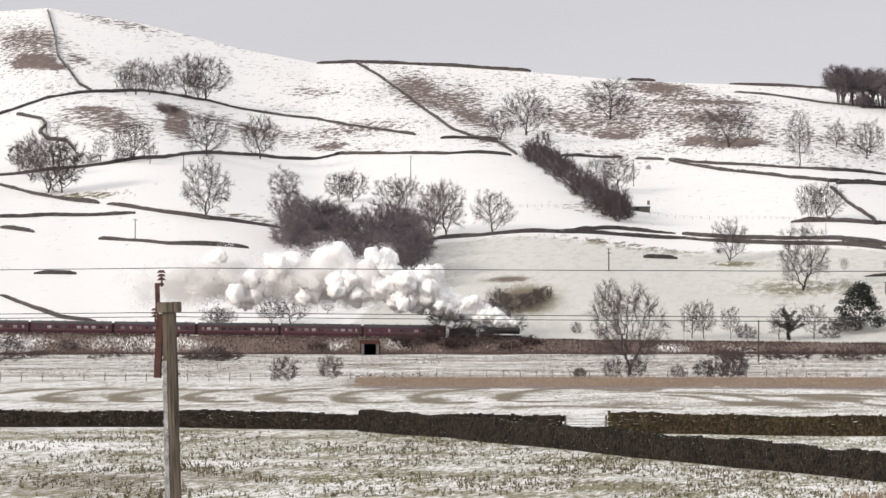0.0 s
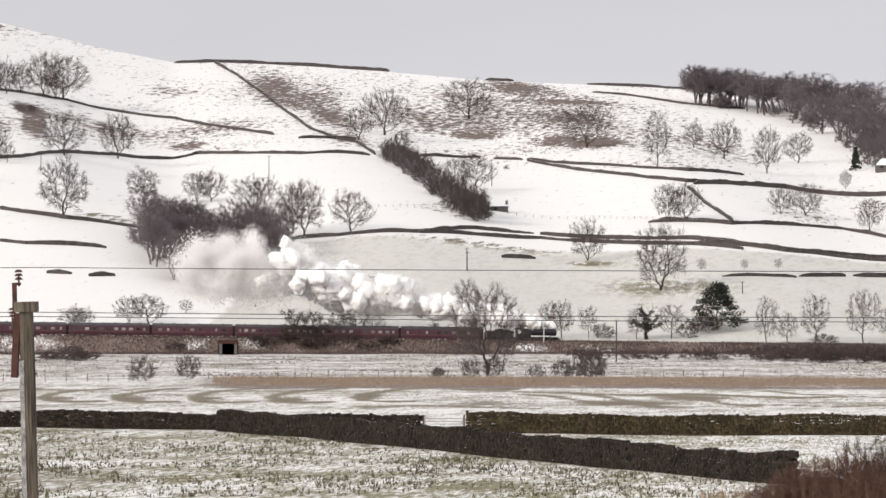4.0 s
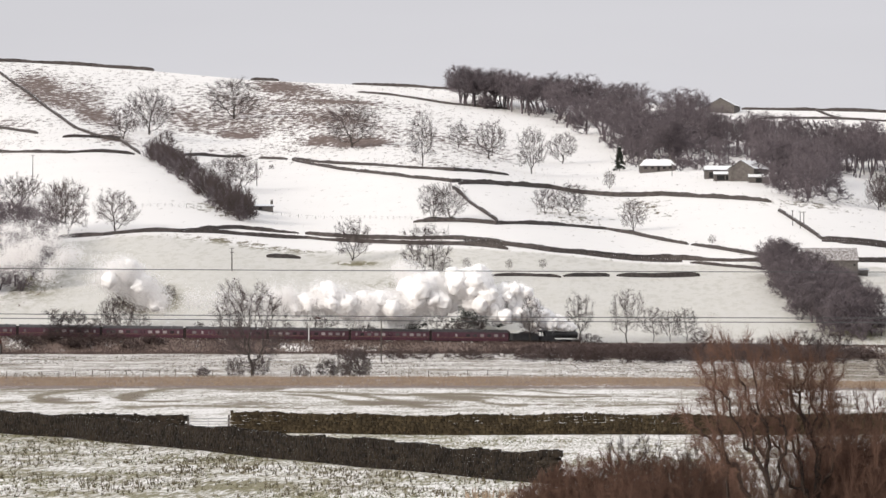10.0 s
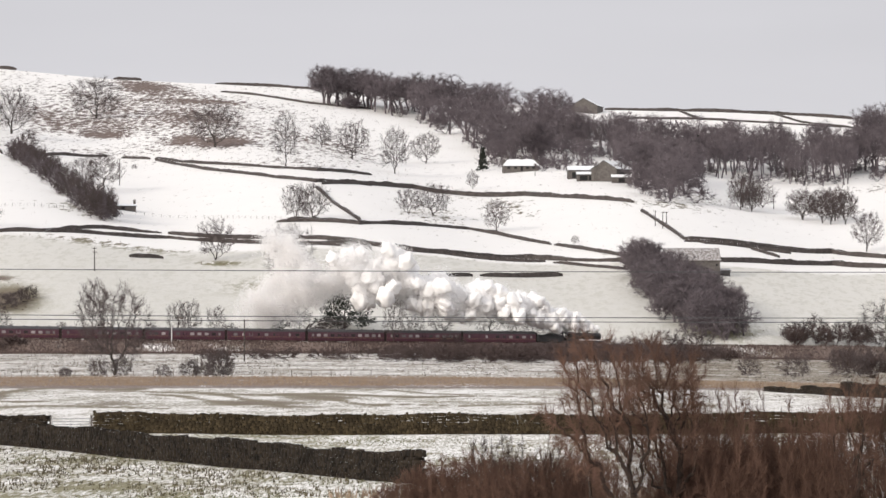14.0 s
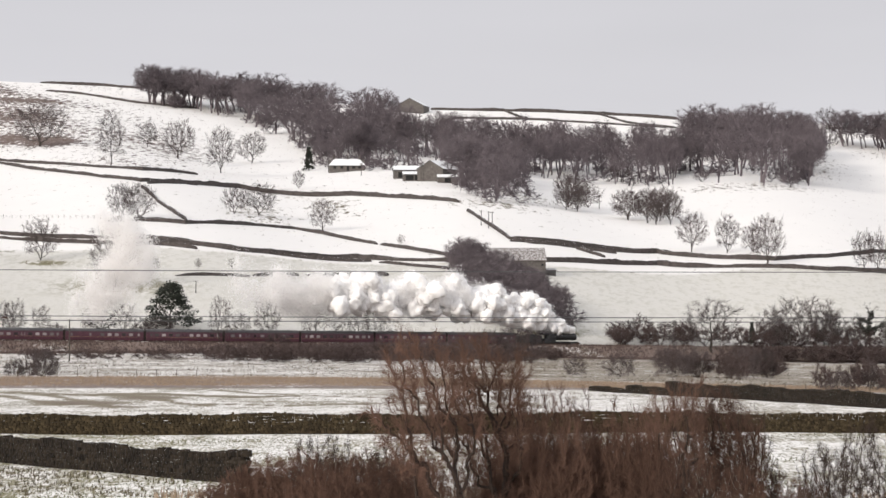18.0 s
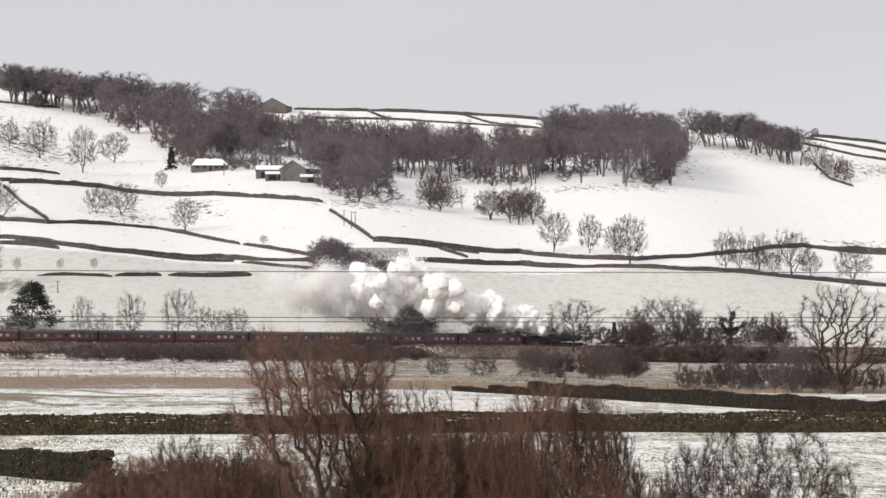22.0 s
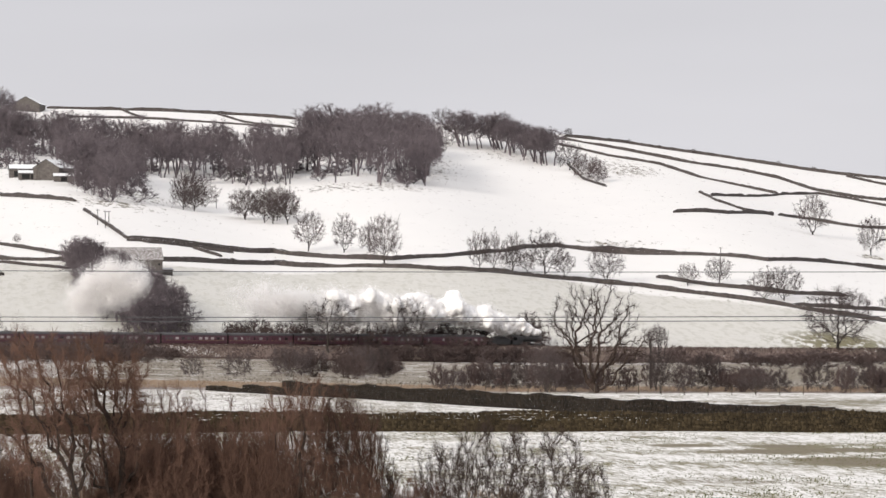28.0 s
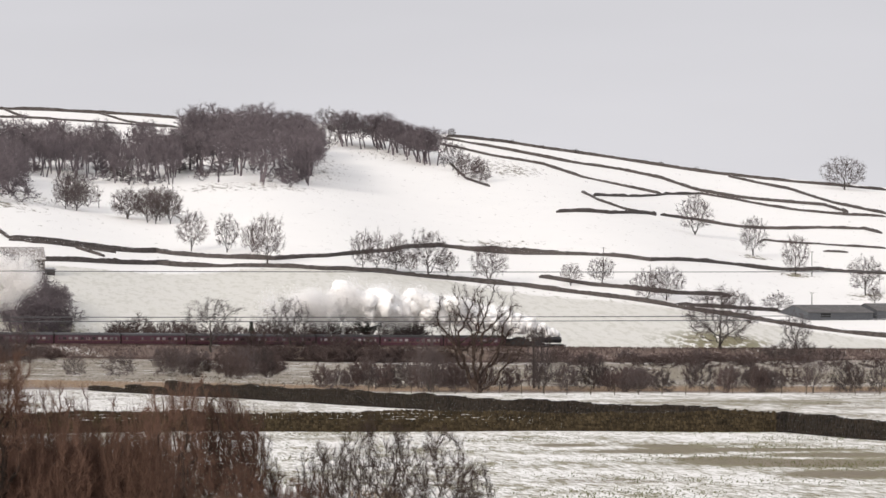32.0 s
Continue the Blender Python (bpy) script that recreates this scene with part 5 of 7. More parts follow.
woodland('barn_thicket', 'tall dark thicket of bare shrubs below the barn', wood_spots([(40, 1082, 42, 1128), (45, 1053, 47, 1113), (52, 1047, 55, 1100), (58, 1048, 60, 1082)], 34, 9.1, 9.7, 45), 45)
woodland('farm_wood', 'bare trees close behind the farm', wood_spots([(-15, 1655, -16, 1725), (-0, 1651, -0, 1737), (18, 1614, 20, 1744), (41, 1608, 45, 1755)], 44, 10.7, 9.3, 46), 46)
woodland('undergrowth', 'dark shrubs round the farm buildings', wood_spots([(-18, 1641, -18, 1683), (2, 1623, 2, 1673), (9, 1578, 9, 1642), (17, 1562, 17, 1632), (31, 1574, 33, 1656)], 46, 4.6, 7.3, 47), 47, "grey")
woodland('undergrowth', 'shrubs below the barn thicket', wood_spots([(36, 1079, 37, 1109), (41, 1041, 43, 1083), (50, 1042, 52, 1072), (58, 1046, 59, 1063)], 44, 6.0, 8.1, 48), 48, "grey")

plant('oak', -369.4, 1589.6, 15.1, 12.5)
plant('oak', -371.0, 1578.0, 11.7, 9.1)
plant('oak', -368.9, 1613.4, 14.6, 11.9)
plant('oak', -369.5, 1643.0, 14.0, 10.8)
plant('oak', -367.2, 1677.3, 19.2, 16.5)
plant('oak', -362.2, 1694.7, 20.0, 23.6)
plant('oak', -362.8, 1680.3, 12.4, 12.4)
plant('oak', -299.7, 1285.5, 13.1, 15.8)
plant('oak', -288.0, 1347.6, 15.4, 16.5)
plant('oak', -284.0, 1422.9, 16.7, 15.1)
plant('oak', -246.8, 1154.9, 19.5, 17.0)
plant('oak', -181.3, 1178.1, 16.0, 11.8)
plant('oak', -176.6, 1169.7, 17.0, 13.6)
plant('oak', -163.2, 1173.7, 12.9, 13.7)
plant('oak', -215.2, 1648.0, 19.9, 22.6)
plant('oak', -216.0, 1575.3, 13.2, 12.7)
plant('oak', -196.0, 1800.4, 18.8, 26.1)
plant('oak', -126.9, 1613.0, 18.6, 24.6)
plant('oak', -85.4, 1654.8, 11.9, 10.6)
plant('oak', -70.6, 1611.5, 16.0, 15.5)
plant('oak', -153.6, 1374.4, 11.1, 12.2)
plant('oak', -149.0, 1396.1, 12.4, 13.5)
plant('oak', -90.9, 1155.4, 12.6, 12.1)
plant('oak', -65.1, 1086.1, 18.3, 15.7)
plant('oak', -72.8, 1253.9, 12.1, 10.0)
plant('oak', -67.3, 1251.2, 12.4, 12.0)
plant('oak', -205.2, 970.5, 5.6, 7.9)
plant('oak', -203.1, 971.0, 5.1, 7.9)
plant('oak', -192.5, 979.3, 7.2, 8.0)
plant('oak', -187.8, 981.2, 7.7, 9.6)
plant('oak', -307.1, 1201.4, 21.8, 15.9)
plant('oak', -321.8, 1236.8, 14.3, 12.3)
plant('oak', -230.1, 1286.6, 10.0, 10.5)
plant('oak', -225.5, 1287.4, 10.5, 11.5)
plant('oak', -211.1, 1274.6, 9.5, 12.4)
plant('oak', -204.9, 1270.6, 9.1, 10.3)
plant('oak', -65.1, 624.6, 14.6, 13.1)
plant('weep', -237.7, 1232.3, 12.9, 11.1)
plant('ash', -90.5, 1487.2, 20.9, 12.0)
plant('dense', -302.9, 1202.4, 16.8, 14.2)
plant('dense', -333.8, 1271.9, 9.4, 11.3)
plant('ash', -310.1, 1283.1, 8.9, 6.3)
plant('ash', -292.2, 1278.0, 6.3, 6.3)
plant('ash', -108.3, 988.1, 13.7, 8.0)
plant('ash', -134.1, 972.8, 12.9, 9.4)
plant('ash', -136.8, 971.4, 9.7, 7.8)
plant('ash', -130.2, 975.3, 7.9, 7.9)
plant('ash', -86.8, 986.2, 9.2, 7.1)
plant('ash', -84.0, 986.4, 9.8, 7.1)
plant('ash', -77.6, 989.0, 8.3, 5.7)
plant('ash', -65.4, 991.8, 8.0, 6.4)
plant('ash', -57.1, 996.4, 8.8, 8.0)
plant('ash', -182.5, 1003.5, 3.6, 4.1)
plant('ivy', -63.2, 992.0, 9.4, 10.6)
plant('yew', -46.5, 1015.9, 11.6, 11.6)
plant('bush', -108.3, 560.6, 4.0, 5.0)
plant('bush', -104.2, 575.6, 3.9, 4.2)
plant('bush', -46.8, 605.2, 4.5, 5.3)
plant('bush', -70.9, 606.9, 1.6, 2.2)
plant('bush', -65.7, 607.5, 3.5, 3.9)
plant('bush', -62.2, 607.8, 3.5, 3.9)
plant('bush', -55.8, 609.4, 2.0, 2.9)
plant('bush', -51.9, 609.8, 2.9, 3.9)
plant('bush', -49.9, 610.0, 2.9, 3.4)
plant('bush', -143.3, 949.2, 7.4, 13.8)
plant('bush', -140.2, 970.9, 4.7, 9.4)
plant('bush', -244.4, 921.1, 4.0, 6.1)
plant('bush', -231.4, 924.5, 2.7, 6.1)
plant('bush', -173.1, 937.1, 2.4, 6.1)
plant('bush', -167.3, 791.5, 3.6, 7.8)
plant('bush', -154.2, 969.8, 2.8, 6.3)
plant('bush', -185.6, 1445.1, 8.9, 10.5)
plant('bush', -178.6, 1422.8, 9.2, 10.3)
plant('bush', -171.0, 1394.6, 10.1, 11.2)
plant('bush', -161.8, 1351.4, 10.9, 10.9)
plant('bush', -152.2, 1311.2, 10.6, 10.6)
plant('bush', -145.4, 1284.8, 10.3, 11.4)
plant('bush', -139.0, 1260.4, 11.2, 11.2)
plant('bush', -133.6, 1243.8, 12.0, 11.0)
plant('bush', -132.0, 1254.1, 8.1, 8.1)
plant('bush', -194.7, 1542.8, 8.7, 10.0)
plant('bush', -140.4, 1023.4, 5.0, 6.6)
plant('bush', -134.6, 1019.2, 4.6, 9.9)
plant('bush', -132.8, 1028.5, 4.1, 8.3)
plant('bush', -131.1, 1038.8, 3.7, 6.7)
plant('bush', -115.8, 985.2, 2.9, 3.2)
plant('bush', -49.3, 1008.8, 4.0, 9.7)
plant('bush', -73.7, 990.3, 4.0, 6.4)
plant('bush', -53.0, 997.6, 4.0, 6.4)
plant('bush', -343.2, 1536.1, 3.5, 12.6)
plant('bush', -314.9, 1280.9, 4.2, 10.6)
plant('bush', -301.3, 1280.0, 4.6, 8.4)
plant('oak', -51.8, 1563.1, 18.8, 12.5)
plant('oak', -42.1, 1663.5, 13.3, 13.8)
plant('oak', -39.0, 1319.4, 10.1, 8.9)
plant('oak', -31.4, 1340.6, 11.2, 13.3)
plant('oak', -9.8, 1315.0, 10.5, 10.1)
plant('oak', -20.4, 1514.9, 7.3, 5.3)
plant('oak', 15.7, 1262.9, 3.0, 3.0)
plant('conifer', -17.6, 1619.9, 9.7, 7.9)
plant('ash', -32.4, 976.5, 11.7, 6.6)
plant('ash', -28.2, 1000.6, 7.7, 6.4)
plant('ash', -21.1, 1001.8, 12.8, 8.3)
plant('ash', -9.0, 1008.0, 13.9, 10.0)
plant('ash', -2.5, 1016.0, 8.9, 6.5)
plant('ash', 1.8, 1018.0, 8.1, 6.5)
plant('ash', 6.1, 1021.0, 8.5, 7.4)
plant('ash', -55.8, 1125.6, 4.0, 2.9)
plant('ash', -44.0, 1132.1, 3.3, 2.5)
plant('ash', -34.6, 1140.5, 3.3, 2.6)
plant('bush', -18.5, 980.8, 2.8, 7.8)
plant('bush', 9.7, 1016.0, 4.1, 6.5)
plant('bush', -47.3, 609.2, 4.5, 4.9)
plant('bush', -71.5, 613.9, 1.6, 2.5)
plant('bush', 26.6, 948.6, 5.5, 12.1)
plant('bush', 19.5, 933.8, 5.1, 12.0)
plant('bush', 12.7, 919.9, 4.7, 10.3)
plant('bush', 6.2, 917.0, 4.4, 11.7)
plant('bush', -0.3, 905.0, 3.8, 10.1)
plant('bush', -6.7, 893.0, 3.7, 10.0)
plant('bush', 31.8, 907.4, 7.3, 11.6)
plant('bush', 40.4, 926.1, 7.4, 11.9)
plant('bush', -151.1, 1523.5, 2.0, 2.4)
plant('dense', 113.0, 1654.1, 11.8, 11.8)
plant('oak', 80.1, 1461.8, 13.6, 11.7)
plant('oak', 83.0, 1457.6, 11.7, 11.7)
plant('oak', 88.7, 1483.4, 9.5, 11.9)
plant('oak', 100.4, 1440.5, 11.1, 12.7)
plant('oak', 107.4, 1438.0, 12.0, 10.4)
plant('oak', 111.6, 1431.7, 12.6, 10.3)
plant('oak', 115.4, 1435.4, 12.7, 10.4)
plant('conifer', 73.8, 1699.4, 14.6, 6.8)
plant('pine', 27.6, 1763.8, 12.1, 9.1)
plant('pine', 32.7, 1769.7, 11.6, 9.1)
plant('pine', 21.0, 1740.9, 11.2, 9.0)
plant('oak', 276.1, 1805.0, 13.1, 14.0)
plant('oak', 227.7, 1880.3, 12.1, 12.1)
plant('oak', 240.7, 1999.6, 9.7, 12.9)
plant('bush', 278.2, 1768.3, 10.9, 14.3)
plant('bush', 280.0, 1747.7, 9.9, 11.3)
plant('bush', 304.4, 1993.9, 4.5, 4.8)
plant('oak', 112.2, 1304.2, 13.8, 11.5)
plant('oak', 123.0, 1294.2, 12.9, 9.4)
plant('oak', 131.6, 1251.1, 16.1, 12.5)
plant('oak', 131.0, 1289.4, 9.3, 8.3)
plant('oak', 161.7, 1246.6, 12.5, 8.0)
plant('oak', 166.4, 1248.0, 13.1, 8.1)
plant('oak', 174.5, 1261.0, 11.8, 8.1)
plant('oak', 178.5, 1256.4, 7.1, 6.1)
plant('oak', 184.5, 1257.5, 15.0, 14.2)
plant('oak', 192.0, 1267.5, 8.2, 8.2)
plant('oak', 205.8, 1267.4, 12.7, 13.4)
plant('oak', 78.2, 1443.9, 11.6, 10.4)
plant('oak', 82.5, 1447.7, 9.3, 10.4)
plant('oak', 100.4, 1435.5, 11.1, 12.7)
plant('oak', 109.3, 1417.8, 13.2, 11.4)
plant('oak', 114.2, 1415.4, 11.8, 10.2)
plant('oak', 106.6, 1423.0, 11.4, 10.3)
plant('bush', 72.5, 1058.5, 5.1, 10.2)
plant('bush', 77.3, 1062.2, 6.8, 8.5)
plant('bush', 85.4, 1067.6, 5.1, 8.6)
plant('bush', 89.7, 1064.2, 6.0, 8.5)
plant('bush', 114.8, 1069.9, 8.6, 10.3)
plant('bush', 129.5, 1076.2, 10.4, 10.4)
plant('bush', 148.1, 1087.0, 7.9, 7.0)
plant('bush', 154.8, 1090.1, 8.8, 8.8)
plant('ash', 116.0, 1041.6, 16.1, 12.6)
plant('ash', 126.3, 1075.6, 13.2, 14.7)
plant('ash', 113.3, 1070.0, 10.3, 10.3)
plant('ash', 131.3, 1078.0, 9.4, 8.7)
plant('ash', 94.0, 1032.7, 14.3, 17.9)
plant('ash', 155.3, 1089.0, 9.5, 8.8)
plant('ash', 149.1, 1086.8, 7.0, 6.3)
plant('ash', 137.9, 1081.2, 8.0, 7.0)
plant('ivy', 142.0, 1082.7, 11.2, 11.5)
plant('oak', 194.7, 1107.0, 5.4, 6.5)
plant('conifer', 108.1, 1067.5, 6.1, 4.0)
plant('bush', 37.8, 670.9, 3.9, 4.3)
plant('bush', 44.5, 656.5, 4.2, 6.3)
plant('bush', 54.7, 671.8, 5.9, 8.6)
plant('bush', 59.2, 679.4, 5.5, 6.5)
plant('bush', 66.9, 672.7, 5.9, 6.5)
plant('bush', 70.9, 679.3, 5.5, 5.5)
plant('bush', 85.0, 648.4, 4.2, 4.2)
plant('bush', 95.2, 695.5, 4.0, 4.5)
plant('bush', 98.4, 700.1, 4.1, 3.4)
plant('bush', 61.3, 497.2, 2.9, 4.0)
plant('bush', 80.6, 524.8, 3.4, 2.5)
plant('bush', 81.9, 525.7, 3.0, 2.6)
plant('big', 78.3, 488.8, 14.1, 13.8)
plant('oak', 73.0, 497.7, 7.2, 4.8)
plant('oak', 89.1, 508.2, 8.7, 3.7)
plant('oak', 244.6, 1097.1, 18.0, 22.5)
plant('oak', 268.6, 1104.8, 10.6, 10.0)
plant('oak', 249.4, 1224.9, 10.4, 12.0)
plant('oak', 256.3, 1227.5, 11.0, 13.0)
plant('oak', 243.1, 1267.9, 8.7, 10.3)
plant('oak', 232.3, 1264.9, 7.4, 8.2)
plant('oak', 337.8, 1561.9, 16.9, 15.3)
plant('oak', 343.2, 1481.8, 15.1, 11.2)
plant('oak', 339.4, 1397.4, 14.7, 10.6)
plant('oak', 341.8, 1307.0, 13.4, 12.5)
plant('oak', 292.5, 1229.7, 6.5, 10.5)
plant('oak', 491.7, 1921.1, 16.5, 23.8)
plant('oak', 273.1, 1212.6, 6.0, 7.0)
plant('oak', 335.6, 1271.5, 6.3, 5.3)
plant('oak', 71.7, 486.8, 5.9, 4.7)
plant('oak', 85.7, 485.5, 5.7, 3.9)
plant('oak', 97.3, 483.3, 3.5, 4.7)
plant('oak', 119.2, 481.5, 4.8, 4.0)
plant('oak', 173.6, 1256.1, 8.1, 8.1)
plant('bush', 90.2, 493.8, 4.4, 3.6)
plant('bush', 95.2, 504.1, 5.1, 4.9)
plant('bush', 101.2, 487.6, 3.3, 3.6)
plant('bush', 107.2, 492.5, 4.4, 4.8)
plant('bush', 113.3, 501.4, 3.7, 4.1)
plant('bush', 113.8, 491.0, 4.0, 3.6)
plant('bush', 115.2, 490.6, 3.2, 3.2)
plant('bush', 118.8, 501.1, 2.9, 4.1)
plant('bush', 124.5, 485.3, 4.2, 4.8)
plant('bush', 129.6, 489.1, 3.6, 3.6)
plant('bush', 79.0, 517.0, 4.6, 3.3)
plant('bush', 81.2, 516.7, 4.2, 3.3)
plant('bush', 68.4, 516.5, 3.3, 3.3)
plant('bush', 70.6, 516.2, 3.0, 3.0)
plant('bush', 72.9, 516.9, 3.3, 3.3)
plant('bush', 262.3, 1072.4, 6.2, 10.6)
plant('bush', 261.3, 1095.3, 5.4, 10.8)
plant('bush', 336.7, 2001.9, 2.3, 2.9)
plant('bush', 352.4, 1999.2, 1.9, 2.6)
plant('bush', 369.5, 1996.1, 2.3, 3.2)
plant('bush', 411.9, 1986.7, 2.3, 3.2)
plant('bush', 428.0, 1976.2, 2.6, 3.2)
plant('bush', 270.9, 1071.3, 4.4, 8.8)
plant('bush', 214.3, 1080.0, 3.5, 7.0)
plant('bush', 233.7, 1076.9, 3.5, 8.8)



def by_bearing(kind, b, d, height, width):
    x, y = d * math.sin(radians(b)), d * math.cos(radians(b))
    return plant(kind, x, y, height, width)


def riverside():
    """The thicket along the river: a low hedge, two crooked trees, close willows, then open spreading shrubs."""
    r = rnd(404)
    by_bearing("crooked", 1.12, 145, 9.4, 4.4)
    by_bearing("crooked", 2.02, 147, 9.3, 4.4)
    by_bearing("willow", 1.75, 149, 5.0, 2.4)
    by_bearing("willow", 1.3, 152, 4.6, 2.4)
    for k in range(36):
        by_bearing("willow", -1.45 + 2.6 * k / 35 + r.normal(0, 0.04), 160 + 12 * r.random(), 4.0 * (0.88 + 0.2 * r.random()), 2.5)
    for k in range(9):
        by_bearing("willow", -2.1 + 0.085 * k, 164 + 5 * r.random(), 2.6 + 0.14 * k, 2.2)
    for b, h, w in ((-0.6, 4.8, 2.0), (-0.25, 4.9, 2.2), (0.45, 4.7, 1.8), (0.75, 4.3, 1.8)):
        by_bearing("fan", b, 166 + 3 * r.random(), h, w)
    for k in range(44):
        b = 2.0 + 2.45 * (k + r.random()) / 44
        by_bearing("willow", b, 146 + 16 * r.random(), 5.2 * (0.84 + 0.26 * r.random()), 2.6 + 0.8 * r.random())
    for b, d, h, w in ((2.75, 150, 7.3, 2.8), (3.0, 147, 6.9, 2.6), (3.3, 153, 7.0, 2.6), (3.7, 149, 6.7, 2.8), (4.0, 147, 6.4, 2.6), (4.3, 155, 6.4, 2.6), (2.4, 156, 6.8, 2.6), (5.1, 152, 6.6, 2.6), (5.6, 150, 6.2, 2.4)):
        by_bearing("willow", b, d, h, w)
    for b, d, h, w in ((4.7, 147, 7.6, 2.7), (5.15, 150, 6.9, 2.8), (5.5, 148, 7.3, 2.7), (5.75, 151, 6.3, 2.4)):
        by_bearing("crooked" if h > 7 else "fan", b, d, h, w)
    for k in range(5):
        by_bearing("willow", 4.6 + 1.4 * k / 4, 145 + 8 * r.random(), 4.3 + 0.8 * r.random(), 2.4)
    for k in range(6):
        by_bearing("willow", 5.9 + 0.75 * k / 5, 147 + 6 * r.random(), 3.6 + 0.4 * r.random(), 1.6)
    by_bearing("fan", 7.45, 147, 6.0, 4.9)
    by_bearing("fan", 8.4, 149, 5.7, 4.5)
    by_bearing("fan", 6.9, 152, 4.9, 3.0)
    by_bearing("fan", 9.0, 153, 4.2, 2.4)


riverside()


# ---- buildings and small things ----
def gable_building(name, label, x, y, turn, length, depth, eave, ridge, wall_m, roof_m, base=0.0, openings=(), chimneys=(), hip=0.0):
    """A house or barn: its long side faces -y before the turn. Openings: (place along the front, bottom, width, height)."""
    ob = tagged(new(name), label, "building")
    ob.location, ob.rotation_euler = (x, y, ground_at(x, y) + base), (0, 0, radians(turn))
    bm = bmesh.new()
    l, d = length / 2, depth / 2
    extrude(bm, [(-d, -2.5), (-d, eave), (0, ridge), (d, eave), (d, -2.5)], -l, l)
    part("wall", bm, wall_m, ob)
    bm = bmesh.new()
    for side in (-1, 1):
        dz = (ridge - eave) / d
        o, t = 0.35, 0.22
        ring = []
        for e in (-l - 0.3, l + 0.3):
            inset = hip if e > 0 else -hip
            ring += [(e, side * (d + o), eave - o * dz + 0.06), (e - inset, 0, ridge + 0.06), (e - inset, 0, ridge + t + 0.06), (e, side * (d + o), eave - o * dz + t + 0.06)]
        vs = [bm.verts.new(q) for q in ring]
        for q in ((0, 1, 2, 3), (4, 7, 6, 5), (0, 4, 5, 1), (3, 2, 6, 7), (0, 3, 7, 4), (1, 5, 6, 2)):
            bm.faces.new([vs[k] for k in q])
    part("roof", bm, roof_m, ob)
    # no holes are cut: solid dark blocks stand in for the shaded inside
    for at, bottom, w, h in openings:
        bm = bmesh.new()
        box(bm, (at - w / 2, -d - 0.03, bottom), (at + w / 2, -d + 0.2, bottom + h))
        part("doorway" if bottom < 0.2 else "window", bm, M_DARK, ob)
    for at in chimneys:
        bm = bmesh.new()
        box(bm, (at - 0.4, -0.35, ridge - 0.5), (at + 0.4, 0.35, ridge + 1.3))
        box(bm, (at - 0.47, -0.42, ridge + 1.3), (at + 0.47, 0.42, ridge + 1.42))
        chimney = part("chimney", bm, M_STONE, ob)
        for px in (-0.2, 0.2):
            bm = bmesh.new()
            rod(bm, (at + px, 0, ridge + 1.42), (at + px, 0, ridge + 1.8), 0.12, 0.1, n=8)
            part("chimney_pot", bm, M_CERAMIC, chimney)
    return ob


gable_building("farmhouse", "low stone farmhouse with snow-covered roof", -2.2, 1605.0, 4, 14.5, 8, 2.1, 4.7, M_STONE, M_SNOWROOF, 0, ((-5, 0.9, 1.1, 1.1), (-2.2, 0.9, 1.1, 1.1), (0.3, 0.05, 1.0, 2.0), (2.6, 0.9, 1.3, 1.1), (5, 0.9, 1.1, 1.1)), (-5.2, 0.5, 5.2), 2.4)
gable_building("farm_shed", "long stone outbuilding with snowy roof", 22.0, 1545.8, 3, 11.5, 7, 3.0, 4.6, M_STONE, M_SNOWROOF, 0, ((-3, 0, 2.2, 2.2), (1, 1, 1, 1)))
gable_building("farm_barn", "tall stone farm barn with half-snowy roof", 33.1, 1528.6, 62, 13, 11, 4.2, 7.4, M_STONE, M_SNOWROOF, 0, ((-2, 0, 3.4, 3.0),))
gable_building("lean_to", "small low shed with white roof", 36.6, 1514.6, 2, 7.6, 4, 2.0, 3.0, M_STONE, M_SNOWROOF, 0, ((0, 0, 2.4, 1.7),))
gable_building("open_shed", "open-fronted cart shed with snow on top", 25.7, 1529.8, 3, 12, 5, 2.2, 3.2, M_STONE, M_SNOWROOF, 0, ((-3.5, 0, 3.0, 1.9), (0, 0, 3.0, 1.9), (3.5, 0, 3.0, 1.9)))
gable_building("hilltop_barn", "dark hilltop barn with snow on one slope", 30.9, 2010.8, 78, 16, 14, 2.8, 6.6, M_STONE, M_SNOWROOF, 0, ())
gable_building("stone_barn", "old stone barn with stone-slate roof dusted by snow", 49.1, 1175.0, 6, 16, 8, 3.9, 7.3, M_STONE, M_STONEROOF, 0, ((4.2, 0.9, 0.8, 0.8), (-0.5, 0, 2.4, 2.8), (7.0, 2.2, 0.6, 0.6)))
gable_building("barn_annex", "low ruined stone annex beside the barn", 58.9, 1178.5, 6, 3.2, 4, 1.2, 1.7, M_STONE, M_STONEROOF, 0)
gable_building("cattle_shed", "wide grey sheeted cattle shed with frosted roof", 307.4, 1225.0, 24, 26, 15, 1.5, 3.7, M_TIN, M_FROSTTIN, 0, ((-6, 0, 4, 1.3),))
gable_building("cattle_shed", "grey sheeted farm shed behind the field wall", 330.0, 1233.6, 20, 18, 14, 1.6, 3.8, M_TIN, M_FROSTTIN, 0)
gable_building("ruined_hut", "roofless dark stone hut with stub of chimney", -132.1, 1303.3, 10, 6.5, 4, 1.3, 1.9, M_STONE, M_SLATE, 0, ((-1, 0, 1, 1.2),), (2.9,))


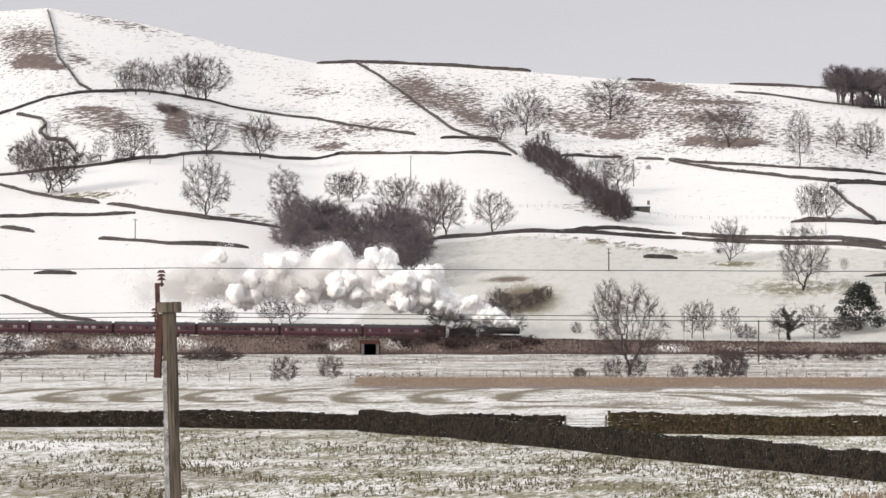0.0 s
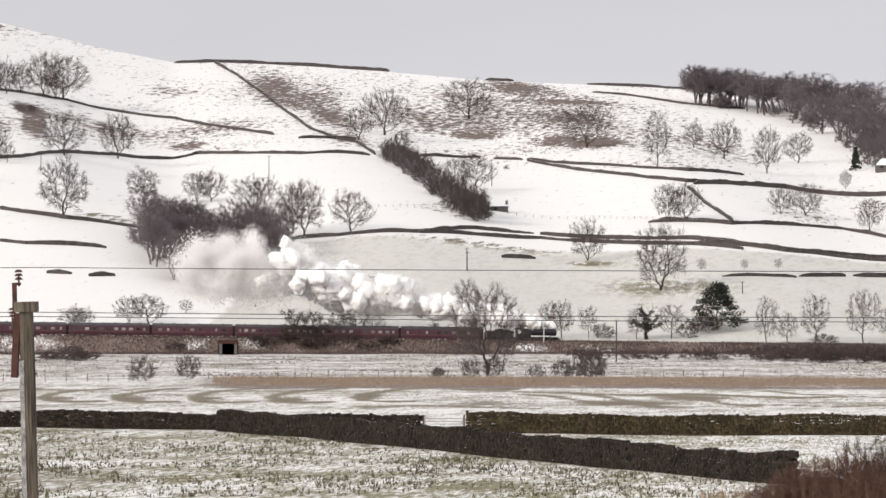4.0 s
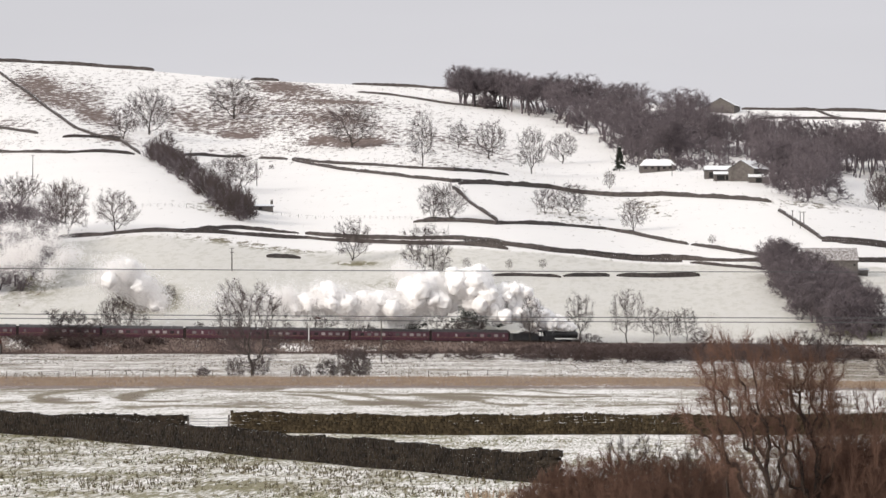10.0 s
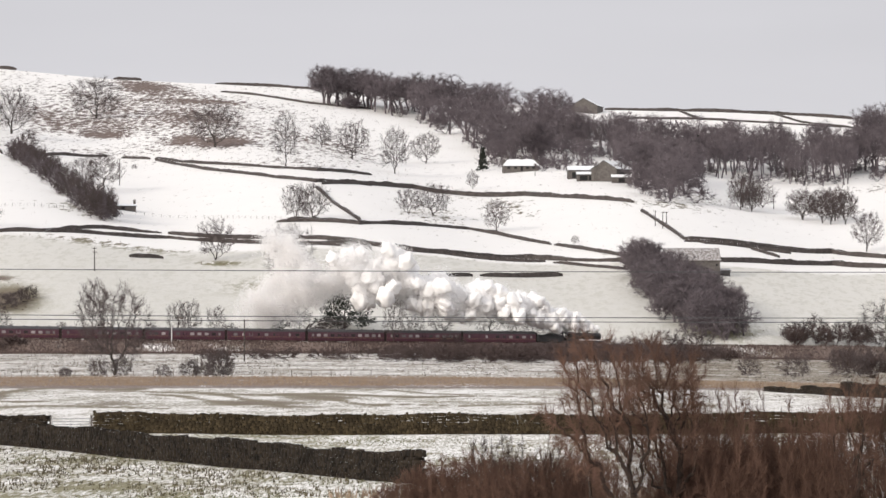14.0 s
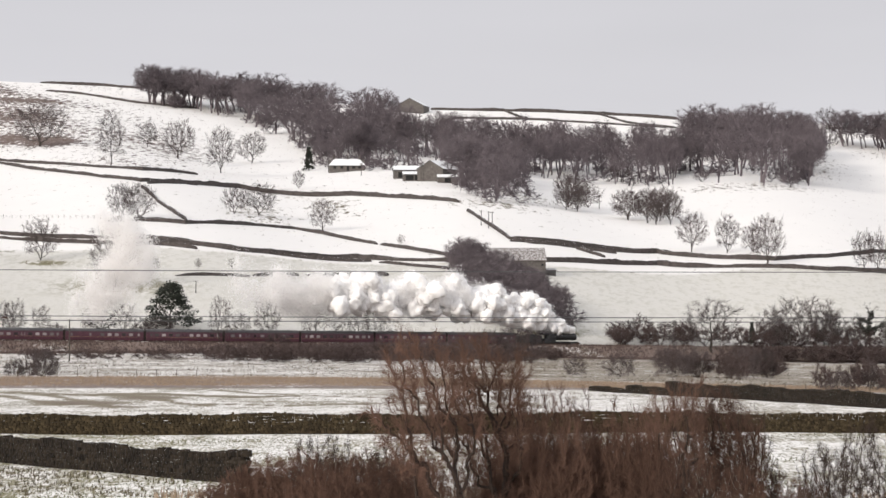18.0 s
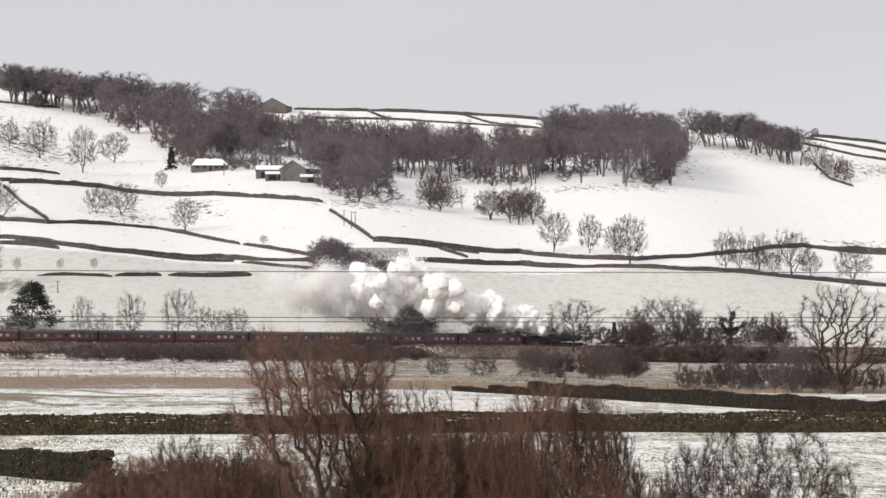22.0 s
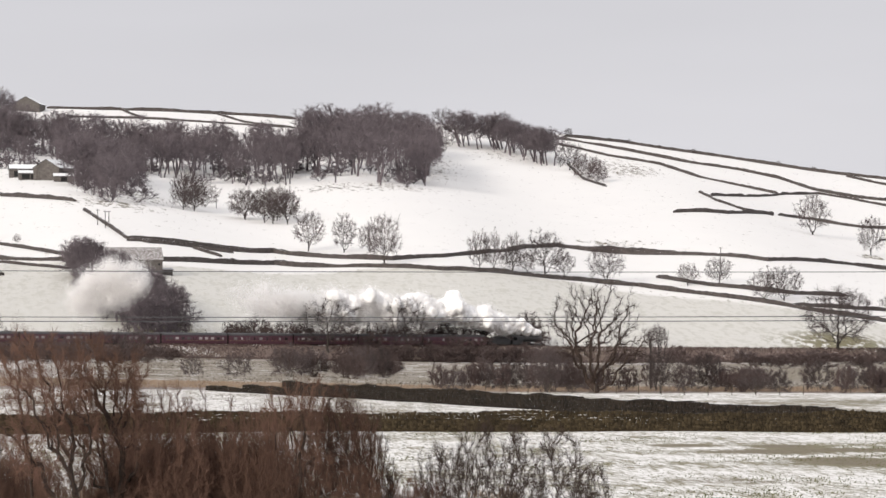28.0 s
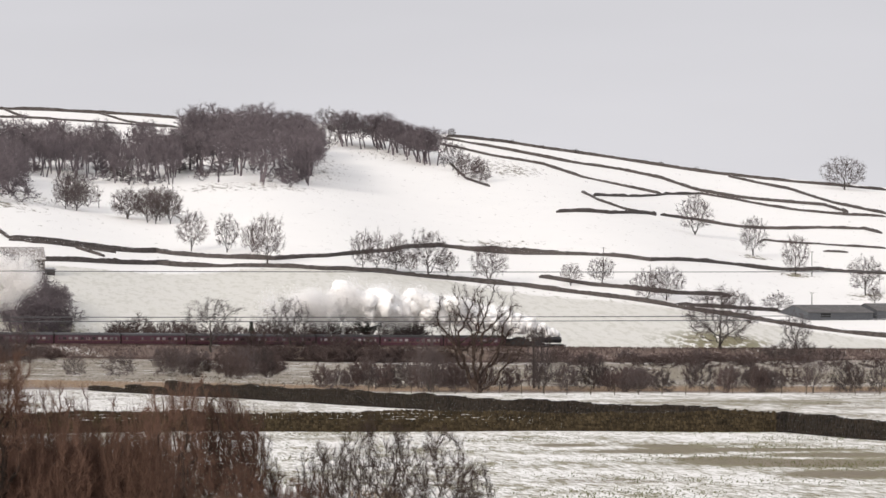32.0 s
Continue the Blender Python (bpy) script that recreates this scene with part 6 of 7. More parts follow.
def underbridge(x, y, turn):
    ob = tagged(new("railway_underbridge"), "small stone bridge with dark opening under the railway", "bridge", kind="structure")
    ob.location, ob.rotation_euler = (x, y, ground_at(x, y)), (0, 0, radians(turn))
    for side in (-1, 1):
        bm = bmesh.new()
        box(bm, (side * 1.75 - 0.35, -1.0, -1), (side * 1.75 + 0.35, 12, 3.2))
        part("abutment", bm, M_STONE, ob, "pale stone abutment" if side < 0 else "")
    bm = bmesh.new()
    box(bm, (-2.4, -1.1, 2.65), (2.4, 12, 3.5))
    part("deck", bm, M_IRON, ob, "dark girder deck with snow")
    # dark panel added across the far end to stand in for the shade within
    bm = bmesh.new()
    box(bm, (-2.4, 11.5, -1), (2.4, 12.1, 3.4))
    part("shade_panel", bm, M_DARK, ob)


def utility_pole(x, y, height, arms=1):
    ob = tagged(new("utility_pole"), "slim weathered wooden line pole standing in snow", "utility pole", "line poles")
    ob.location = (x, y, ground_at(x, y))
    bm = bmesh.new()
    rod(bm, (0, 0, -0.4), (0, 0, height), 0.15, 0.11, n=8)
    part("shaft", bm, M_BARK, ob)
    for k in range(arms):
        bm = bmesh.new()
        box(bm, (-0.6, -0.05, height - 0.35 - 0.5 * k), (0.6, 0.05, height - 0.23 - 0.5 * k))
        arm = part("crossarm", bm, M_BARK, ob)
        for px in (-0.5, 0.5):
            bm = bmesh.new()
            rod(bm, (px, 0, height - 0.23 - 0.5 * k), (px, 0, height - 0.02 - 0.5 * k), 0.06, 0.04, n=6)
            part("insulator", bm, M_CERAMIC, arm)


utility_pole(-218.0, 1360.6, 7.7)
utility_pole(-256.3, 1102.6, 6.1)
utility_pole(-120.8, 1105.4, 6.0)
utility_pole(-146.5, 1423.5, 9.6)
utility_pole(-280.0, 1274.6, 5.2)
utility_pole(-56.9, 799.0, 8.5)
utility_pole(-120.3, 1101.5, 5.4)
utility_pole(44.9, 1298.2, 5.6)
utility_pole(92.9, 1484.1, 5.3)
utility_pole(3.7, 1573.0, 4.9)
utility_pole(26.6, 1522.8, 7.0)
utility_pole(-42.6, 1082.2, 3.4)
utility_pole(42.7, 1306.3, 5.2)
utility_pole(251.2, 1307.1, 8.0)
utility_pole(344.1, 1392.1, 9.2)
utility_pole(308.8, 1249.4, 5.5)
utility_pole(229.1, 965.2, 5.4)
utility_pole(250.7, 1074.1, 3.5)
utility_pole(46.8, 1318.2, 3.8)
utility_pole(89.8, 516.2, 6.9)


def semaphore(x, y):
    ob = tagged(new("semaphore_signal"), "white railway semaphore signal beside the line", "signal")
    ob.location = (x, y, ground_at(x, y) - 0.3)
    bm = bmesh.new()
    rod(bm, (0, 0, 0), (0, 0, 7.2), 0.13, 0.1, n=8)
    rod(bm, (0, 0, 7.2), (0, 0, 7.7), 0.12, 0.02, n=8)
    part("post", bm, M_WHITE, ob)
    bm = bmesh.new()
    box(bm, (-0.1, -0.16, 6.3), (1.3, -0.12, 6.6), turn=Matrix.Rotation(radians(14), 4, "Y"))
    part("arm", bm, M_IRON, ob, "dark red signal arm")
    bm = bmesh.new()
    for px in (-0.62, -0.38):
        rod(bm, (px, 0.05, 0), (px, 0.05, 6.4), 0.025, n=5)
    for k in range(18):
        rod(bm, (-0.62, 0.05, 0.3 + 0.34 * k), (-0.38, 0.05, 0.3 + 0.34 * k), 0.018, n=4)
    part("ladder", bm, M_WIRE, ob)
    bm = bmesh.new()
    box(bm, (-0.7, -0.5, 4.1), (0.7, 0.5, 4.18))
    part("platform", bm, M_UNDER, ob)


def field_gate(x0, y0, x1, y1):
    ob = tagged(new("field_gate"), "pale galvanised five-bar gate closed between walls", "gate")
    z = ground_at(x0, y0)
    ob.location = (x0, y0, z)
    v = Vector((x1 - x0, y1 - y0, 0))
    ob.rotation_euler = (0, 0, math.atan2(v.y, v.x))
    l = v.length
    for k, h in enumerate((0.18, 0.38, 0.58, 0.8, 1.05)):
        bm = bmesh.new()
        rod(bm, (0.15, 0, h), (l - 0.15, 0, h), 0.028, n=6)
        part("bar", bm, M_GATE, ob)
    for px in (0.15, l * 0.5, l - 0.15):
        bm = bmesh.new()
        rod(bm, (px, 0.03, 0.12), (px, 0.03, 1.1), 0.025, n=6)
        part("upright", bm, M_GATE, ob)
    for px in (0.0, l):
        bm = bmesh.new()
        box(bm, (px - 0.09, -0.09, -0.4), (px + 0.09, 0.09, 1.35))
        part("gatepost", bm, M_STONE, ob)


def wire_fence(points, spacing=3.0):
    ob = tagged(new("wire_fence"), "low post-and-wire fence along the field edge", "fence")
    p = ribbon(points, spacing)
    bm = bmesh.new()
    rod(bm, (0, 0, -0.3), (0, 0, 1.15), 0.06, 0.05, n=6)
    me = mesh_of(bm, M_WOOD, "post")
    tops = []
    for k, (x, y) in enumerate(p):
        z = ground_at(x, y)
        shared("post", me, ob, pose(x, y, z + 0.06 * math.sin(k * 1.7), 3 * math.sin(k * 2.1), 3 * math.cos(k * 1.3)))
        tops.append(Vector((x, y, z)))
    for h in (0.45, 0.75, 1.05):
        bm = bmesh.new()
        tube(bm, [a + Vector((0, 0, h)) for a in tops], 0.006, 3)
        part("wire", bm, M_WIRE, ob)


underbridge(-155.7, 911.8, 9.7)
semaphore(-85.9, 958.2)
field_gate(-39.8, 330.6, -36.4, 331.0)
wire_fence([(-161.0, 553.0), (-141.9, 560.3), (-110.3, 561.3)])
wire_fence([(-102.2, 581.1), (-73.1, 606.6), (-23.7, 604.5)])
wire_fence([(51.8, 496.3), (68.7, 484.1), (86.0, 472.2), (107.4, 474.0), (128.0, 470.9)])
wire_fence([(-127.6, 1291.7), (-99.1, 1282.2), (-71.8, 1252.9)])
wire_fence([(-193.0, 1254.2), (-166.8, 1235.8), (-141.4, 1265.1)])


# ---- the line on poles close to the camera ----
def line_pole(x, y, turn):
    ob = tagged(new("power_line_pole"), "weathered wooden power pole with iron brackets and insulators", "utility pole")
    z = ground_at(x, y)
    ob.location = (x, y, 0)
    ob.rotation_euler = (0, radians(-1.5), radians(turn))
    o = 0.26
    bm = bmesh.new()
    up = [z - 0.5 + (10.52 - z) * k / 9 for k in range(10)]
    tube(bm, [(o + 0.006 * math.sin(k * 1.9), 0, zz) for k, zz in enumerate(up)], [0.157 - 0.0025 * k for k in range(10)], 14)
    part("shaft", bm, M_WOOD, ob)
    bm = bmesh.new()
    box(bm, (o - 0.19, -0.2, 10.0), (o + 0.2, 0.17, 10.19))
    bmesh.ops.bevel(bm, geom=bm.edges[:], offset=0.02, segments=1)
    part("cap_block", bm, M_WOOD, ob, "pale weathered cap block")
    bm = bmesh.new()
    box(bm, (o - 0.12, -0.15, z), (o - 0.04, -0.11, 9.1))
    for k in range(26):
        box(bm, (o - 0.13, -0.155, z + 0.15 + k * 0.22), (o - 0.03, -0.145, z + 0.19 + k * 0.22))
    part("cable_guard", bm, M_GUARD, ob, "grey cable guard with clips")
    bm = bmesh.new()
    box(bm, (o - 0.25, -0.05, 10.0), (o - 0.18, 0.05, 10.5))
    box(bm, (o - 0.25, -0.05, 10.5), (o - 0.1, 0.05, 10.55), turn=None)
    bracket = part("top_bracket", bm, M_IRON, ob, "upright iron angle bracket")

    def insulator(px, pz, parent, scale=1.0):
        bm = bmesh.new()
        rod(bm, (px, 0, pz - 0.14 * scale), (px, 0, pz + 0.1 * scale), 0.02 * scale, n=6)
        for k in range(3):
            zz = pz + (-0.02 + 0.07 * k) * scale
            rod(bm, (px, 0, zz), (px, 0, zz + 0.05 * scale), 0.085 * scale, 0.045 * scale, n=12)
        part("insulator", bm, M_CERAMIC, parent, "brown ribbed porcelain insulator")

    insulator(o - 0.13, 10.62, bracket)
    bm = bmesh.new()
    box(bm, (o - 0.06, -0.06, -0.6), (o + 0.06, 0.06, 0.6), turn=Matrix.Translation((-0.21, 0, 9.4)) @ Matrix.Rotation(radians(4), 4, "Y"))
    side = part("side_bracket", bm, M_IRON, ob, "long rusty iron side bracket")
    insulator(o - 0.27, 9.93, side, 0.9)
    for zz in (9.55, 9.1, 8.85):
        bm = bmesh.new()
        rod(bm, (o - 0.2, -0.02, zz), (o + 0.18, -0.02, zz), 0.018, n=6)
        part("bolt", bm, M_IRON, ob)
    return ob


def overhead_wire(a, b, sag, name="overhead_wire"):
    a, b = Vector(a), Vector(b)
    bm = bmesh.new()
    pts = [a.lerp(b, k / 24) - Vector((0, 0, 4 * sag * (k / 24) * (1 - k / 24))) for k in range(25)]
    tube(bm, pts, 0.0075, 5)
    tagged(new(name, mesh_of(bm, M_WIRE, name)), "thin dark power wire strung between poles", "cable", "power wires")


POLE_X, POLE_Y = -16.0, 72.2
line_pole(POLE_X - 0.13, POLE_Y, 0)
line_pole(POLE_X - 48, POLE_Y - 2, 0)
line_pole(POLE_X + 52, POLE_Y + 3, 0)
for dz, dx, sag in ((10.83, 0.0, 0.12), (10.0, -0.14, 0.14), (9.92, -0.14, 0.14)):
    here = (POLE_X + dx, POLE_Y, dz)
    overhead_wire(here, (POLE_X + 52 + dx, POLE_Y + 3, dz + 0.05), sag)
    overhead_wire((POLE_X - 48 + dx, POLE_Y - 2, dz - 0.1), here, 0.1)


# ---- low growth ----
def tufts(name, label, count, b0, b1, d0, d1, tall, wide, material, blades=3, keep=None, seed=1):
    """Tufts of blades scattered over a stretch of the land, in one mesh."""
    rng = np.random.default_rng(seed)
    b = rng.uniform(b0, b1, count)
    f = rng.random(count)
    lo, hi = (d0(b), d1(b)) if callable(d0) else (np.full(count, d0), np.full(count, d1))
    d = np.sqrt(lo ** 2 + (hi ** 2 - lo ** 2) * f)
    x, y = d * np.sin(np.radians(b)), d * np.cos(np.radians(b))
    if keep is not None:
        ok = keep(b, d, x, y, rng)
        b, d, x, y = b[ok], d[ok], x[ok], y[ok]
    z = land(b, d) - 0.05
    n = len(b)
    V, size = [], tall * (0.5 + 0.9 * rng.random(n))
    for k in range(blades):
        a = rng.random(n) * math.tau
        lean = rng.normal(0, 0.3, (n, 2)) * size[:, None]
        ox, oy = rng.normal(0, wide * 0.6, n), rng.normal(0, wide * 0.6, n)
        dx, dy = np.cos(a) * wide * 0.5, np.sin(a) * wide * 0.5
        V.append(np.stack([np.stack([x + ox - dx, y + oy - dy, z], 1), np.stack([x + ox + dx, y + oy + dy, z], 1),
                           np.stack([x + ox + lean[:, 0], y + oy + lean[:, 1], z + size * (0.7 + 0.5 * rng.random(n))], 1)], 1))
    V = np.concatenate(V).reshape(-1, 3)
    return tagged(new(name, mesh_from(name, V.tolist(), np.arange(len(V)).reshape(-1, 3).tolist(), material)), label, "vegetation", kind="stuff")


def clumped(scale, edge):
    def keep(b, d, x, y, rng):
        n = np.sin(x * scale + 2 * np.sin(y * scale * 0.31)) * np.sin(y * scale * 0.47 + 1.7 * np.sin(x * scale * 0.4)) + rng.normal(0, 0.5, len(b))
        return n > edge
    return keep


def stubble_edge(b, d, x, y, rng):
    base = clumped(0.35, 0.0)(b, d, x, y, rng) & (rng.random(len(b)) < 1.15 - (d - 214) / 130)
    # the near wall bounds the field on its far side
    return base & (d < np.interp(b, [-17, -9.8, -8.5, -6, -3.9, -2.2, -1.0], [336, 328, 312, 270, 246, 232, 225]))


def bare_land(b, d, x, y, rng):
    c, h, e = cover_of(b, d, x, y)
    return rng.random(len(b)) > c * 1.02 + 0.02 + 0.5 * e


tufts("maize_stubble", "short dark stubble stalks poking through thin snow", 17000, -17, -1.0, 214, 336, 0.28, 0.1, M_TUFT, 3, stubble_edge, 2)
tufts("field_grass", "short green grass blades through thin snow", 95000, -17, 17, 205, 338, 0.1, 0.12, M_GRASS, 1, clumped(0.16, -0.35), 12)
tufts("dead_grass", "strip of pale brown dead grass", 90000, -9.9, 17, lambda b: 535 - 30 * smooth(0, 9, b), lambda b: 610 - 60 * smooth(0, 9, b), 0.3, 0.1, M_STRAW, 1, None, 3)
tufts("rough_grass", "tussocks of rough grass in a snowy field", 120000, -17, 17, lambda b: 610 - 60 * smooth(0, 9, b), lambda b: rail_reach(b) - 24, 0.2, 0.2, M_RUSH, 1, clumped(0.12, 0.2), 4)
tufts("meadow_grass", "thin grass blades through meadow snow", 40000, -17, 17, 345, 545, 0.1, 0.12, M_RUSH, 1, clumped(0.1, 0.3), 5)
tufts("bank_scrub", "brown bracken and bramble on the railway bank", 130000, -17, 17, lambda b: rail_reach(b) - 25, lambda b: rail_reach(b) - 5, 0.5, 0.26, M_BRACKEN, 1, clumped(0.2, -0.7), 6)
tufts("heather", "dark heather and rushes on thinly covered hillside", 150000, -17, 17, lambda b: rail_reach(b) + 12, lambda b: 2025 + 0 * b, 0.35, 0.4, M_HEATHER, 1, bare_land, 7)
tufts("riverside_grass", "coarse brown grass by the willows", 9000, -3, 8, 150, 215, 0.5, 0.12, M_STRAW, 3, clumped(0.3, 0.3), 8)



# ---- the railway ----
RB = np.linspace(-45, 40, 1700)
RD = rail_reach(RB)
RX, RY, RZ = RD * np.sin(np.radians(RB)), RD * np.cos(np.radians(RB)), rail_height(RB)
RS = np.concatenate([[0], np.cumsum(np.sqrt(np.diff(RX) ** 2 + np.diff(RY) ** 2))])


def on_line(s, back=0.0):
    """Pose on the track at s metres along it, facing the way the train goes."""
    x, y, z = np.interp(s, RS, RX), np.interp(s, RS, RY), np.interp(s, RS, RZ)
    x2, y2, z2 = np.interp(s + 4, RS, RX), np.interp(s + 4, RS, RY), np.interp(s + 4, RS, RZ)
    yaw = math.degrees(math.atan2(y2 - y, x2 - x))
    return pose(x, y, z, 0, -math.degrees(math.atan2(z2 - z, 4)), yaw)


def along(name, outline, material, step, s0, s1, parent=None):
    """Sweep an outline of (sideways, up) along the track."""
    ss = np.arange(s0, s1, step)
    V, F, n = [], [], len(outline)
    for s in ss:
        m = on_line(s)
        V += [m @ Vector((0, a, c)) for a, c in outline]
    for i in range(len(ss) - 1):
        for k in range(n):
            F.append((i * n + k, i * n + (k + 1) % n, (i + 1) * n + (k + 1) % n, (i + 1) * n + k))
    ob = new(name, mesh_from(name, V, F, material))
    ob.parent = parent
    return ob


S_A, S_B = float(np.interp(-24, RB, RS)), float(np.interp(24, RB, RS))
track = tagged(new("railway_track"), "single railway line on dark ballast", "railway track", kind="structure")
along("ballast", [(-2.4, -0.9), (-1.7, -0.2), (1.7, -0.2), (2.4, -0.9)], M_BALLAST, 6, S_A, S_B, track)
for side in (-0.75, 0.75):
    along("rail", [(side - 0.035, -0.2), (side - 0.035, 0), (side + 0.035, 0), (side + 0.035, -0.2)], M_RAIL, 6, S_A, S_B, track)

COACH = 19.6
PITCH = 20.25


def wheel_mesh(radius, material, spokes=0):
    bm = bmesh.new()
    rod(bm, (0, -0.07, 0), (0, 0.07, 0), radius, n=18)
    rod(bm, (0, -0.1, 0), (0, 0.1, 0), radius * 0.25, n=8)
    if spokes:
        rod(bm, (radius * 0.45, -0.12, 0), (radius * 0.45, 0.12, 0), radius * 0.12, n=6)
    return mesh_of(bm, material, "wheel")


M_COACHWHEEL = wheel_mesh(0.46, M_UNDER)


def coach_meshes():
    bodyline = [(-1.36, 1.0), (-1.4, 1.5), (-1.4, 2.4), (-1.34, 3.1), (1.34, 3.1), (1.4, 2.4), (1.4, 1.5), (1.36, 1.0)]
    bm = bmesh.new()
    extrude(bm, bodyline, -COACH / 2, COACH / 2)
    body = mesh_of(bm, M_MAROON, "coach_body")
    bm = bmesh.new()
    arc = [(1.38 * math.cos(a), 3.1 + 0.72 * math.sin(a)) for a in np.linspace(math.pi, 0, 11)]
    extrude(bm, arc, -COACH / 2 - 0.03, COACH / 2 + 0.03)
    for x in np.linspace(-7.5, 7.5, 6):
        rod(bm, (x, 0.35, 3.7), (x, 0.35, 3.98), 0.17, n=8)
    roof = mesh_of(bm, M_ROOF, "coach_roof")
    bm = bmesh.new()
    box(bm, (-COACH / 2, -1.2, 0.82), (COACH / 2, 1.2, 0.998))
    for x in (-3.2, 2.6):
        box(bm, (x - 1.0, -1.15, 0.35), (x + 1.0, 1.15, 0.82))
    for e in (-1, 1):
        for side in (-0.87, 0.87):
            rod(bm, (e * COACH / 2, side, 0.95), (e * (COACH / 2 + 0.3), side, 0.95), 0.18, n=8)
    frame_me = mesh_of(bm, M_UNDER, "coach_underframe")
    bm = bmesh.new()
    for side in (-1.05, 1.05):
        box(bm, (-1.9, side - 0.08, 0.42), (1.9, side + 0.08, 0.72))
    box(bm, (-0.3, -1.1, 0.4), (0.3, 1.1, 0.8))
    bogie = mesh_of(bm, M_UNDER, "coach_bogie")
    bm = bmesh.new()
    box(bm, (-0.34, -1.1, 0.9), (0.34, 1.1, 3.45))
    gang = mesh_of(bm, M_UNDER, "gangway")
    panes = []
    for w in (0.95, 0.5):
        bm = bmesh.new()
        box(bm, (-w / 2, -0.02, -0.33), (w / 2, 0.02, 0.33))
        panes.append(mesh_of(bm, M_GLASS, "window"))
    bm = bmesh.new()
    box(bm, (-0.34, -0.015, 0), (0.34, 0.015, 2.0))
    door = mesh_of(bm, M_MAROON, "coach_door")
    bm = bmesh.new()
    box(bm, (-COACH / 2, -0.012, 0), (COACH / 2, 0.012, 0.05))
    stripe = mesh_of(bm, M_STRIPE, "waist_line")
    return body, roof, frame_me, bogie, gang, panes, door, stripe


M_STRIPE = surface("faded_lining", (0.2, 0.12, 0.06), (0.3, 0.2, 0.1), 2.0, 0.5)
CM = coach_meshes()


def coach(style, label):
    body, roof, frame_me, bogie, gang, panes, door, stripe = CM
    ob = tagged(new("railway_coach"), label, "railway coach", "coaches of the train")
    shared("body", body, ob)
    shared("roof", roof, ob)
    shared("underframe", frame_me, ob)
    for e in (-1, 1):
        bg = shared("bogie", bogie, ob, pose(e * 6.9, 0, 0))
        for x in (-1.3, 1.3):
            for side in (-0.78, 0.78):
                shared("wheel", M_COACHWHEEL, bg, pose(x, side, 0.46))
        shared("gangway", gang, ob, pose(e * (COACH / 2 + 0.15), 0, 0))
    if style == "open":
        xs = [(-7.1 + 1.775 * k, 0) for k in range(9)] + [(-8.55, 1), (8.55, 1)]
    elif style == "brake":
        xs = [(8.55, 1), (6.6, 0), (4.8, 0), (3.0, 0), (1.2, 0), (-0.6, 0), (-3.6, 1), (-8.3, 1)]
    else:
        xs = [(-7.8 + 1.95 * k, k % 2) for k in range(9)]
    for side in (-1, 1):
        for x, small in xs:
            shared("window", panes[small], ob, pose(x, side * 1.385, 2.35, side * 3))
        for x in (-9.15, 9.15) + ((-5.6,) if style == "brake" else (0.0,) if style == "open" else (-3.9, 3.9)):
            shared("door", door, ob, pose(x, side * 1.402, 1.05))
        shared("waist_line", stripe, ob, pose(0, side * 1.405, 1.78))
    return ob


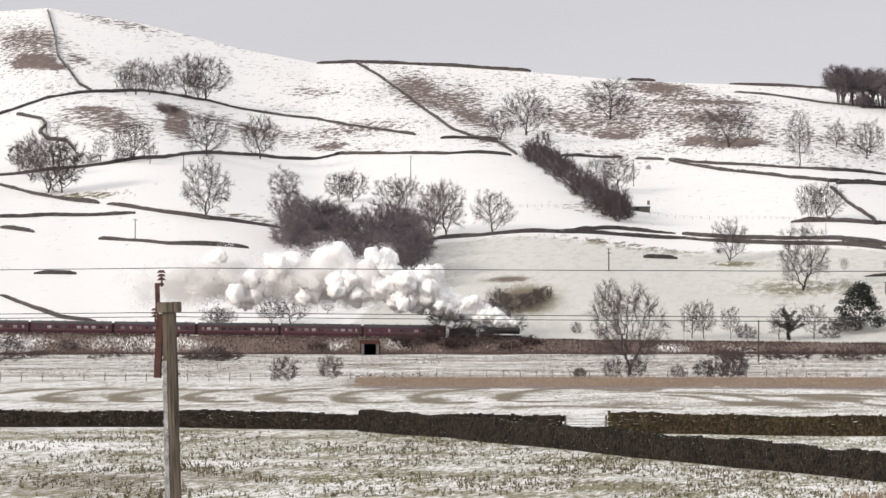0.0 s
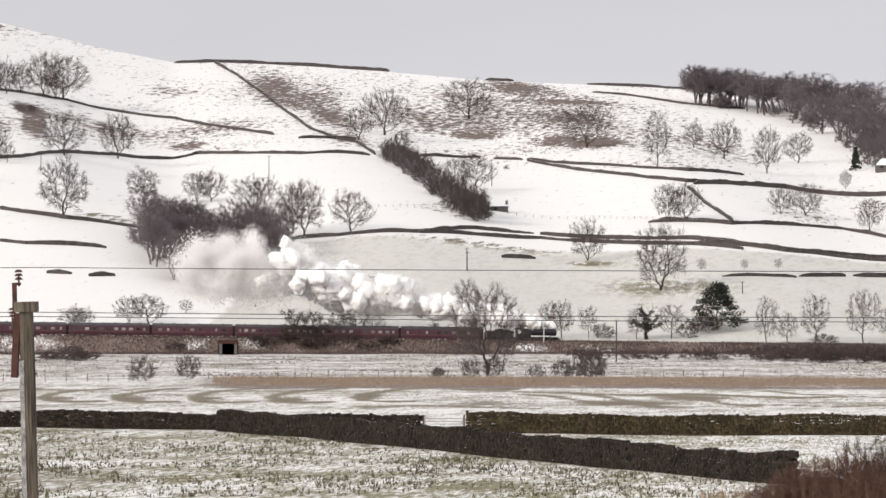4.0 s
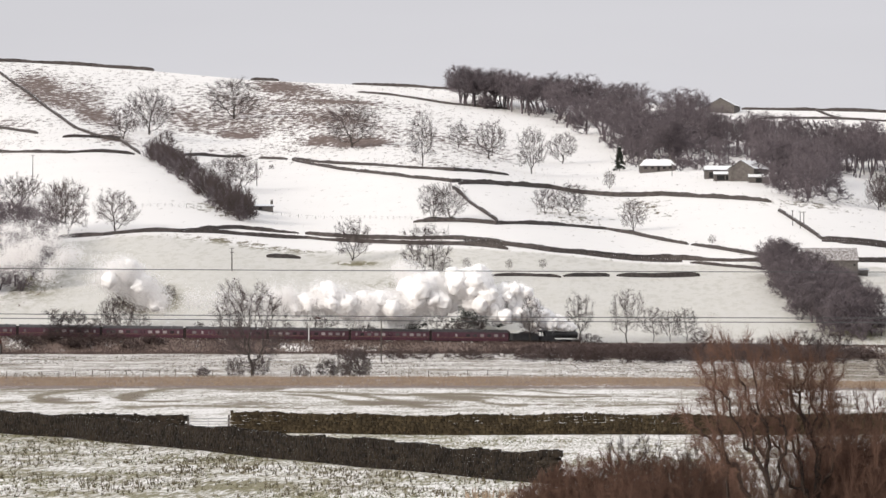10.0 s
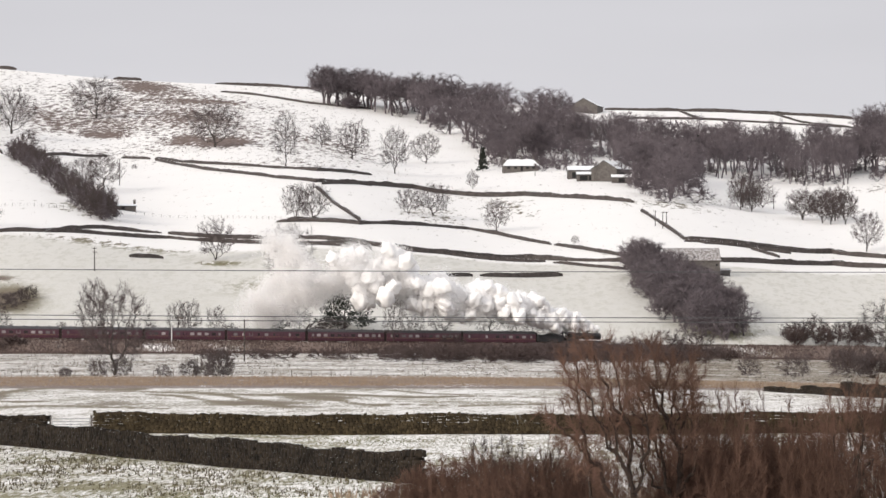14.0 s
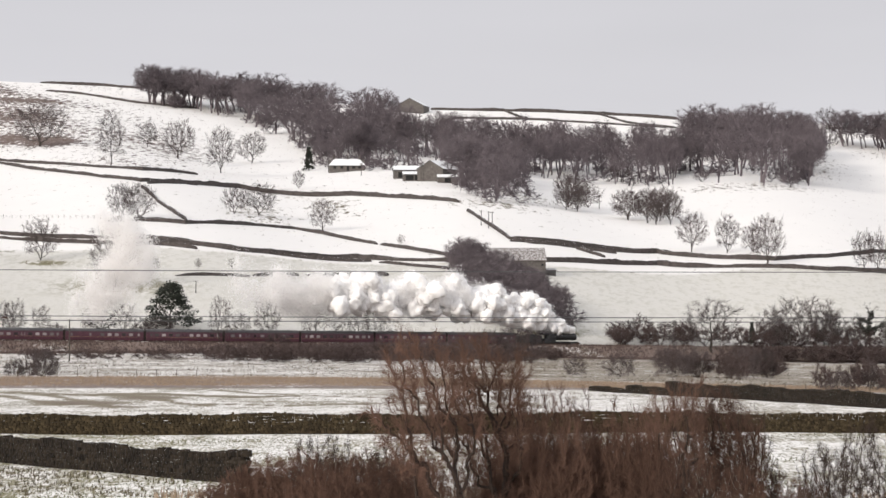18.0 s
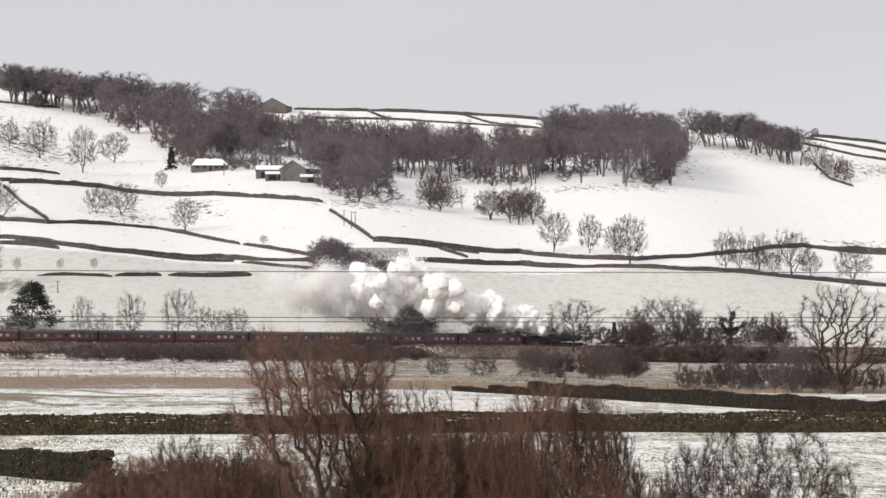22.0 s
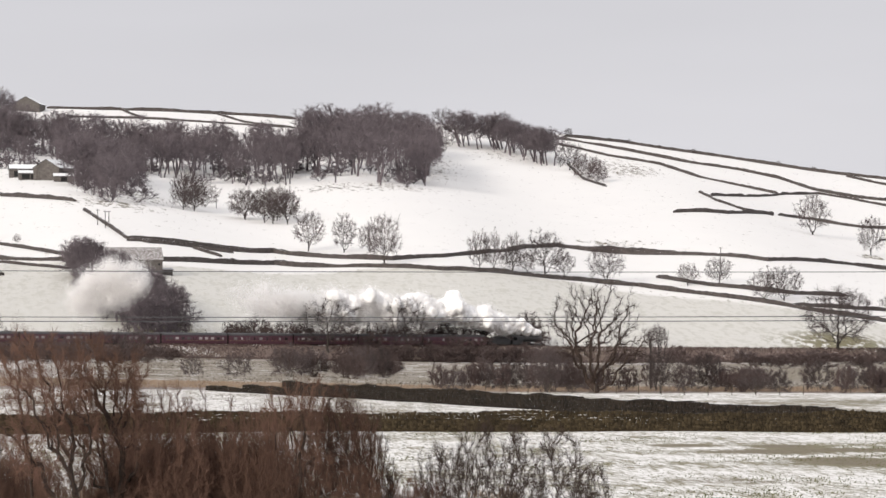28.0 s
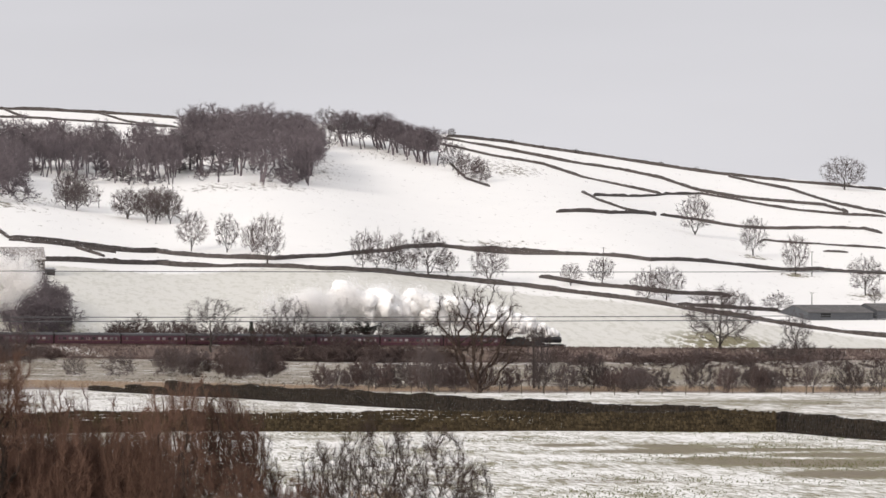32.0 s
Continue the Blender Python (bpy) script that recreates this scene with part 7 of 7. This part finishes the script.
def locomotive():
    ob = tagged(new("steam_locomotive"), "black steam locomotive hauling the train", "locomotive")
    bm = bmesh.new()
    rod(bm, (2.6, 0, 2.75), (7.6, 0, 2.72), 0.86, 0.8, n=20)
    for x in (3.4, 4.6, 5.8, 6.9):
        rod(bm, (x, 0, 2.74), (x + 0.08, 0, 2.74), 0.875, n=20)
    part("boiler", bm, M_BLACK, ob)
    bm = bmesh.new()
    rod(bm, (7.6, 0, 2.72), (8.9, 0, 2.72), 0.86, n=20)
    rod(bm, (8.9, 0, 2.72), (8.98, 0, 2.72), 0.8, 0.7, n=20)
    smokebox = part("smokebox", bm, M_BLACK, ob, "sooty black smokebox")
    bm = bmesh.new()
    rod(bm, (8.98, 0, 2.72), (9.06, 0, 2.72), 0.68, 0.5, n=16)
    rod(bm, (9.06, 0, 2.72), (9.14, 0, 2.72), 0.1, n=8)
    part("smokebox_door", bm, M_BLACK, smokebox)
    bm = bmesh.new()
    rod(bm, (8.25, 0, 3.5), (8.25, 0, 3.95), 0.27, 0.24, n=14)
    rod(bm, (8.25, 0, 3.95), (8.25, 0, 4.05), 0.33, 0.31, n=14)
    part("chimney", bm, M_BLACK, ob)
    bm = bmesh.new()
    rod(bm, (5.3, 0, 3.45), (5.3, 0, 3.82), 0.34, 0.3, n=14)
    rod(bm, (5.3, 0, 3.82), (5.3, 0, 3.95), 0.3, 0.12, n=14)
    part("dome", bm, M_BLACK, ob)
    bm = bmesh.new()
    for y in (-0.25, 0.25):
        rod(bm, (3.2, y, 3.5), (3.2, y, 3.85), 0.07, n=6)
    part("safety_valve", bm, M_STEEL, ob)
    bm = bmesh.new()
    extrude(bm, [(-0.85, 1.4), (-0.9, 2.6), (-0.72, 3.35), (0, 3.62), (0.72, 3.35), (0.9, 2.6), (0.85, 1.4)], 0.9, 2.7)
    part("firebox", bm, M_BLACK, ob)
    bm = bmesh.new()
    for y in (-1.3, 1.26):
        box(bm, (-0.9, y, 1.3), (0.9, y + 0.04, 2.35))
        box(bm, (0.5, y, 2.35), (0.9, y + 0.04, 3.3))
        box(bm, (-0.9, y, 2.35), (-0.7, y + 0.04, 3.3))
    box(bm, (0.86, -1.26, 1.3), (0.9, 1.26, 3.3))
    box(bm, (-0.9, -1.26, 1.2), (0.9, 1.26, 1.3))
    cab = part("cab", bm, M_BLACK, ob)
    bm = bmesh.new()
    extrude(bm, [(1.34 * math.cos(a), 3.3 + 0.5 * math.sin(a)) for a in np.linspace(math.pi, 0, 9)], -1.2, 1.0)
    part("roof", bm, M_ROOF, cab)
    bm = bmesh.new()
    box(bm, (-0.9, -1.28, 1.3), (9.3, -0.75, 1.56))
    box(bm, (-0.9, 0.75, 1.3), (9.3, 1.28, 1.56))
    part("running_board", bm, M_BLACK, ob)
    bm = bmesh.new()
    box(bm, (-1.0, -0.6, 0.75), (9.4, -0.52, 1.45))
    box(bm, (-1.0, 0.52, 0.75), (9.4, 0.6, 1.45))
    part("frame", bm, M_UNDER, ob)
    bm = bmesh.new()
    box(bm, (9.3, -1.25, 0.85), (9.45, 1.25, 1.4))
    part("buffer_beam", bm, M_IRON, ob, "dull red buffer beam")
    for y in (-0.87, 0.87):
        bm = bmesh.new()
        rod(bm, (9.45, y, 1.05), (9.95, y, 1.05), 0.1, n=8)
        rod(bm, (9.95, y, 1.05), (10.0, y, 1.05), 0.23, n=12)
        part("buffer", bm, M_BLACK, ob)
    for y in (-1.15, 1.15):
        bm = bmesh.new()
        rod(bm, (7.0, y, 1.0), (8.0, y, 1.0), 0.36, n=14)
        part("cylinder", bm, M_BLACK, ob)
        bm = bmesh.new()
        rod(bm, (2.9, y * 1.02, 2.9), (8.2, y * 1.02, 2.9), 0.025, n=6)
        part("handrail", bm, M_UNDER, ob)
    drive, pony = wheel_mesh(0.8, M_UNDER, 1), wheel_mesh(0.46, M_UNDER)
    wheels = []
    for x in (1.2, 3.4, 5.5):
        for y in (-0.78, 0.78):
            w = shared("driving_wheel", drive, ob, pose(x, y, 0.8))
            wheels.append((w, x, y, 0.8))
    for y in (-0.78, 0.78):
        shared("leading_wheel", pony, ob, pose(8.3, y, 0.46))
    rods = []
    for y in (-0.95, 0.95):
        bm = bmesh.new()
        box(bm, (-2.3, -0.04, -0.07), (2.3, 0.04, 0.07))
        rods.append((part("coupling_rod", bm, M_STEEL, ob, "bright steel rod"), y))
    return ob, wheels, rods


def tender():
    ob = tagged(new("tender"), "black tender heaped with coal behind the engine", "tender")
    bm = bmesh.new()
    extrude(bm, [(-1.3, 1.3), (-1.3, 2.75), (-1.1, 3.0), (1.1, 3.0), (1.3, 2.75), (1.3, 1.3)], -3.3, 3.3)
    part("tank", bm, M_BLACK, ob)
    bm = bmesh.new()
    bmesh.ops.create_icosphere(bm, subdivisions=3, radius=1)
    for v in bm.verts:
        v.co = Vector((v.co.x * 2.2 + 0.6, v.co.y * 1.0, 2.95 + v.co.z * 0.5)) + 0.12 * Vector(noise.noise_vector(v.co * 4))
    part("coal", bm, M_COAL, ob, "heap of coal")
    bm = bmesh.new()
    box(bm, (-3.4, -1.15, 0.7), (3.4, 1.15, 1.295))
    for e in (-3.4, 3.4):
        for y in (-0.87, 0.87):
            rod(bm, (e, y, 1.05), (e * 1.12, y, 1.05), 0.18, n=8)
    part("frame", bm, M_UNDER, ob)
    w = wheel_mesh(0.6, M_UNDER)
    for x in (-2.1, 0, 2.1):
        for y in (-0.9, 0.9):
            shared("wheel", w, ob, pose(x, y, 0.6))
    return ob


ENGINE, DRIVERS, RODS = locomotive()
TENDER = tender()
COACHES = [coach(("brake", "open", "open", "corridor", "open", "brake", "open", "open", "corridor", "open", "brake")[k],
                 "crimson passenger coach with pale windows and grey roof") for k in range(11)]
S_ZERO, SPEED = 633.5, 10.937


def front(t):
    return S_ZERO + SPEED * t


# ---- steam ----
# how high the steam of a moment climbs in the end, and how thick it is, over the time at which it left the chimney
STRENGTH_T = [-12, -8, -4.4, -3.4, -2.4, -1.2, 0.0, 1.0, 3.0, 5.4, 6.2, 7.3, 8.4, 9.3, 12, 15, 16.2, 17.0, 18.0, 19.2, 21, 23, 26, 29, 33]
STRENGTH_H = [9, 12, 17, 19, 17, 13.5, 12, 8, 7.5, 8, 12, 19, 18, 12.5, 12, 13, 15, 17.5, 14, 10.5, 8.5, 9, 11, 10, 9]
STRENGTH_D = [0.5, 0.7, 1, 1, 1, 0.9, 0.7, 0.35, 0.3, 0.4, 0.8, 1, 1, 1, 0.9, 1, 1, 1, 0.9, 0.8, 0.6, 0.5, 0.45, 0.4, 0.5]


def steam_meshes(flakes, grain, inner, core, name):
    """Soft puffs: small white flecks, close inside and sparse at the rim, round a smooth heart in the dense ones."""
    out = []
    rng = np.random.default_rng(77 + flakes)
    for k in range(6):
        shift = Vector((k * 7.1, 3.3, flakes))

        def swell(n):
            return np.array([1 + 0.5 * noise.noise(Vector(q) * 1.3 + shift) + 0.3 * (0.5 - abs(noise.noise(Vector(q) * 2.3 + shift)) * 1.6) + 0.13 * noise.noise(Vector(q) * 5.5 + shift) for q in n])
        n = unit(rng.normal(0, 1, (flakes, 3)))
        c = n * (swell(n) * (inner + (1.18 - inner) * rng.random(flakes) ** 0.8))[:, None]
        lean = unit(n + rng.normal(0, 0.5, (flakes, 3)))
        u = unit(np.cross(lean, rng.normal(0, 1, (flakes, 3))))
        w = np.cross(lean, u)
        size = grain * (0.5 + rng.random(flakes))[:, None]
        ring = [c + size * (math.cos(a) * u + math.sin(a) * w) for a in (0.0, 1.57, 3.14, 4.71)]
        V = np.stack(ring, 1).reshape(-1, 3)
        q = np.arange(flakes)[:, None] * 4
        F = np.concatenate([q + [[0, 1, 2]], q + [[0, 2, 3]]])
        if core:
            bm = bmesh.new()
            bmesh.ops.create_icosphere(bm, subdivisions=3, radius=1)
            CV = unit(np.array([v.co for v in bm.verts]))
            CF = np.array([[v.index for v in f.verts] for f in bm.faces])
            bm.free()
            F = np.concatenate([F, CF + len(V)])
            V = np.concatenate([V, CV * (core * swell(CV))[:, None]])
        me = tri_mesh(name, V, F, M_STEAM)
        me.materials.append(M_BILLOW)
        me.polygons.foreach_set("material_index", (np.arange(len(F)) >= 2 * flakes).astype(np.int32))
        me.shade_smooth()
        out.append(me)
    return out


PUFFS, BILLOWS = [], []


def build_steam():
    """Puffs of several ages behind the chimney, and three banks of steam that hang where the engine worked hardest."""
    rng = np.random.default_rng(5)
    plume = tagged(new("steam_plume"), "billowing white steam trailing from the locomotive chimney", "steam")
    close, loose, thin = steam_meshes(520, 0.036, 0.78, 0.84, "steam_puff"), steam_meshes(1250, 0.036, 0.0, 0, "steam_puff"), steam_meshes(460, 0.036, 0.0, 0, "steam_wisp")
    for name, count, youngest, life, low, high, meshes in (
            ("steam_puff", 46, 0.0, 0.6, 0.5, 0.9, close), ("steam_puff", 80, 0.3, 1.3, 0.8, 1.4, close), ("steam_puff", 130, 1.0, 1.9, 1.3, 2.0, close), ("steam_puff", 110, 2.2, 2.2, 1.7, 2.5, close), ("steam_puff", 110, 3.8, 3.0, 1.5, 2.6, close),
            ("steam_puff", 170, 3.2, 5.0, 2.0, 3.2, loose), ("steam_wisp", 70, 0.8, 3.0, 1.6, 2.4, thin), ("steam_wisp", 120, 4.0, 5.0, 2.4, 3.8, thin)):
        for k in range(count):
            size = low + (high - low) * rng.random()
            ob = shared(name, meshes[k % 6], plume)
            tagged(ob, kind="stuff")
            ob.scale = (size * 1.15, size, size * 0.95)
            PUFFS.append((ob, youngest, life * (0.9 + 0.2 * rng.random()), rng.random() * life, (rng.normal(0, 1), rng.normal(0, 1), rng.random() ** 0.7), rng.random(3) * 360, rng.normal(0, 1, 3), size, meshes is thin))
    for k in range(150):
        size = 1.5 + 1.6 * rng.random()
        meshes = loose if k < 75 else thin
        ob = shared("steam_puff", meshes[k % 6], plume)
        tagged(ob, kind="stuff")
        ob.scale = (size * 1.2, size, size)
        BILLOWS.append((ob, rng.random(3) * 360, rng.normal(0, 1, 3), rng.random(6)))


build_steam()


def puff_place(born, age, wob, spin, tum, size, haze):
    """Where a puff is: shot from the chimney, rising and spreading, then drifting behind."""
    m = on_line(front(born) - 1.75)
    high, full = np.interp(born, STRENGTH_T, STRENGTH_H), np.interp(born, STRENGTH_T, STRENGTH_D)
    lumps = 1 + 0.16 * math.sin(born * 5.3) + 0.1 * math.sin(born * 11.7 + 1) + 0.07 * math.sin(born * 2.3)
    top = high * (1 - math.exp(-age / 2.3)) * lumps + 0.9
    base = 0.1 + 0.1 * min(age, 3)
    share = wob[2] if haze else 0.5 + (wob[2] - 0.5) * (0.35 + 0.65 * full)
    z = 3.9 + top * (base + (1 - base) * share)
    z = min(max(z, 4.1 + size * 0.4 * smooth(0, 1, age)), 4.2 + max(top - size * 0.6, 0.25))
    p = m.translation + Vector((wob[0] * 0.5 * age ** 0.5 + 0.7 * age, wob[1] * 0.22 * top, z))
    return p, [s + d * 12 * age for s, d in zip(spin, tum)]


# banks of steam: when they form and fade, bearing and height at both ends, half length, half height, slant
BANKS = ((-4.0, 9.5, -10.75, -9.15, 12.0, 20.5, 11.0, 4.5, 0.0), (8.5, 21.0, -3.75, -3.25, 11.0, 21.0, 7.0, 11.0, 0.25), (18.5, 36.0, 1.75, 2.15, 12.5, 15.5, 10.0, 4.0, -0.35))


def bank_place(bank, t, u, spin, tum):
    t0, t1, b0, b1, z0, z1, long, tall, slant = BANKS[bank]
    f = (t - t0) / (t1 - t0)
    b = b0 + (b1 - b0) * f
    grown = 0.5 + 0.5 * smooth(0, 0.45, f) + 0.3 * max(f - 0.45, 0)
    a, r = u[0] * math.tau, u[1] ** 0.6
    if bank == 1:
        # a ragged column that leans and frays upwards
        v = u[1] * 2 - 1
        dx, dz = (0.9 * math.cos(a) * (0.35 + 0.65 * u[2]) * (1 - 0.25 * v) + 0.5 * math.sin(3.2 * v + 1.0)) * long * grown, v * tall * grown
    else:
        dx, dz = math.cos(a) * r * long * grown, math.sin(a) * r * tall * grown * (1 + 0.5 * math.sin(9 * u[0] * u[2]))
    dz -= slant * dx if bank != 1 else 0
    d = float(rail_reach(b)) + 3 + (u[3] - 0.5) * 6
    z = float(rail_height(b)) + 4 + z0 - 4 + (z1 - z0) * f + dz + 0.6 * f * (u[4] - 0.3) * tall
    return Vector((d * math.sin(radians(b)) + dx, d * math.cos(radians(b)), max(z, float(rail_height(b)) + 5))), [s + q * 5 * (t - t0) for s, q in zip(spin, tum)]


def motions():
    ts = np.arange(0, 32.01, 2.0)
    for ob, back in [(ENGINE, 10.0), (TENDER, 10 + 1.2 + 3.8)] + [(c, 19.2 + PITCH * (k + 0.5)) for k, c in enumerate(COACHES)]:
        walk(ob, [(t, on_line(front(t) - back)) for t in ts])
    fine = np.arange(0, 32.01, 0.1)
    for w, x, y, r in DRIVERS:
        walk(w, [(t, pose(x, y, r, 0, math.degrees(SPEED * t / r), 0)) for t in fine])
    for rd, y in RODS:
        a = [SPEED * t / 0.8 for t in fine]
        walk(rd, [(t, pose(3.35 + 0.36 * math.cos(k), y, 0.8 - 0.36 * math.sin(k))) for t, k in zip(fine, a)])
    for ob, youngest, life, phase, wob, spin, tum, size, haze in PUFFS:
        rows = {}
        for k in range(-2, 60):
            start = round((phase + k * life) * 30)
            end = round((phase + (k + 1) * life) * 30) - 1
            stops = sorted({start, end, *(start + round(a * 30) for a in (0.25, 0.6, 1.1, 1.8, 2.6, 3.6, 4.6)), 0, 960})
            for f in stops:
                if start <= f <= end and 0 <= f <= 960:
                    age = youngest + (f - start) / 30
                    born = f / 30 - age
                    if 0.5 < born < 3.6 and youngest > 2 and (wob[2] * 7.3 + k * 0.37) % 1 > 0.35:
                        # the engine was coasting: this steam hangs where it last worked
                        born -= 1.2 + 0.75 * (born - 0.5) + 1.2 * wob[2]
                    p, r = puff_place(born, f / 30 - born, wob, spin, tum, size, haze)
                    rows[f] = pose(*p, *r)
        walk(ob, [(f / 30, rows[f]) for f in sorted(rows)])
    for ob, spin, tum, u in BILLOWS:
        leave = [round((7.5 + 3.5 * u[5]) * 30) / 30, round((17.5 + 4.5 * u[5]) * 30) / 30]
        rows = []
        for bank, (lo, hi) in enumerate(((0.0, leave[0]), (leave[0] + 1 / 30, leave[1]), (leave[1] + 1 / 30, 32.0))):
            for t in np.linspace(lo, hi, 5):
                p, r = bank_place(bank, float(t), u, spin, tum)
                rows.append((float(t), pose(*p, *r)))
        walk(ob, rows)


motions()
